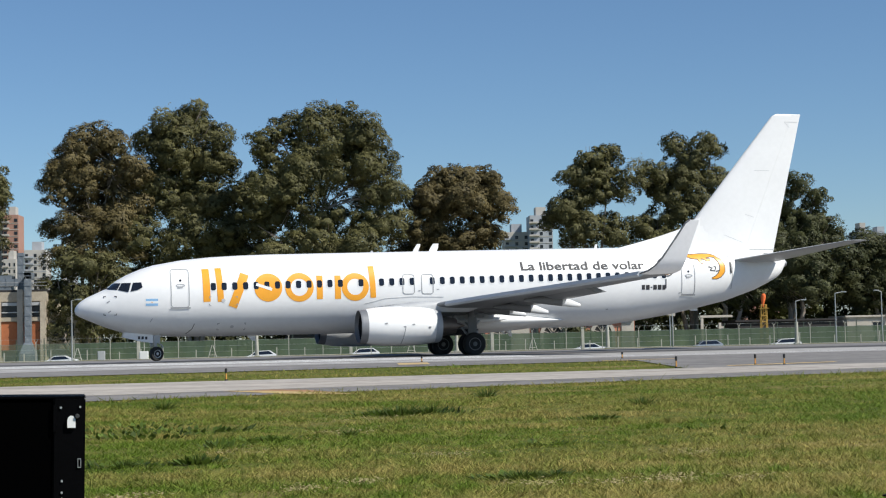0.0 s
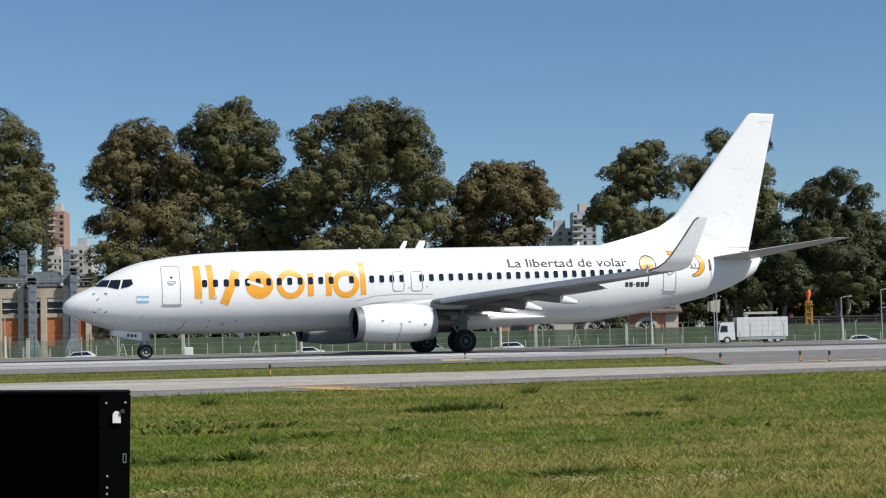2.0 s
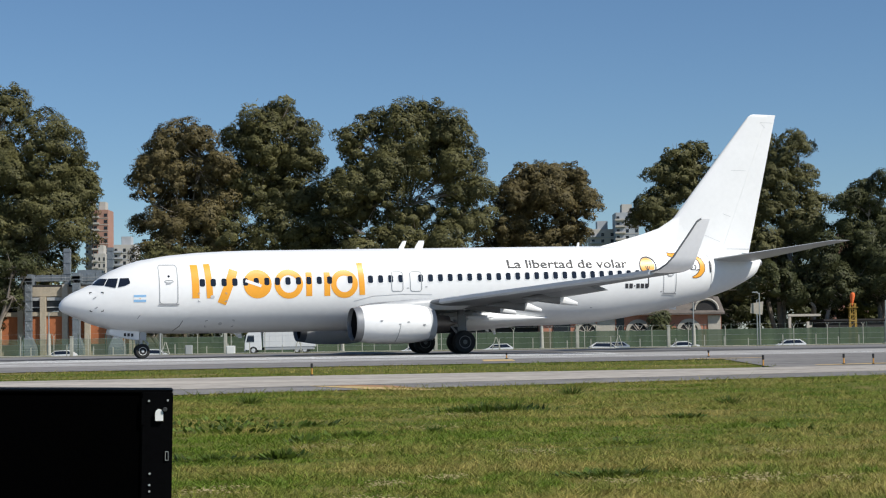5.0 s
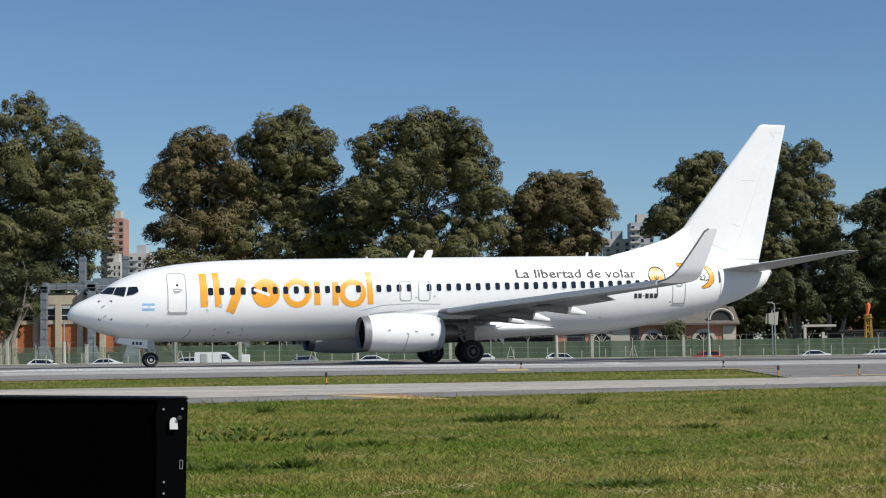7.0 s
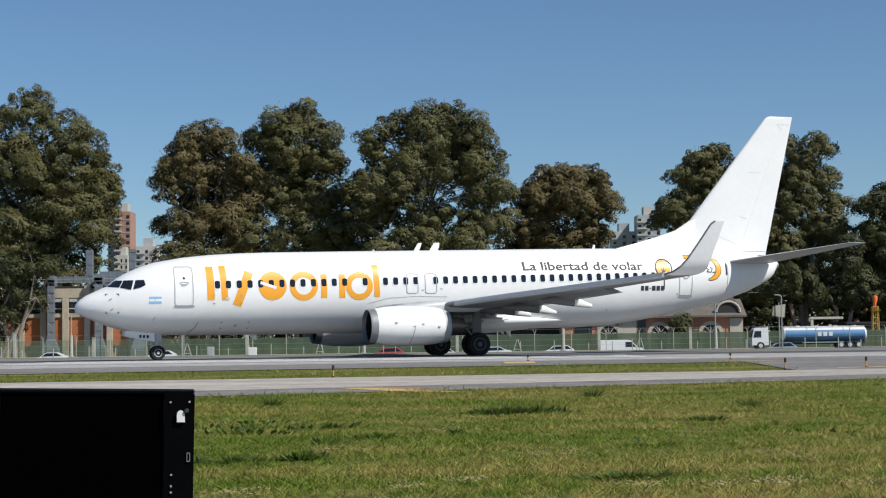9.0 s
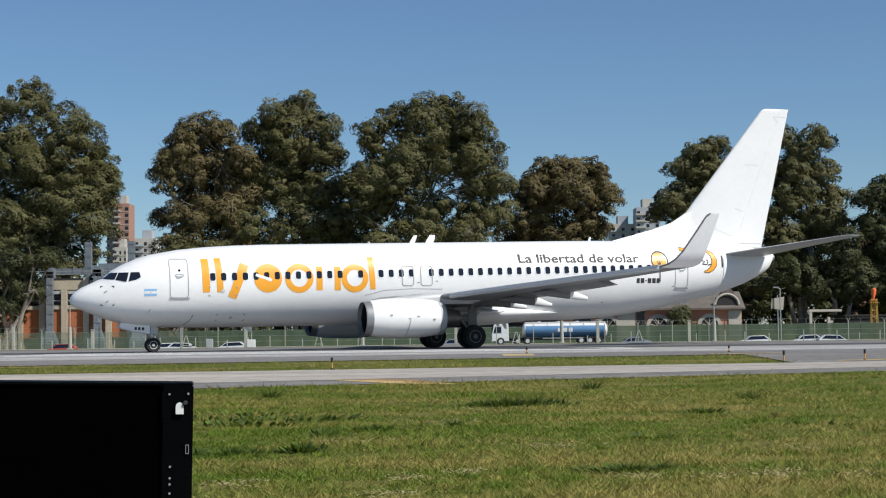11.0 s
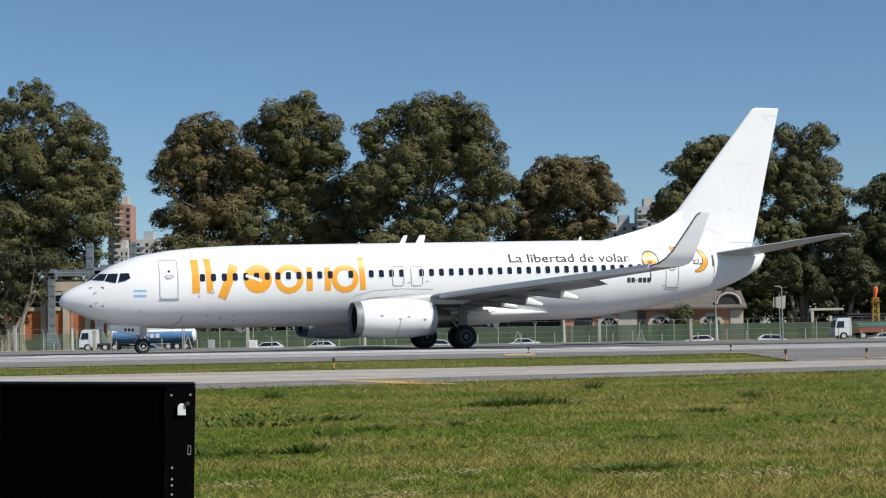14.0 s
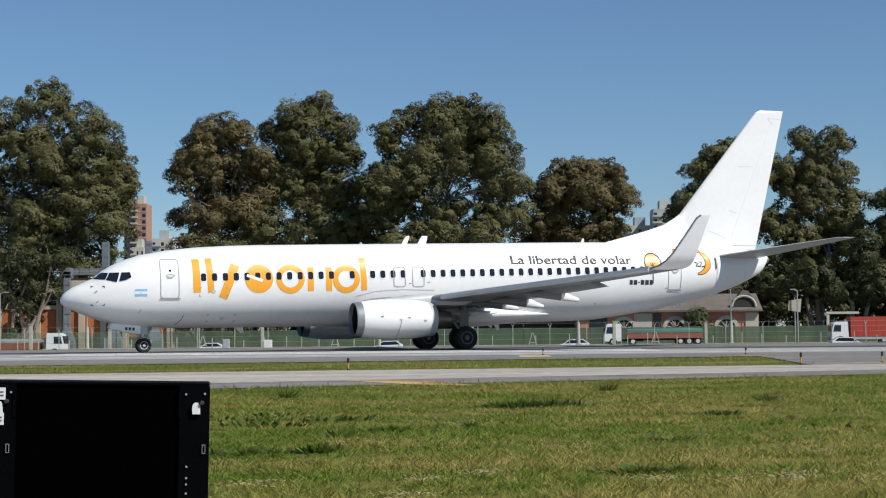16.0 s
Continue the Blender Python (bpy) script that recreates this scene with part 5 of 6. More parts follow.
def works_building():
    y, z0 = 240.0, zg(240)
    t = thing("works_building", "concrete-framed orange brick works building with roof ducts", "building", "", pose(0, y, z0))
    xa, xb, H = -76.0, -40.6, 10.2
    part("back_wall", box((xa, 0.6, 0), (xb, 14, H - 0.6), 0.05), CONCRETE_OLD, t)
    part("roof", box((xa - 0.2, 0.3, H - 0.6), (xb + 0.2, 14.2, H - 0.25), 0.05), ROOF_DARK, t)
    part("parapet", box((xa, 0.15, H - 1.9), (xb, 0.62, H - 0.55), 0.05), CONCRETE_OLD, t, "weathered concrete spandrel")
    part("ledge", box((xa, -0.1, 5.55), (xb, 0.62, 6.15), 0.06), CONCRETE_OLD, t, "weathered concrete ledge")
    x, i = xb - 0.5, 0
    while x > xa:
        part("column", box((x - 0.42, -0.35, 0), (x + 0.42, 0.2, H - (0.2 if i % 2 else 1.9)), 0.05), CONCRETE if i % 2 else CONCRETE_OLD, t)
        w = 2.75
        part("brick_panel", box((x - 0.42 - w + 0.5, 0.1, 1.6), (x - 0.42, 0.5, 5.5), 0.02), BRICK, t, "orange brick infill panel")
        win = part("window", box((x - 0.42 - w + 0.5, 0.35, 6.2), (x - 0.42, 0.55, 8.25), 0.02), DARKWIN, t, "dark window band")
        part("blind", box((x - 0.42 - w + 0.55, 0.2, 7.75), (x - 0.45, 0.33, 8.2), 0.02), GREY_PAINT, win)
        part("rail", box((x - 0.42 - w + 0.5, 0.22, 6.75), (x - 0.42, 0.32, 6.9), 0.01), GREY_PAINT, win)
        x -= w + 0.35
        i += 1
    duct(t, [(-48.65, -1.0, 0.9), (-48.65, -1.0, 10.6), (-48.65, 1.2, 11.0), (-45, 1.2, 11.0)], 0.5)
    duct(t, [(-43.0, -0.9, 0.9), (-43.0, -0.9, 11.8), (-43.0, 1.4, 11.8)], 0.44)
    duct(t, [(-50.4, 1.4, 9.9), (-50.4, 1.4, 14.6)], 0.46)
    duct(t, [(-44.35, 1.4, 9.9), (-44.35, 1.4, 14.7)], 0.42)
    duct(t, [(-55.3, -1.0, 0.9), (-55.3, -1.0, 10.4), (-55.3, 1.2, 10.9), (-51, 1.2, 10.9)], 0.45)
    for hx in (-48.65, -43.0, -55.3):
        part("duct_hopper", loft_bm([[Vector((hx + k * sx, -0.95 + k * sy, z)) for sx, sy in ((-1, -1), (1, -1), (1, 1), (-1, 1))] for z, k in ((0.0, 1.1), (1.1, 1.05), (2.6, 0.5))]), DUCT, t, "flared duct foot")
    part("air_handler", box((-48.9, 0.8, 9.9), (-45.6, 3.0, 12.0), 0.06), DUCT, t, "galvanised air handling unit")
    part("side_wing", box((-40.6, 2.0, 0), (-36.5, 10, 6.6), 0.05), CONCRETE_OLD, t)
    part("side_wing_window", box((-40.2, 1.9, 3.4), (-37.2, 2.04, 5.2), 0.02), DARKWIN, t)
    part("walkway_rail", add_tube(tube((xa, 0.2, H + 0.75), (xb, 0.2, H + 0.75), 0.04, None, 6), (xa, 0.2, H + 0.3), (xb, 0.2, H + 0.3), 0.03, None, 6), STEEL, t)


works_building()


def arcade_building():
    """A low terracotta building with pale round arches, a tiled roof and a curved gable."""
    y, z0 = 240.0, zg(240)
    t = thing("arcade_building", "low terracotta building with pale round arches and grey-brown tiled roof", "building", "", pose(0, y, z0))
    xa, xb, H = 16.0, 41.4, 4.75
    part("wall", box((xa, 0.3, 0), (xb, 9, H), 0.05), BRICK_PALE, t)
    ring = []
    for x in (xa - 0.6, xb + 0.4):
        ring.append([Vector((x, -0.5, H - 0.05)), Vector((x, 4.6, H + 2.3)), Vector((x, 9.6, H)), Vector((x, 9.6, H - 0.2)), Vector((x, 4.6, H + 2.05)), Vector((x, -0.5, H - 0.3))])
    part("roof", loft_bm(ring), ROOF_TILE, t, "grey-brown tiled roof slope")
    for x in (22.54, 29.69, 36.84):
        bm = bmesh.new()
        n, r0, r1 = 16, 1.25, 1.75
        outer = [(x + r1, 0)] + [(x + r1 * math.cos(math.pi * i / n), 2.15 + r1 * math.sin(math.pi * i / n)) for i in range(n + 1)] + [(x - r1, 0)]
        inner = [(x + r0, 0)] + [(x + r0 * math.cos(math.pi * i / n), 2.15 + r0 * math.sin(math.pi * i / n)) for i in range(n + 1)] + [(x - r0, 0)]
        f = [[bm.verts.new((p[0], yy, p[1])) for p in ln] for ln, yy in ((outer, 0.1), (inner, 0.1), (outer, 0.3), (inner, 0.3))]
        for i in range(len(outer) - 1):
            bm.faces.new((f[0][i], f[0][i + 1], f[1][i + 1], f[1][i]))
            bm.faces.new((f[0][i + 1], f[0][i], f[2][i], f[2][i + 1]))
            bm.faces.new((f[1][i], f[1][i + 1], f[3][i + 1], f[3][i]))
        arch = part("arch", bm, CONCRETE, t, "pale round arch surround")
        bm = bmesh.new()
        bm.faces.new([bm.verts.new((p[0], 0.28, p[1])) for p in inner])
        part("archway", bm, ROOF_DARK, arch)
        for k in range(5):
            a = math.pi * (k + 0.5) / 5
            part("muntin", tube((x, 0.24, 2.15), (x + r0 * math.cos(a), 0.24, 2.15 + r0 * math.sin(a)), 0.05, None, 6), CONCRETE, arch)
    for xc, w, mat, lb in ((25.2, 1.25, CONCRETE, "pale plaster bay"), (40.4, 0.9, CONCRETE, "pale plaster bay"), (27.2, 0.55, DARKWIN, "dark doorway"), (33.1, 1.0, DARKWIN, "dark doorway"), (19.0, 1.2, DARKWIN, "dark doorway")):
        part("bay", box((xc - w, 0.16, 0), (xc + w, 0.32, H - 0.45), 0.03), mat, t, lb)
    # curved gable with a pale moulding
    gx, gz = 39.3, H + 0.4
    part("gable", loft_bm([[Vector((gx + 1.6 * math.cos(math.pi * i / 14), yy, gz + 1.4 * math.sin(math.pi * i / 14))) for i in range(15)] + [Vector((gx - 1.6, yy, H - 0.2)), Vector((gx + 1.6, yy, H - 0.2))] for yy in (0.2, 2.2)]), ROOF_DARK, t, "dark recessed gable")
    bm = bmesh.new()
    pts = [Vector((gx + 1.65 * math.cos(math.pi * i / 16), 0.12, gz + 1.45 * math.sin(math.pi * i / 16))) for i in range(17)]
    for a, b in zip(pts, pts[1:]):
        add_tube(bm, a, b, 0.17, None, 8)
    part("gable_moulding", bm, CONCRETE, t, "pale curved gable moulding", True)
    part("gable_cap", loft_bm([[Vector((gx - 0.9, yy, gz + 1.3)), Vector((gx + 1.3, yy, gz + 1.3)), Vector((gx + 0.7, yy, gz + 2.2)), Vector((gx - 0.1, yy, gz + 2.3))] for yy in (0.4, 2.0)]), ROOF_TILE, t, "tiled gable cap")


arcade_building()


def low_shed(xa, xb, H, mat, roof, label, y=238.0, windows=()):
    t = thing("shed", label, "building", "", pose(0, y, zg(y)))
    part("wall", box((xa, 0, 0), (xb, 8, H), 0.04), mat, t)
    part("roof", box((xa - 0.3, -0.3, H), (xb + 0.3, 8.3, H + 0.3), 0.05), roof, t)
    for x in windows:
        w = part("window", box((x - 0.55, -0.05, H * 0.45), (x + 0.55, 0.02, H * 0.8), 0.02), DARKWIN, t, "dark small window")
        part("lintel", box((x - 0.62, -0.08, H * 0.8), (x + 0.62, 0.0, H * 0.84), 0.02), mat, w)


low_shed(55.5, 69.5, 3.2, ROOF_DARK, ROOF_DARK, "low dark shed beyond the avenue fence")
low_shed(71.2, 92.0, 3.5, CONCRETE, CONCRETE, "low white-washed building with small windows", windows=(75.5, 78.5, 84))
low_shed(-8, 17, 3.0, ROOF_DARK, ROOF_DARK, "long low dark building behind the avenue", 246)


def wind_mast(x, y):
    t = thing("wind_mast", "yellow lattice mast with an orange signal cone", "mast", "", pose(x, y, zg(y)))
    for sx in (-0.45, 0.45):
        for sy in (-0.4, 0.4):
            part("leg", tube((sx, sy, 0), (sx * 0.8, sy * 0.8, 5.6), 0.07, None, 8), YELLOW_STEEL, t)
    for z in (3.2, 4.0, 4.8, 5.5):
        part("rung", tube((-0.42, -0.36, z), (0.42, -0.36, z), 0.05, None, 8), YELLOW_STEEL, t)
        part("brace", tube((-0.42, -0.36, z - 0.8), (0.42, -0.36, z), 0.035, None, 6), YELLOW_STEEL, t)
    part("platform", box((-0.65, -0.6, 5.0), (0.65, 0.6, 5.08), 0.02), YELLOW_STEEL, t)
    part("pole", tube((0, 0, 3.0), (0, 0, 7.1), 0.06, None, 8), YELLOW_STEEL, t)
    part("signal_cone", loft_bm([[Vector((0.1 * math.sin(z) + r * math.cos(a), r * math.sin(a), z)) for a in [2 * math.pi * i / 12 for i in range(12)]] for z, r in ((5.3, 0.14), (6.0, 0.25), (6.6, 0.36), (6.95, 0.3), (7.1, 0.1))]), RED_ORANGE, t, "orange fabric signal cone", True)


wind_mast(58.6, 235)


def gate_frame(x, y):
    t = thing("gate_frame", "pale concrete gate frame beyond the avenue", "gate", "", pose(x, y, zg(y)))
    part("post", box((-1.6, -0.2, 0), (-1.2, 0.2, 3.9), 0.04), CONCRETE, t)
    part("post", box((0.9, -0.2, 0), (1.3, 0.2, 3.2), 0.04), CONCRETE, t)
    part("beam", box((-1.7, -0.25, 3.9), (2.9, 0.25, 4.25), 0.05), CONCRETE, t)
    part("brace", box((0.85, -0.15, 2.4), (1.7, 0.15, 2.7), 0.03), CONCRETE, t)


def board(x, h, w):
    y = 194.0
    # added panel on a pole, in place of a small white-gabled house
    t = thing("gable_stand_in", "pale tilted panel on a pole, standing in for a white gable", "sign", "signs along the avenue", pose(x, y, zg(y)))
    part("pole", tube((0, 0, 0), (0, 0, h + 0.6), 0.06, None, 8), STEEL, t)
    part("panel", loft_bm([[Vector((-w, yy, h - 0.9)), Vector((w * 0.8, yy, h - 1.1)), Vector((w, yy, h + 0.4)), Vector((-w * 0.9, yy, h + 0.2))] for yy in (-0.08, -0.04)]), CONCRETE, t, "pale grey panel")


gate_frame(51.5, 236)
board(37.5, 5.0, 0.75)
wind_mast(79.5, 236)


def tower(x0, x1, top, base_mat, trim, label, y=800.0, floor=3.0, bays=5, setback=True):
    t = thing("apartment_tower", label, "building", "far apartment towers", pose(0, y, zg(y)))
    part("wall", box((x0, 0, 0), (x1, 14, top), 0.1), base_mat, t)
    if setback:
        part("roof_house", box((x0 + (x1 - x0) * 0.3, 3, top), (x0 + (x1 - x0) * 0.75, 10, top + 4), 0.1), trim, t)
    z = top - floor * 1.1
    while z > top - 42 and z > 4:
        for k in range(bays):
            a = x0 + (x1 - x0) * (k + 0.18) / bays
            b = x0 + (x1 - x0) * (k + 0.82) / bays
            if k % 2 == 0:
                part("window", box((a, -0.12, z), (b, 0.04, z + 1.5)), DARKWIN, t)
        part("balcony", box((x0 - 0.4, -1.1, z - 0.5), (x0 + (x1 - x0) * 0.42, 0.02, z + 0.35), 0.05), trim, t)
        part("floor_band", box((x0 - 0.05, -0.16, z - 0.75), (x1 + 0.05, 0.02, z - 0.5)), trim, t)
        z -= floor


tower(-155.1, -147.9, 64, TOWER_BRICK, TOWER_WHITE, "red brick apartment tower with white balconies", bays=3)
tower(-159.6, -155.3, 65, TOWER_WHITE, TOWER_WHITE, "pale apartment tower seen past the trees", 806, bays=3)
tower(-151.0, -145.6, 42.5, TOWER_WHITE, TOWER_WHITE, "white stepped apartment block far away", 780)
tower(-145.3, -135.4, 47.5, TOWER_WHITE, TOWER_GREY, "cream apartment block with roof terrace", 800)
tower(-131.5, -126.0, 49.5, TOWER_GREY, TOWER_WHITE, "grey apartment block far away", 820)
tower(77.6, 88.7, 51.5, TOWER_WHITE, TOWER_GREY, "pale office block with dark window bands", 800)
tower(88.3, 99.0, 58.5, TOWER_GREY, TOWER_WHITE, "grey office tower with pale floor bands", 790)
tower(246.0, 252.5, 49, TOWER_GREY, TOWER_WHITE, "grey tower with pale floor bands", 800)
tower(254.0, 262.0, 47, TOWER_GREY, TOWER_GREY, "dark grey far tower", 800, bays=3)
tower(119.0, 131.0, 27, TOWER_BRICK, TOWER_BRICK, "low red brick block behind the trees", 500)
tower(205.0, 219.0, 45, TOWER_WHITE, TOWER_GREY, "pale apartment slab behind the trees", 810)


# ---- traffic on the avenue ----
PAINT = {"white": principled("car_white", (0.75, 0.75, 0.74), 0.3, 0, 1, 0.03, 8, 0, 0.5), "silver": principled("car_silver", (0.42, 0.43, 0.44), 0.3, 0.5, 1, 0.05, 8, 0, 0.5),
         "red": principled("car_red", (0.42, 0.05, 0.03), 0.3, 0, 1, 0.05, 8, 0, 0.5), "grey": principled("car_grey", (0.16, 0.17, 0.18), 0.3, 0.4, 1, 0.05, 8, 0, 0.5),
         "blue": principled("tank_blue", (0.10, 0.23, 0.42), 0.4, 0, 0.8, 0.1, 6), "green": principled("tarpaulin_green", (0.06, 0.15, 0.12), 0.7, 0, 0.8, 0.15, 6, 0.2),
         "tarp_grey": principled("tarpaulin_grey", (0.24, 0.24, 0.22), 0.7, 0, 0.8, 0.15, 6, 0.2), "rust": principled("load_red", (0.30, 0.10, 0.06), 0.6, 0, 0.8, 0.15, 6)}
LAMP_GLASS = principled("lamp_glass", (0.7, 0.7, 0.68), 0.15, 0, 8, 0.05)


def prism(profile, w, inset=0.0):
    """A side profile (x, z) given width w across y, its upper edge drawn in."""
    zs = [p[1] for p in profile]
    zlo, zhi = min(zs), max(zs)
    bm = bmesh.new()
    a = [bm.verts.new((x, -w / 2 + inset * (z - zlo) / (zhi - zlo), z)) for x, z in profile]
    b = [bm.verts.new((x, w / 2 - inset * (z - zlo) / (zhi - zlo), z)) for x, z in profile]
    n = len(profile)
    bm.faces.new(a)
    bm.faces.new(b[::-1])
    for i in range(n):
        j = (i + 1) % n
        bm.faces.new((a[j], a[i], b[i], b[j]))
    es = [e for e in bm.edges]
    bmesh.ops.bevel(bm, geom=es, offset=0.04, segments=2, affect="EDGES")
    return bm


def road_wheel(t, x, y, r, w):
    p = part("wheel", add_tube(tube((0, -w / 2, 0), (0, w / 2, 0), r, None, 18), (0, -w / 2 - 0.01, 0), (0, w / 2 + 0.01, 0), r * 0.5, None, 12), RUBBER, t)
    p.location = (x, y, r)
    part("rim", tube((0, -w / 2 - 0.03, 0), (0, w / 2 + 0.03, 0), r * 0.55, r * 0.55, 12), HUB, p)


def car(colour, shape):
    """A car that faces -x."""
    t = thing("car", {"white": "white hatchback driving along the avenue", "silver": "silver saloon car driving along the avenue", "red": "red car driving along the avenue", "grey": "dark grey car on the avenue"}[colour], "car", "cars on the avenue")
    if shape == 0:
        prof = [(-2.05, 0.3), (-2.08, 0.68), (-1.2, 0.88), (-0.55, 1.40), (1.2, 1.46), (1.85, 1.05), (2.0, 0.95), (2.03, 0.3)]
        glass = [(-1.08, 0.92), (-0.5, 1.34), (1.15, 1.39), (1.66, 1.0)]
    else:
        prof = [(-2.2, 0.3), (-2.25, 0.65), (-1.3, 0.86), (-0.6, 1.38), (0.75, 1.40), (1.5, 0.98), (2.2, 0.92), (2.25, 0.3)]
        glass = [(-1.15, 0.9), (-0.55, 1.31), (0.72, 1.33), (1.35, 0.96)]
    part("body", prism(prof, 1.74, 0.16), PAINT[colour], t, "", False)
    for s in (-1, 1):
        bm = bmesh.new()
        def yy(z): return s * (0.885 - 0.16 * (z - 0.3) / 1.15)
        bm.faces.new([bm.verts.new((x, yy(z), z)) for x, z in glass])
        part("side_window", bm, GLASS, t, "dark side windows")
    part("windscreen", add_box(bmesh.new(), (glass[0][0] - 0.02, -0.62, 0.95), (glass[0][0] + 0.3, 0.62, 1.16), 0.02), GLASS, t)
    for s in (-1, 1):
        part("headlight", box((prof[1][0] - 0.01, s * 0.6 - 0.18, 0.58), (prof[1][0] + 0.15, s * 0.6 + 0.18, 0.72), 0.03), LAMP_GLASS, t)
        for x in (-1.3, 1.3):
            road_wheel(t, x, s * 0.80, 0.31, 0.2)
    part("bumper", box((prof[0][0] - 0.05, -0.8, 0.28), (prof[0][0] + 0.2, 0.8, 0.48), 0.05), BLACK_FILM, t)
    return t


def truck_cab(t, colour, x0=0.0):
    prof = [(x0, 0.5), (x0 - 0.02, 1.3), (x0 + 0.25, 2.55), (x0 + 0.5, 2.75), (x0 + 2.1, 2.75), (x0 + 2.15, 0.5)]
    c = part("cab", prism(prof, 2.35, 0.1), PAINT[colour], t, "")
    for s in (-1, 1):
        bm = bmesh.new()
        bm.faces.new([bm.verts.new((x, s * (1.19 - 0.1 * (z - 0.5) / 2.25), z)) for x, z in ((x0 + 0.2, 1.5), (x0 + 0.4, 2.35), (x0 + 1.2, 2.35), (x0 + 1.2, 1.5))])
        part("side_window", bm, GLASS, c, "dark cab window")
    part("windscreen", box((x0 - 0.03, -1.0, 1.5), (x0 + 0.22, 1.0, 2.4), 0.03), GLASS, c)
    part("bumper", box((x0 - 0.1, -1.15, 0.35), (x0 + 0.15, 1.15, 0.75), 0.05), GREY_PAINT, c)
    part("chassis", box((x0 + 0.4, -0.5, 0.5), (x0 + 5.0, 0.5, 0.8), 0.03), BLACK_FILM, t)
    for s in (-1, 1):
        road_wheel(t, x0 + 1.1, s * 1.05, 0.48, 0.28)


def box_truck(colour="white", label="white box lorry driving along the avenue"):
    t = thing("box_truck", label, "truck")
    truck_cab(t, "white")
    part("cargo_box", box((2.35, -1.25, 0.85), (8.9, 1.25, 3.35), 0.04), PAINT[colour], t, "plain %s cargo box" % colour)
    for k in range(1, 8):
        part("box_rib", box((2.35 + k * 0.82, -1.27, 0.95), (2.40 + k * 0.82, -1.248, 3.25)), PAINT[colour], t)
    part("skirt", box((2.5, -1.2, 0.5), (8.7, 1.2, 0.84), 0.03), GREY_PAINT, t)
    for s in (-1, 1):
        for x in (6.6, 7.6):
            road_wheel(t, x, s * 1.0, 0.48, 0.3)
    return t


def tank_truck(colour, label, ends):
    t = thing("tank_truck", label, "truck")
    truck_cab(t, "white")
    around = [2 * math.pi * i / 28 for i in range(28)]
    rings = []
    for x, k in ((3.9, 0.35), (4.0, 0.8), (4.15, 0.97), (4.4, 1.0), (14.2, 1.0), (14.45, 0.97), (14.6, 0.8), (14.7, 0.35)):
        rings.append([Vector((x, 1.22 * k * math.cos(a), 1.84 + 0.9 * k * math.sin(a))) for a in around])
    tank = part("tank", loft_bm(rings), PAINT[colour], t, "", True)
    part("top_rail", box((4.2, -0.5, 2.7), (14.4, 0.5, 2.84), 0.03), PAINT[ends], tank)
    for x in (6.0, 8.4, 10.8, 13.2):
        part("hatch", tube((x, 0, 2.8), (x, 0, 2.95), 0.3, 0.27, 16), GREY_PAINT, tank)
    part("tank_skirt", loft_bm([[Vector((x, 1.24 * math.cos(a), 1.84 + 0.92 * math.sin(a))) for a in [radians(145 + 250 * i / 28) for i in range(29)]] for x in (4.3, 14.3)], False), PAINT["blue"], tank, "blue sides of the tank", True)
    for x in (7.0, 11.6):
        part("tank_band", loft_bm([[Vector((x + d, 1.25 * math.cos(a), 1.84 + 0.93 * math.sin(a))) for a in around] for d in (0.0, 0.06)], False), PAINT["blue"], tank)
    for i in range(3):
        part("lettering_bar", box((8.3 + i * 0.7, -1.275, 1.6), (8.8 + i * 0.7, -1.12, 2.1), 0.01), PAINT["white"], tank)
    part("frame", box((1.9, -0.5, 0.6), (14.5, 0.5, 0.98), 0.03), BLACK_FILM, t)
    part("side_guard", box((6.4, -1.2, 0.75), (11.6, -1.1, 0.85), 0.02), GREY_PAINT, t)
    for s in (-1, 1):
        for x in (3.3, 4.5, 11.3, 12.4, 13.5):
            road_wheel(t, x, s * 1.0, 0.48, 0.3)
    return t


def tarp_truck(body, top, label):
    t = thing("lorry", label, "truck")
    truck_cab(t, "white")
    load = part("trailer_side", box((3.0, -1.25, 0.85), (12.4, 1.25, 1.65), 0.03), PAINT[body], t, "red trailer side boards")
    ring = []
    for x in (2.95, 5, 8, 10, 12.45):
        ring.append([Vector((x, -1.3, 1.6)), Vector((x, -1.25, 1.88 + 0.06 * math.sin(x * 3))), Vector((x, 0, 2.12 + 0.07 * math.sin(x * 2))), Vector((x, 1.25, 1.88)), Vector((x, 1.3, 1.6))])
    part("tarpaulin", loft_bm(ring), PAINT[top], t, "stretched tarpaulin cover")
    part("frame", box((3.0, -0.5, 0.6), (12.3, 0.5, 0.95), 0.03), BLACK_FILM, t)
    for s in (-1, 1):
        for x in (3.6, 9.6, 10.7, 11.8):
            road_wheel(t, x, s * 1.0, 0.48, 0.3)
    return t


def delivery_van():
    t = thing("delivery_van", "white panel van driving along the avenue", "van")
    part("body", prism([(-2.6, 0.35), (-2.65, 0.95), (-1.9, 1.2), (-1.2, 1.95), (-0.8, 2.05), (2.6, 2.05), (2.65, 0.35)], 1.85, 0.12), PAINT["white"], t)
    for s in (-1, 1):
        bm = bmesh.new()
        bm.faces.new([bm.verts.new((x, s * (0.945 - 0.12 * (z - 0.35) / 1.7), z)) for x, z in ((-1.75, 1.22), (-1.15, 1.8), (-0.5, 1.8), (-0.5, 1.22))])
        part("side_window", bm, GLASS, t)
        for x in (-1.7, 1.6):
            road_wheel(t, x, s * 0.85, 0.34, 0.22)
    part("bumper", box((-2.72, -0.85, 0.3), (-2.5, 0.85, 0.6), 0.05), BLACK_FILM, t)
    return t


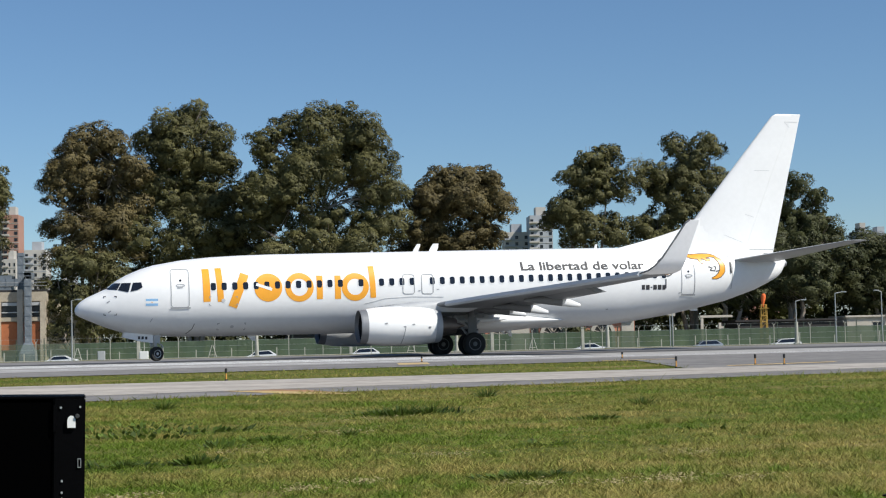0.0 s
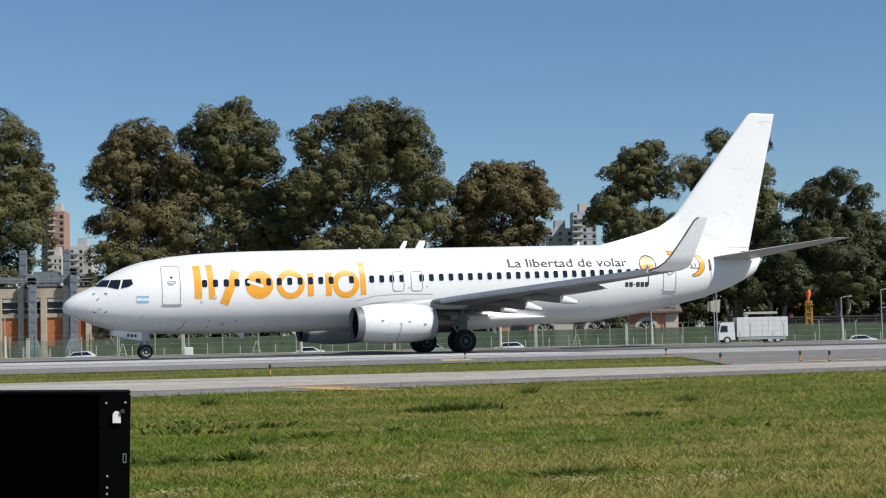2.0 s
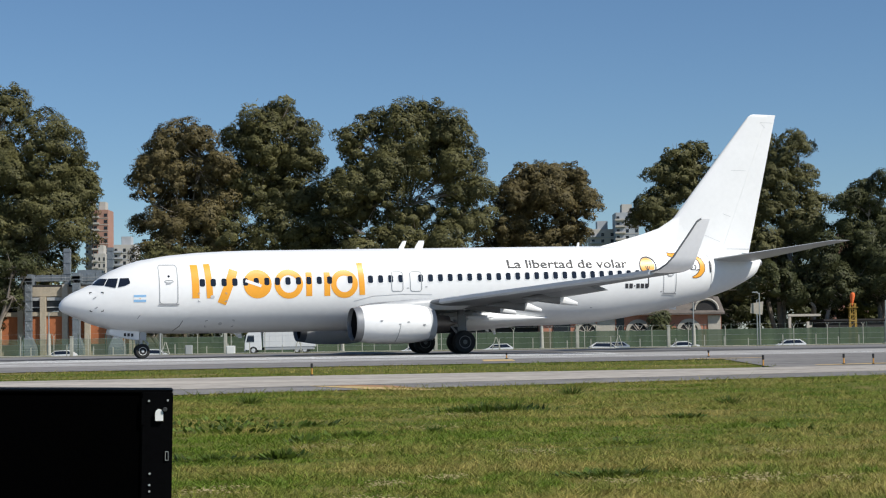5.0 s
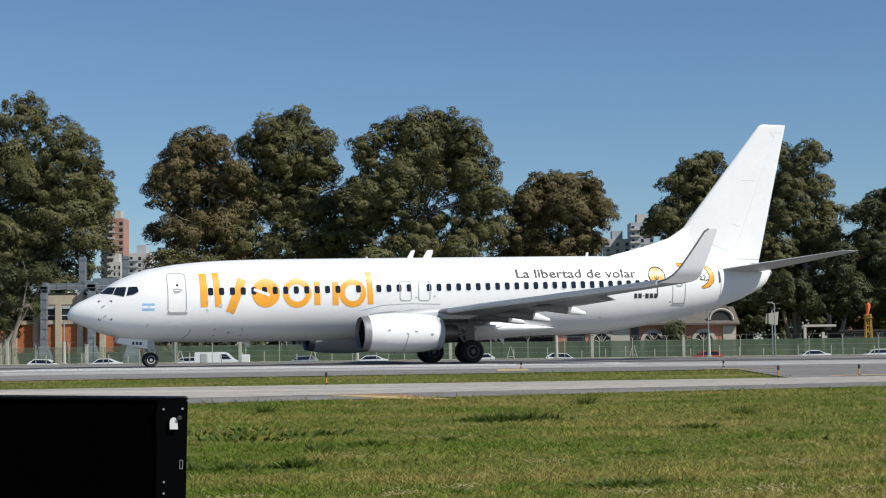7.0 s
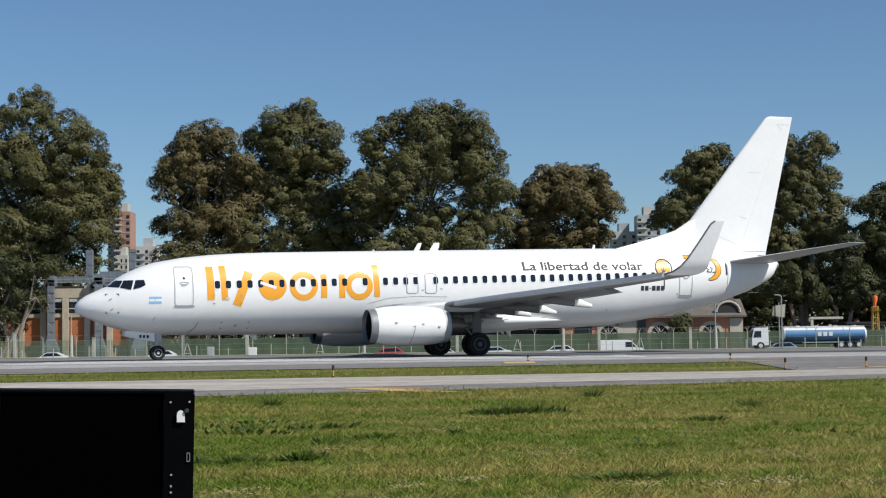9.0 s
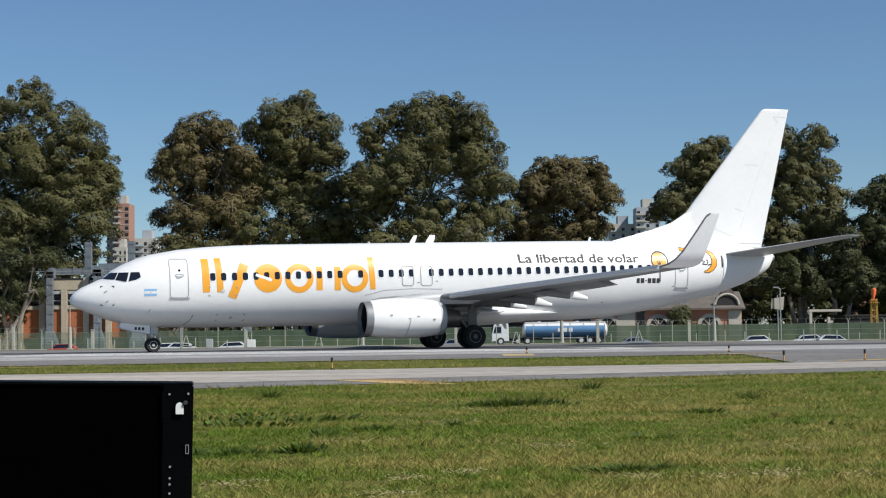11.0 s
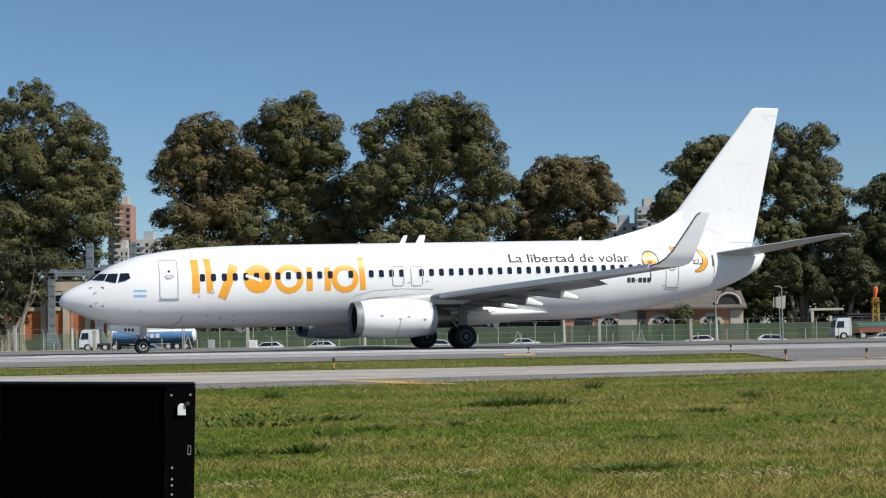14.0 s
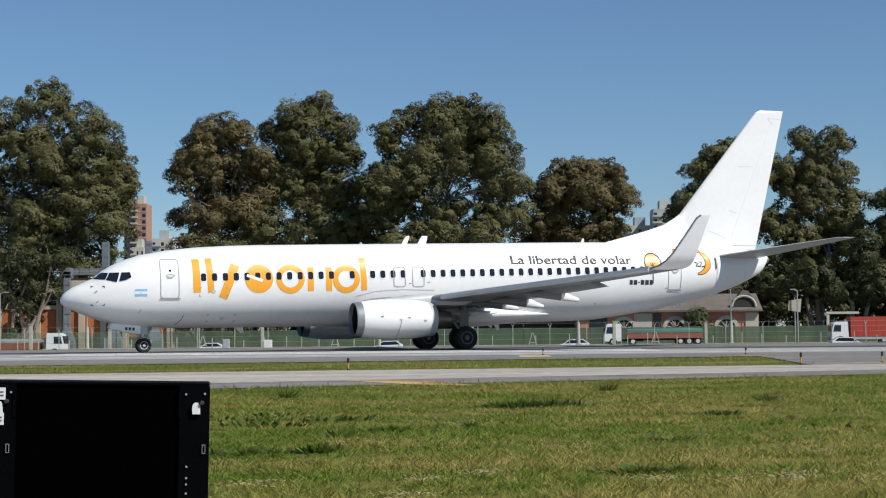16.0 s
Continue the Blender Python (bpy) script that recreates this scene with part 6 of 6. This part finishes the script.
traffic = []
CARS = [
    (-34.7, "white"),
    (-10.1, "white"),
    (2.7, "white"),
    (30.9, "white"),
    (45.9, "silver"),
    (55.9, "white"),
    (100.1, "white"),
    (110.3, "white"),
    (124.8, "silver"),
    (133.3, "white"),
    (146.8, "white"),
    (175.2, "red"),
    (188.4, "white"),
    (196.4, "white"),
    (224.1, "silver"),
    (246.6, "silver"),
    (261.6, "white"),
    (268.1, "white"),
    (293.4, "white"),
    (315.3, "white"),
    (338.5, "white"),
]


def send(ob, t0, x0, v, y):
    ob.location = (x0, y, zg(y) + 0.022)
    traffic.append((ob, t0, x0, v))


stock = {}
for i, (x, colour) in enumerate(CARS):
    key = (colour, (i * 7) % 3 == 0)
    if key in stock:
        ob = copy_thing(stock[key], Matrix())
    else:
        ob = stock[key] = car(colour, int(key[1]))
    send(ob, 0.0, x, -20.3, 214.0)
# white car going the other way
for x in (-150, -96, -212, -290, -330):
    send(copy_thing(stock[("white", False)], Matrix()), 0.0, x, 23.5, 206.0)
white_lorry = box_truck()
send(white_lorry, 2.0, 42.4, -21.1, 218.0)
send(delivery_van(), 8.5, 8.7, 23.4, 202.6)
tanker = tank_truck("white", "blue tanker lorry with a white top and cab", "white")
send(tanker, 9.2, 35.3, -16.9, 218.0)
send(tarp_truck("rust", "green", "lorry with red side boards and green tarpaulin"), 15.3, 28.7, -15.5, 218.0)
send(box_truck("red", "red box lorry with a white cab"), 16.0, 46.5, -15.5, 218.0)
send(tarp_truck("rust", "tarp_grey", "lorry with rusty side boards and grey tarpaulin"), 16.0, -47.0, 18.0, 202.6)


# ---- airfield markers and lines ----
def marker(x, y, h=0.33):
    t = thing("edge_marker", "short orange edge marker with a black top", "marker", "markers along the taxiway", pose(x, y, zg(y) + 0.02))
    part("stem", tube((0, 0, 0), (0, 0, h * 0.62), 0.024, 0.02, 10), MARKER, t)
    part("head", add_tube(tube((0, 0, h * 0.6), (0, 0, h * 0.95), 0.032, 0.036, 12), (0, 0, h * 0.95), (0, 0, h), 0.036, 0.02, 12), MARKER_TOP, t, "black marker head")
    part("foot", tube((0, 0, -0.03), (0, 0, 0.03), 0.05, 0.04, 12), MARKER_TOP, t)


for x, y, h in ((-3.15, 47.0, 0.33), (9.5, 48.4, 0.33), (12.0, 49.3, 0.31), (12.75, 48.9, 0.31), (9.7, 59.0, 0.22), (2.81, 60.4, 0.22)):
    marker(x, y, h)


def line(name, x0, x1, f, w, mat, label, lift=0.030):
    sheet(name, lambda x: f(x), lambda x: f(x) + w, x0, x1, lift, mat, label, steps=24)


line("edge_line", -80, 80, lambda x: 63.2 + 0.09 * clamp(x, -25, 25), 0.55, LINE_WHITE, "worn white runway edge line")
for k in range(7):
    line("touchdown_stripe", -18 + k * 0.0, 8, lambda x, k=k: 69 + k * 2.4, 1.2, LINE_WHITE, "worn white runway stripe")
line("rubber_streak", -60, 60, lambda x: 78.5, 6.5, RUBBER_MARK, "black tyre rubber streaks on the runway", 0.034)
sheet("yellow_line", lambda x: float(np.interp(x, [-2.75, -1.2, -0.15, 0.25], [39.98, 37.75, 37.15, 37.1])), lambda x: float(np.interp(x, [-2.75, -1.6, -0.4, 0.25], [40.08, 39.4, 38.0, 37.15])), -2.75, 0.25, 0.030, LINE_YELLOW, "worn yellow taxiway line, tapered at its ends")
sheet("yellow_stain", lambda x: float(np.interp(x, [-2.3, -1.6, -0.4, 0.0], [39.86, 39.4, 38.0, 37.6])), lambda x: float(np.interp(x, [-2.3, -1.6, -0.8, 0.0], [39.9, 40.2, 39.6, 37.65])), -2.3, 0.0, 0.028, LINE_ORANGE, "older orange paint beside the yellow line")
line("yellow_bar", 1.9, 2.95, lambda x: 57.3, 2.0, LINE_YELLOW, "worn yellow holding bar")
line("yellow_link_line", 8.6, 11.2, lambda x: 56.35 + 0.15 * (x - 8.6), 0.35, LINE_YELLOW, "worn yellow link line")
line("yellow_far_line", 11.1, 14.6, lambda x: 48.7 + 0.33 * (x - 11.1), 0.42, LINE_YELLOW, "worn yellow curve line")


# ---- black equipment rack near the camera ----
def equipment_rack():
    y = 4.6
    t = thing("equipment_rack", "black steel equipment rack with white cable tags", "rack", "", pose(-1.011, y, 0.665, 0, 1.3, 8.5))
    w = 0.2975
    t.location.z = zg(y)
    H = 0.656 - zg(y)
    part("shell", box((-w, 0.02, 0.03), (w, 0.2, H - 0.006), 0.006), RACK, t, "black sheet steel shell")
    u = 0.00152
    for name, x0, x1 in (("front_post", w - 0.084, w), ("front_post", -w, -w + 0.084)):
        p = part(name, box((x0, -0.012, 0.03), (x1, 0.018, H), 0.004), RACK_EDGE, t, "black steel rack post with screw holes")
        right = x1 > 0
        # offsets from the outer edge of one post and the inner edge of the other, and from the top
        for dx, dz in ((w - 42 * u, 17 * u), (w - 9 * u, 16 * u), (w - 39 * u, 145 * u), (w - 39 * u, 165 * u), (w - 39 * u, 176 * u), (w - 39 * u, 192 * u)) if right else ((x1 - 9 * u, 16 * u), (x1 - 42 * u, 16 * u), (x1 - 42 * u, 176 * u)):
            part("screw", tube((dx, -0.016, H - dz), (dx, -0.010, H - dz), 0.0030, None, 10), STEEL, p, "bright screw head")
        sx = w - 9.5 * u if right else x1 - 13 * u
        for a, b, c, d in ((-3, -2, -8, 8), (2, 3, -8, 8), (-3, 3, 7, 8), (-3, 3, -8, -7)):
            part("slot_rim", box((sx + a * u, -0.0165, H - 114 * u + c * u), (sx + b * u, -0.011, H - 114 * u + d * u), 0.0004), STEEL, p, "dull steel slot rim")
        kx = w - 14 * u if right else x1 - 16 * u
        part("knob", loft_bm([[Vector((kx + r * math.cos(2 * math.pi * i / 14), yy, H - 32 * u + r * math.sin(2 * math.pi * i / 14))) for i in range(14)] for yy, r in ((-0.010, 0.0062), (-0.024, 0.0062), (-0.028, 0.0045))]), KNOB, p, "dark grey knob", True)
        hx = x0 + 3 * u if right else x1 - 3 * u
        part("hinge_strip", box((hx - 3 * u, -0.0155, H - 60 * u), (hx + 3 * u, -0.0115, H - 12 * u), 0.001), RACK_EDGE, p)
    hook = [(-7, -21), (-7.5, -8), (-6, -3), (-2, 0), (3, -1), (6.5, -6), (7, -21)]
    card = [(-11, -21), (-11, 0), (11, 0), (11, -21)]
    for outline, dx, dz in ((hook, w - 23.5 * u, 31 * u), (card, -w + 0.084 - 29 * u, 8 * u), (hook, -w + 0.084 - 29 * u, 31 * u), (card, -w + 0.084 - 31 * u, 52 * u)):
        bm = bmesh.new()
        rows = [[bm.verts.new((dx + x * u, yy, H - dz + z * u)) for x, z in outline] for yy in (-0.022, -0.016)]
        bm.faces.new(rows[0])
        bm.faces.new(rows[1][::-1])
        n = len(outline)
        for i in range(n):
            j = (i + 1) % n
            bm.faces.new((rows[0][j], rows[0][i], rows[1][i], rows[1][j]))
        tg = part("tag", bm, TAGWHITE, t, "white plastic cable tag")
        if outline is card:
            for k in range(2):
                part("lettering_bar", box((dx - 2 * u, -0.0235, H - dz - (8 + 6 * k) * u), (dx + 8 * u, -0.0222, H - dz - (6.5 + 6 * k) * u)), KNOB, tg)
    part("top_edge", box((-w, -0.008, H - 0.004), (w, 0.21, H + 0.004), 0.003), RACK_EDGE, t)
    part("inner_panel", box((-w + 0.082, -0.004, 0.06), (w - 0.082, 0.016, H - 0.012), 0.003), RACK, t)
    for sx in (-0.26, 0.26):
        for sy in (0.04, 0.16):
            part("foot", tube((sx, sy, 0), (sx, sy, 0.035), 0.03, 0.025, 12), RACK_EDGE, t)


equipment_rack()


def equipment_case():
    t = thing("equipment_case", "low black equipment case on the grass", "case", "", pose(1.71, 4.6, zg(4.6), 0, 0, -30))
    H = 0.352 - zg(4.6)
    part("body", box((-0.2, -0.2, 0.02), (0.3, 0.25, H - 0.03), 0.02), RACK, t)
    part("lid", box((-0.205, -0.205, H - 0.028), (0.305, 0.255, H), 0.012), RACK_EDGE, t)
    part("handle", tube((-0.05, -0.22, H - 0.1), (0.12, -0.22, H - 0.1), 0.012, None, 8), RACK_EDGE, t)


equipment_case()


# ---- turf: blades, tufts and weeds ----
def patchy(x, y, size, seed):
    """Smooth value noise from 0 to 1 over the plane, with patches of the given size."""
    g = np.random.default_rng(seed).random((256, 256))
    u, v = np.asarray(x) / size + 400.0, np.asarray(y) / size + 400.0
    i, j = np.floor(u).astype(int), np.floor(v).astype(int)
    a, b = u - i, v - j
    a, b = a * a * (3 - 2 * a), b * b * (3 - 2 * b)
    i0, i1, j0, j1 = i % 256, (i + 1) % 256, j % 256, (j + 1) % 256
    return (g[i0, j0] * (1 - a) + g[i1, j0] * a) * (1 - b) + (g[i0, j1] * (1 - a) + g[i1, j1] * a) * b


def blades(name, n, x_of, y0, y1, h0, h1, wide, material, label, seed, near=1.15, mask=None):
    """Bent pointed blades of grass that stand in tussocks."""
    rng = np.random.default_rng(seed)
    y = y0 + (y1 - y0) * rng.random(n) ** near
    x = x_of(y) * (rng.random(n) * 2 - 1)
    keep = np.array([mask(a, b) for a, b in zip(x, y)]) if mask else np.ones(n, bool)
    tuss = 0.62 * patchy(x * 0.8, y, 0.30, seed) + 0.38 * patchy(x * 0.6, y, 1.1, seed + 1)
    keep &= rng.random(n) < 0.12 + 1.5 * tuss
    x, y, tuss = x[keep], y[keep], tuss[keep]
    n = len(x)
    z = np.interp(y, [-100, 15, 60, 110, 150], [-0.7, -0.7, 0, 0, -0.9])
    h = (h0 + (h1 - h0) * rng.random(n) ** 1.6) * (0.35 + 1.45 * tuss ** 1.6)
    a = rng.random(n) * 2 * np.pi
    w = wide * (0.5 + rng.random(n)) + y * 0.00009
    lean = rng.normal(size=(n, 2)) * h[:, None] * np.array([1.15, 0.9])
    c = np.c_[x, y, z - 0.008]
    across = np.c_[np.cos(a) * w, np.sin(a) * w * 0.4, np.zeros(n)]
    verts = np.stack([c - across, c + across, c + np.c_[lean, h]], axis=1).reshape(-1, 3)
    tagged(leaf_object(name, verts, material), label, "grass", "", "stuff")


blades("grass", 640000, lambda y: 1.0 + y * 0.315, 13.5, 42.5, 0.014, 0.088, 0.0068, GRASS_BLADE, "short uneven green grass blades in tussocks", 5, 1.45, mask=lambda a, b: b < 38.1 + 0.30 * clamp(a, -25, 14))
blades("grass_tufts", 26000, lambda y: 14.0, 33.0, 43.0, 0.05, 0.17, 0.009, GRASS_BLADE, "longer grass along the asphalt edge", 6, mask=lambda a, b: -0.9 < b - (38.2 + 0.30 * clamp(a, -25, 14)) < 0.05)
blades("verge_grass", 42000, lambda y: 18.0, 45.0, 58.0, 0.03, 0.10, 0.006, GRASS_BLADE, "grass verge between the taxiways", 7, mask=lambda a, b: edge_c(a) + 0.1 < b < edge_d(a) - 0.1 and a < 9.75 + 0.3 * math.sin(b * 2.1) + 0.2 * math.sin(b * 5.3))


def tussock(x, y, r, h, n, seed):
    """A spiky clump of long blades round one root."""
    rng = np.random.default_rng(seed)
    a = rng.random(n) * 2 * np.pi
    root = np.c_[np.cos(a) * r * 0.35, np.sin(a) * r * 0.3, np.zeros(n)] * rng.random((n, 1))
    tip = root + np.c_[np.cos(a) * r * rng.random(n), np.sin(a) * r * rng.random(n), h * (0.4 + 0.6 * rng.random(n))]
    w = np.c_[-np.sin(a), np.cos(a), np.zeros(n)] * (0.005 + 0.007 * rng.random((n, 1)))
    verts = np.stack([root - w, root + w, tip], axis=1).reshape(-1, 3)
    ob = tagged(leaf_object("tussock", verts, WEED), "dark green spiky grass tussock", "grass", "tussocks in the turf", "stuff")
    ob.location = (x, y, zg(y))


for i, (x, y, r, h, n) in enumerate([(1.0, 29.0, 0.5, 0.26, 190), (1.45, 29.2, 0.55, 0.24, 190), (0.6, 29.3, 0.4, 0.18, 120), (-1.72, 20.4, 0.2, 0.16, 110), (1.8, 17.4, 0.34, 0.14, 200), (2.2, 17.6, 0.3, 0.11, 140),
                                     (-2.55, 20.2, 0.32, 0.11, 150), (0.1, 24.6, 0.3, 0.12, 120), (4.0, 26.7, 0.4, 0.13, 140), (5.4, 30.5, 0.5, 0.2, 150), (-1.0, 24.0, 0.4, 0.12, 130), (-3.4, 33.0, 0.5, 0.24, 140), (2.9, 34.6, 0.5, 0.25, 150)]):
    tussock(x, y, r, h, n, 90 + i)


def weed(x, y, r, h, n, seed, low=False):
    """A clump of broad leaves that fan out from one root."""
    rng = np.random.default_rng(seed)
    n = int(n * 0.5)
    h *= 1.0
    a = rng.random(n) * 2 * np.pi
    rad = r * rng.random(n) ** 0.5
    p = np.c_[np.cos(a) * rad * 1.7, np.sin(a) * rad, np.zeros(n)]
    hh = h * (0.5 + 0.6 * rng.random(n))
    out = np.c_[np.cos(a), np.sin(a), np.zeros(n)] * (0.04 + 0.12 * rng.random((n, 1)))
    sd = np.c_[-np.sin(a), np.cos(a), np.zeros(n)] * (0.016 + 0.034 * rng.random((n, 1)))
    up = np.c_[np.zeros((n, 2)), hh]
    tip = out + up * rng.uniform(0.4, 1.0, (n, 1))
    verts = np.stack([p, p + tip * 0.55 - sd, p + tip, p + tip * 0.55 + sd], axis=1).reshape(-1, 3)
    ob = tagged(leaf_object("weed", verts, WEED, None, 4), "dark green broad-leaved weeds in the turf", "weed", "weeds in the turf", "stuff")
    ob.location = (x, y, zg(y))


for i, (x, y, r, h, n) in enumerate([(1.2, 29.1, 0.62, 0.17, 260), (-2.25, 26.2, 0.7, 0.12, 150), (-2.9, 25.1, 0.7, 0.13, 170), (-3.7, 26.3, 0.6, 0.12, 120), (-1.65, 22.7, 0.16, 0.17, 60), (-1.72, 20.4, 0.18, 0.14, 90), (-2.6, 20.2, 0.3, 0.11, 110),
                                     (1.77, 17.6, 0.28, 0.10, 160), (3.94, 26.7, 0.3, 0.10, 90), (-1.0, 23.8, 0.35, 0.10, 100), (-4.6, 24.8, 0.4, 0.12, 90), (-3.2, 27.5, 0.5, 0.12, 100), (5.2, 24.0, 0.35, 0.08, 90), (2.6, 22.0, 0.3, 0.07, 80)]):
    weed(x, y, r, h, n, 40 + i)


def straw(x, y, r, seed):
    """A patch of pale cut grass."""
    rng = np.random.default_rng(seed)
    n = 200
    p = np.c_[rng.normal(size=n) * r, rng.normal(size=n) * r * 0.9, 0.015 + 0.05 * rng.random(n)]
    a = rng.random(n) * np.pi
    d = np.c_[np.cos(a), np.sin(a) * 0.6, rng.normal(size=n) * 0.2] * (0.012 + 0.022 * rng.random((n, 1)))
    w = np.c_[-np.sin(a), np.cos(a), np.full(n, 0.6)] * 0.0042
    verts = np.stack([p - d, p - w, p + d, p + w], axis=1).reshape(-1, 3)
    ob = tagged(leaf_object("cut_grass", verts, STRAW, None, 4), "patch of pale dry cut grass", "grass", "", "stuff")
    ob.location = (x, y, zg(y))


STRAW = principled("dry_straw", (0.33, 0.27, 0.14), 0.9, 0, 2, 0.25, 20)
for i, (x, y, r) in enumerate([(0.16, 17.4, 0.13), (2.62, 16.7, 0.17), (3.2, 16.75, 0.12), (0.13, 25.0, 0.30), (-0.43, 16.9, 0.14), (-1.16, 21.8, 0.4), (3.95, 16.75, 0.15), (1.95, 16.75, 0.2), (0.45, 28.0, 0.4), (-2.0, 16.6, 0.2), (3.2, 17.1, 0.2), (1.2, 20.5, 0.25), (4.1, 19.8, 0.25), (-0.5, 15.4, 0.2)]):
    straw(x, y, r, 60 + i)


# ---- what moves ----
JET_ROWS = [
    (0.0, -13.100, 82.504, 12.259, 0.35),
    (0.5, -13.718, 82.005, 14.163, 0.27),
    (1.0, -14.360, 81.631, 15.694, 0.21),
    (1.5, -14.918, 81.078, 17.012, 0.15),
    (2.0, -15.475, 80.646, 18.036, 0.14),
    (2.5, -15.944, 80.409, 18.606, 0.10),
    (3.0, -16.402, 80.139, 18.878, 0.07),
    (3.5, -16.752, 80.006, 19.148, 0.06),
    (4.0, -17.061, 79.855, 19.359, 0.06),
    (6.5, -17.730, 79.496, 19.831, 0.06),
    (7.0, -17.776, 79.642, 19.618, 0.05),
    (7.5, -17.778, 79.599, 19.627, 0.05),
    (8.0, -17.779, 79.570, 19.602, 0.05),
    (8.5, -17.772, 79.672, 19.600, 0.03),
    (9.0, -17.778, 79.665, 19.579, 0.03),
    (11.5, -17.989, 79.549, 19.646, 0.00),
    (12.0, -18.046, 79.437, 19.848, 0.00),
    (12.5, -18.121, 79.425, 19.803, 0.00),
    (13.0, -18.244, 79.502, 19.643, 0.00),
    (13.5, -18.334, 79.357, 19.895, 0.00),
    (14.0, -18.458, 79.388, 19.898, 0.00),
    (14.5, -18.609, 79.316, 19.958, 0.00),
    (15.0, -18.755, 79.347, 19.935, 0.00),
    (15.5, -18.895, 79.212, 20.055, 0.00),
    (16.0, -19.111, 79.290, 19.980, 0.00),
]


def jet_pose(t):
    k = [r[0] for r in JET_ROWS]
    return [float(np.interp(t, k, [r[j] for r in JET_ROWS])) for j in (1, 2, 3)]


def motions():
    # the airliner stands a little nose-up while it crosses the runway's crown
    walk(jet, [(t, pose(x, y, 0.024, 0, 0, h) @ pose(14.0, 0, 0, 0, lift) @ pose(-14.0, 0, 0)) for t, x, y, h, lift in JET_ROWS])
    steps = [i * 0.25 for i in range(65)]
    far = [0.0]
    for a, b in zip(steps, steps[1:]):
        p, q = jet_pose(a), jet_pose(b)
        far.append(far[-1] + math.hypot(q[0] - p[0], q[1] - p[1]))
    for ob, r, steered in jet_wheels:
        at = ob.location.copy()
        rows = []
        for t, d in zip(steps, far):
            steer = 24 * max(0.0, 1 - t / 3.5) if steered else 0.0
            m = Matrix.Rotation(radians(steer), 4, "Z") @ Matrix.Rotation(-d / r, 4, "Y")
            rows.append((t, Matrix.Translation(at) @ m))
        walk(ob, rows)
    for ob, t0, x0, v in traffic:
        y, z = ob.location.y, ob.location.z
        turn = 0 if v < 0 else 180
        stops = [(t, x0 + v * (t - t0)) for t in (0.0, 8.0, 16.0)]
        if ob is white_lorry:
            stops = [(0.0, 84.6), (2.0, 42.4), (3.5, 10.8), (6.4, -55.7), (16.0, -275.0)]
        if ob is tanker:
            stops = [(0.0, 176.0), (8.6, 44.6), (9.2, 35.3), (12.6, -22.0), (14.3, -52.1), (16.0, -83.0)]
        walk(ob, [(t, pose(x, y, z, 0, 0, turn)) for t, x in stops])


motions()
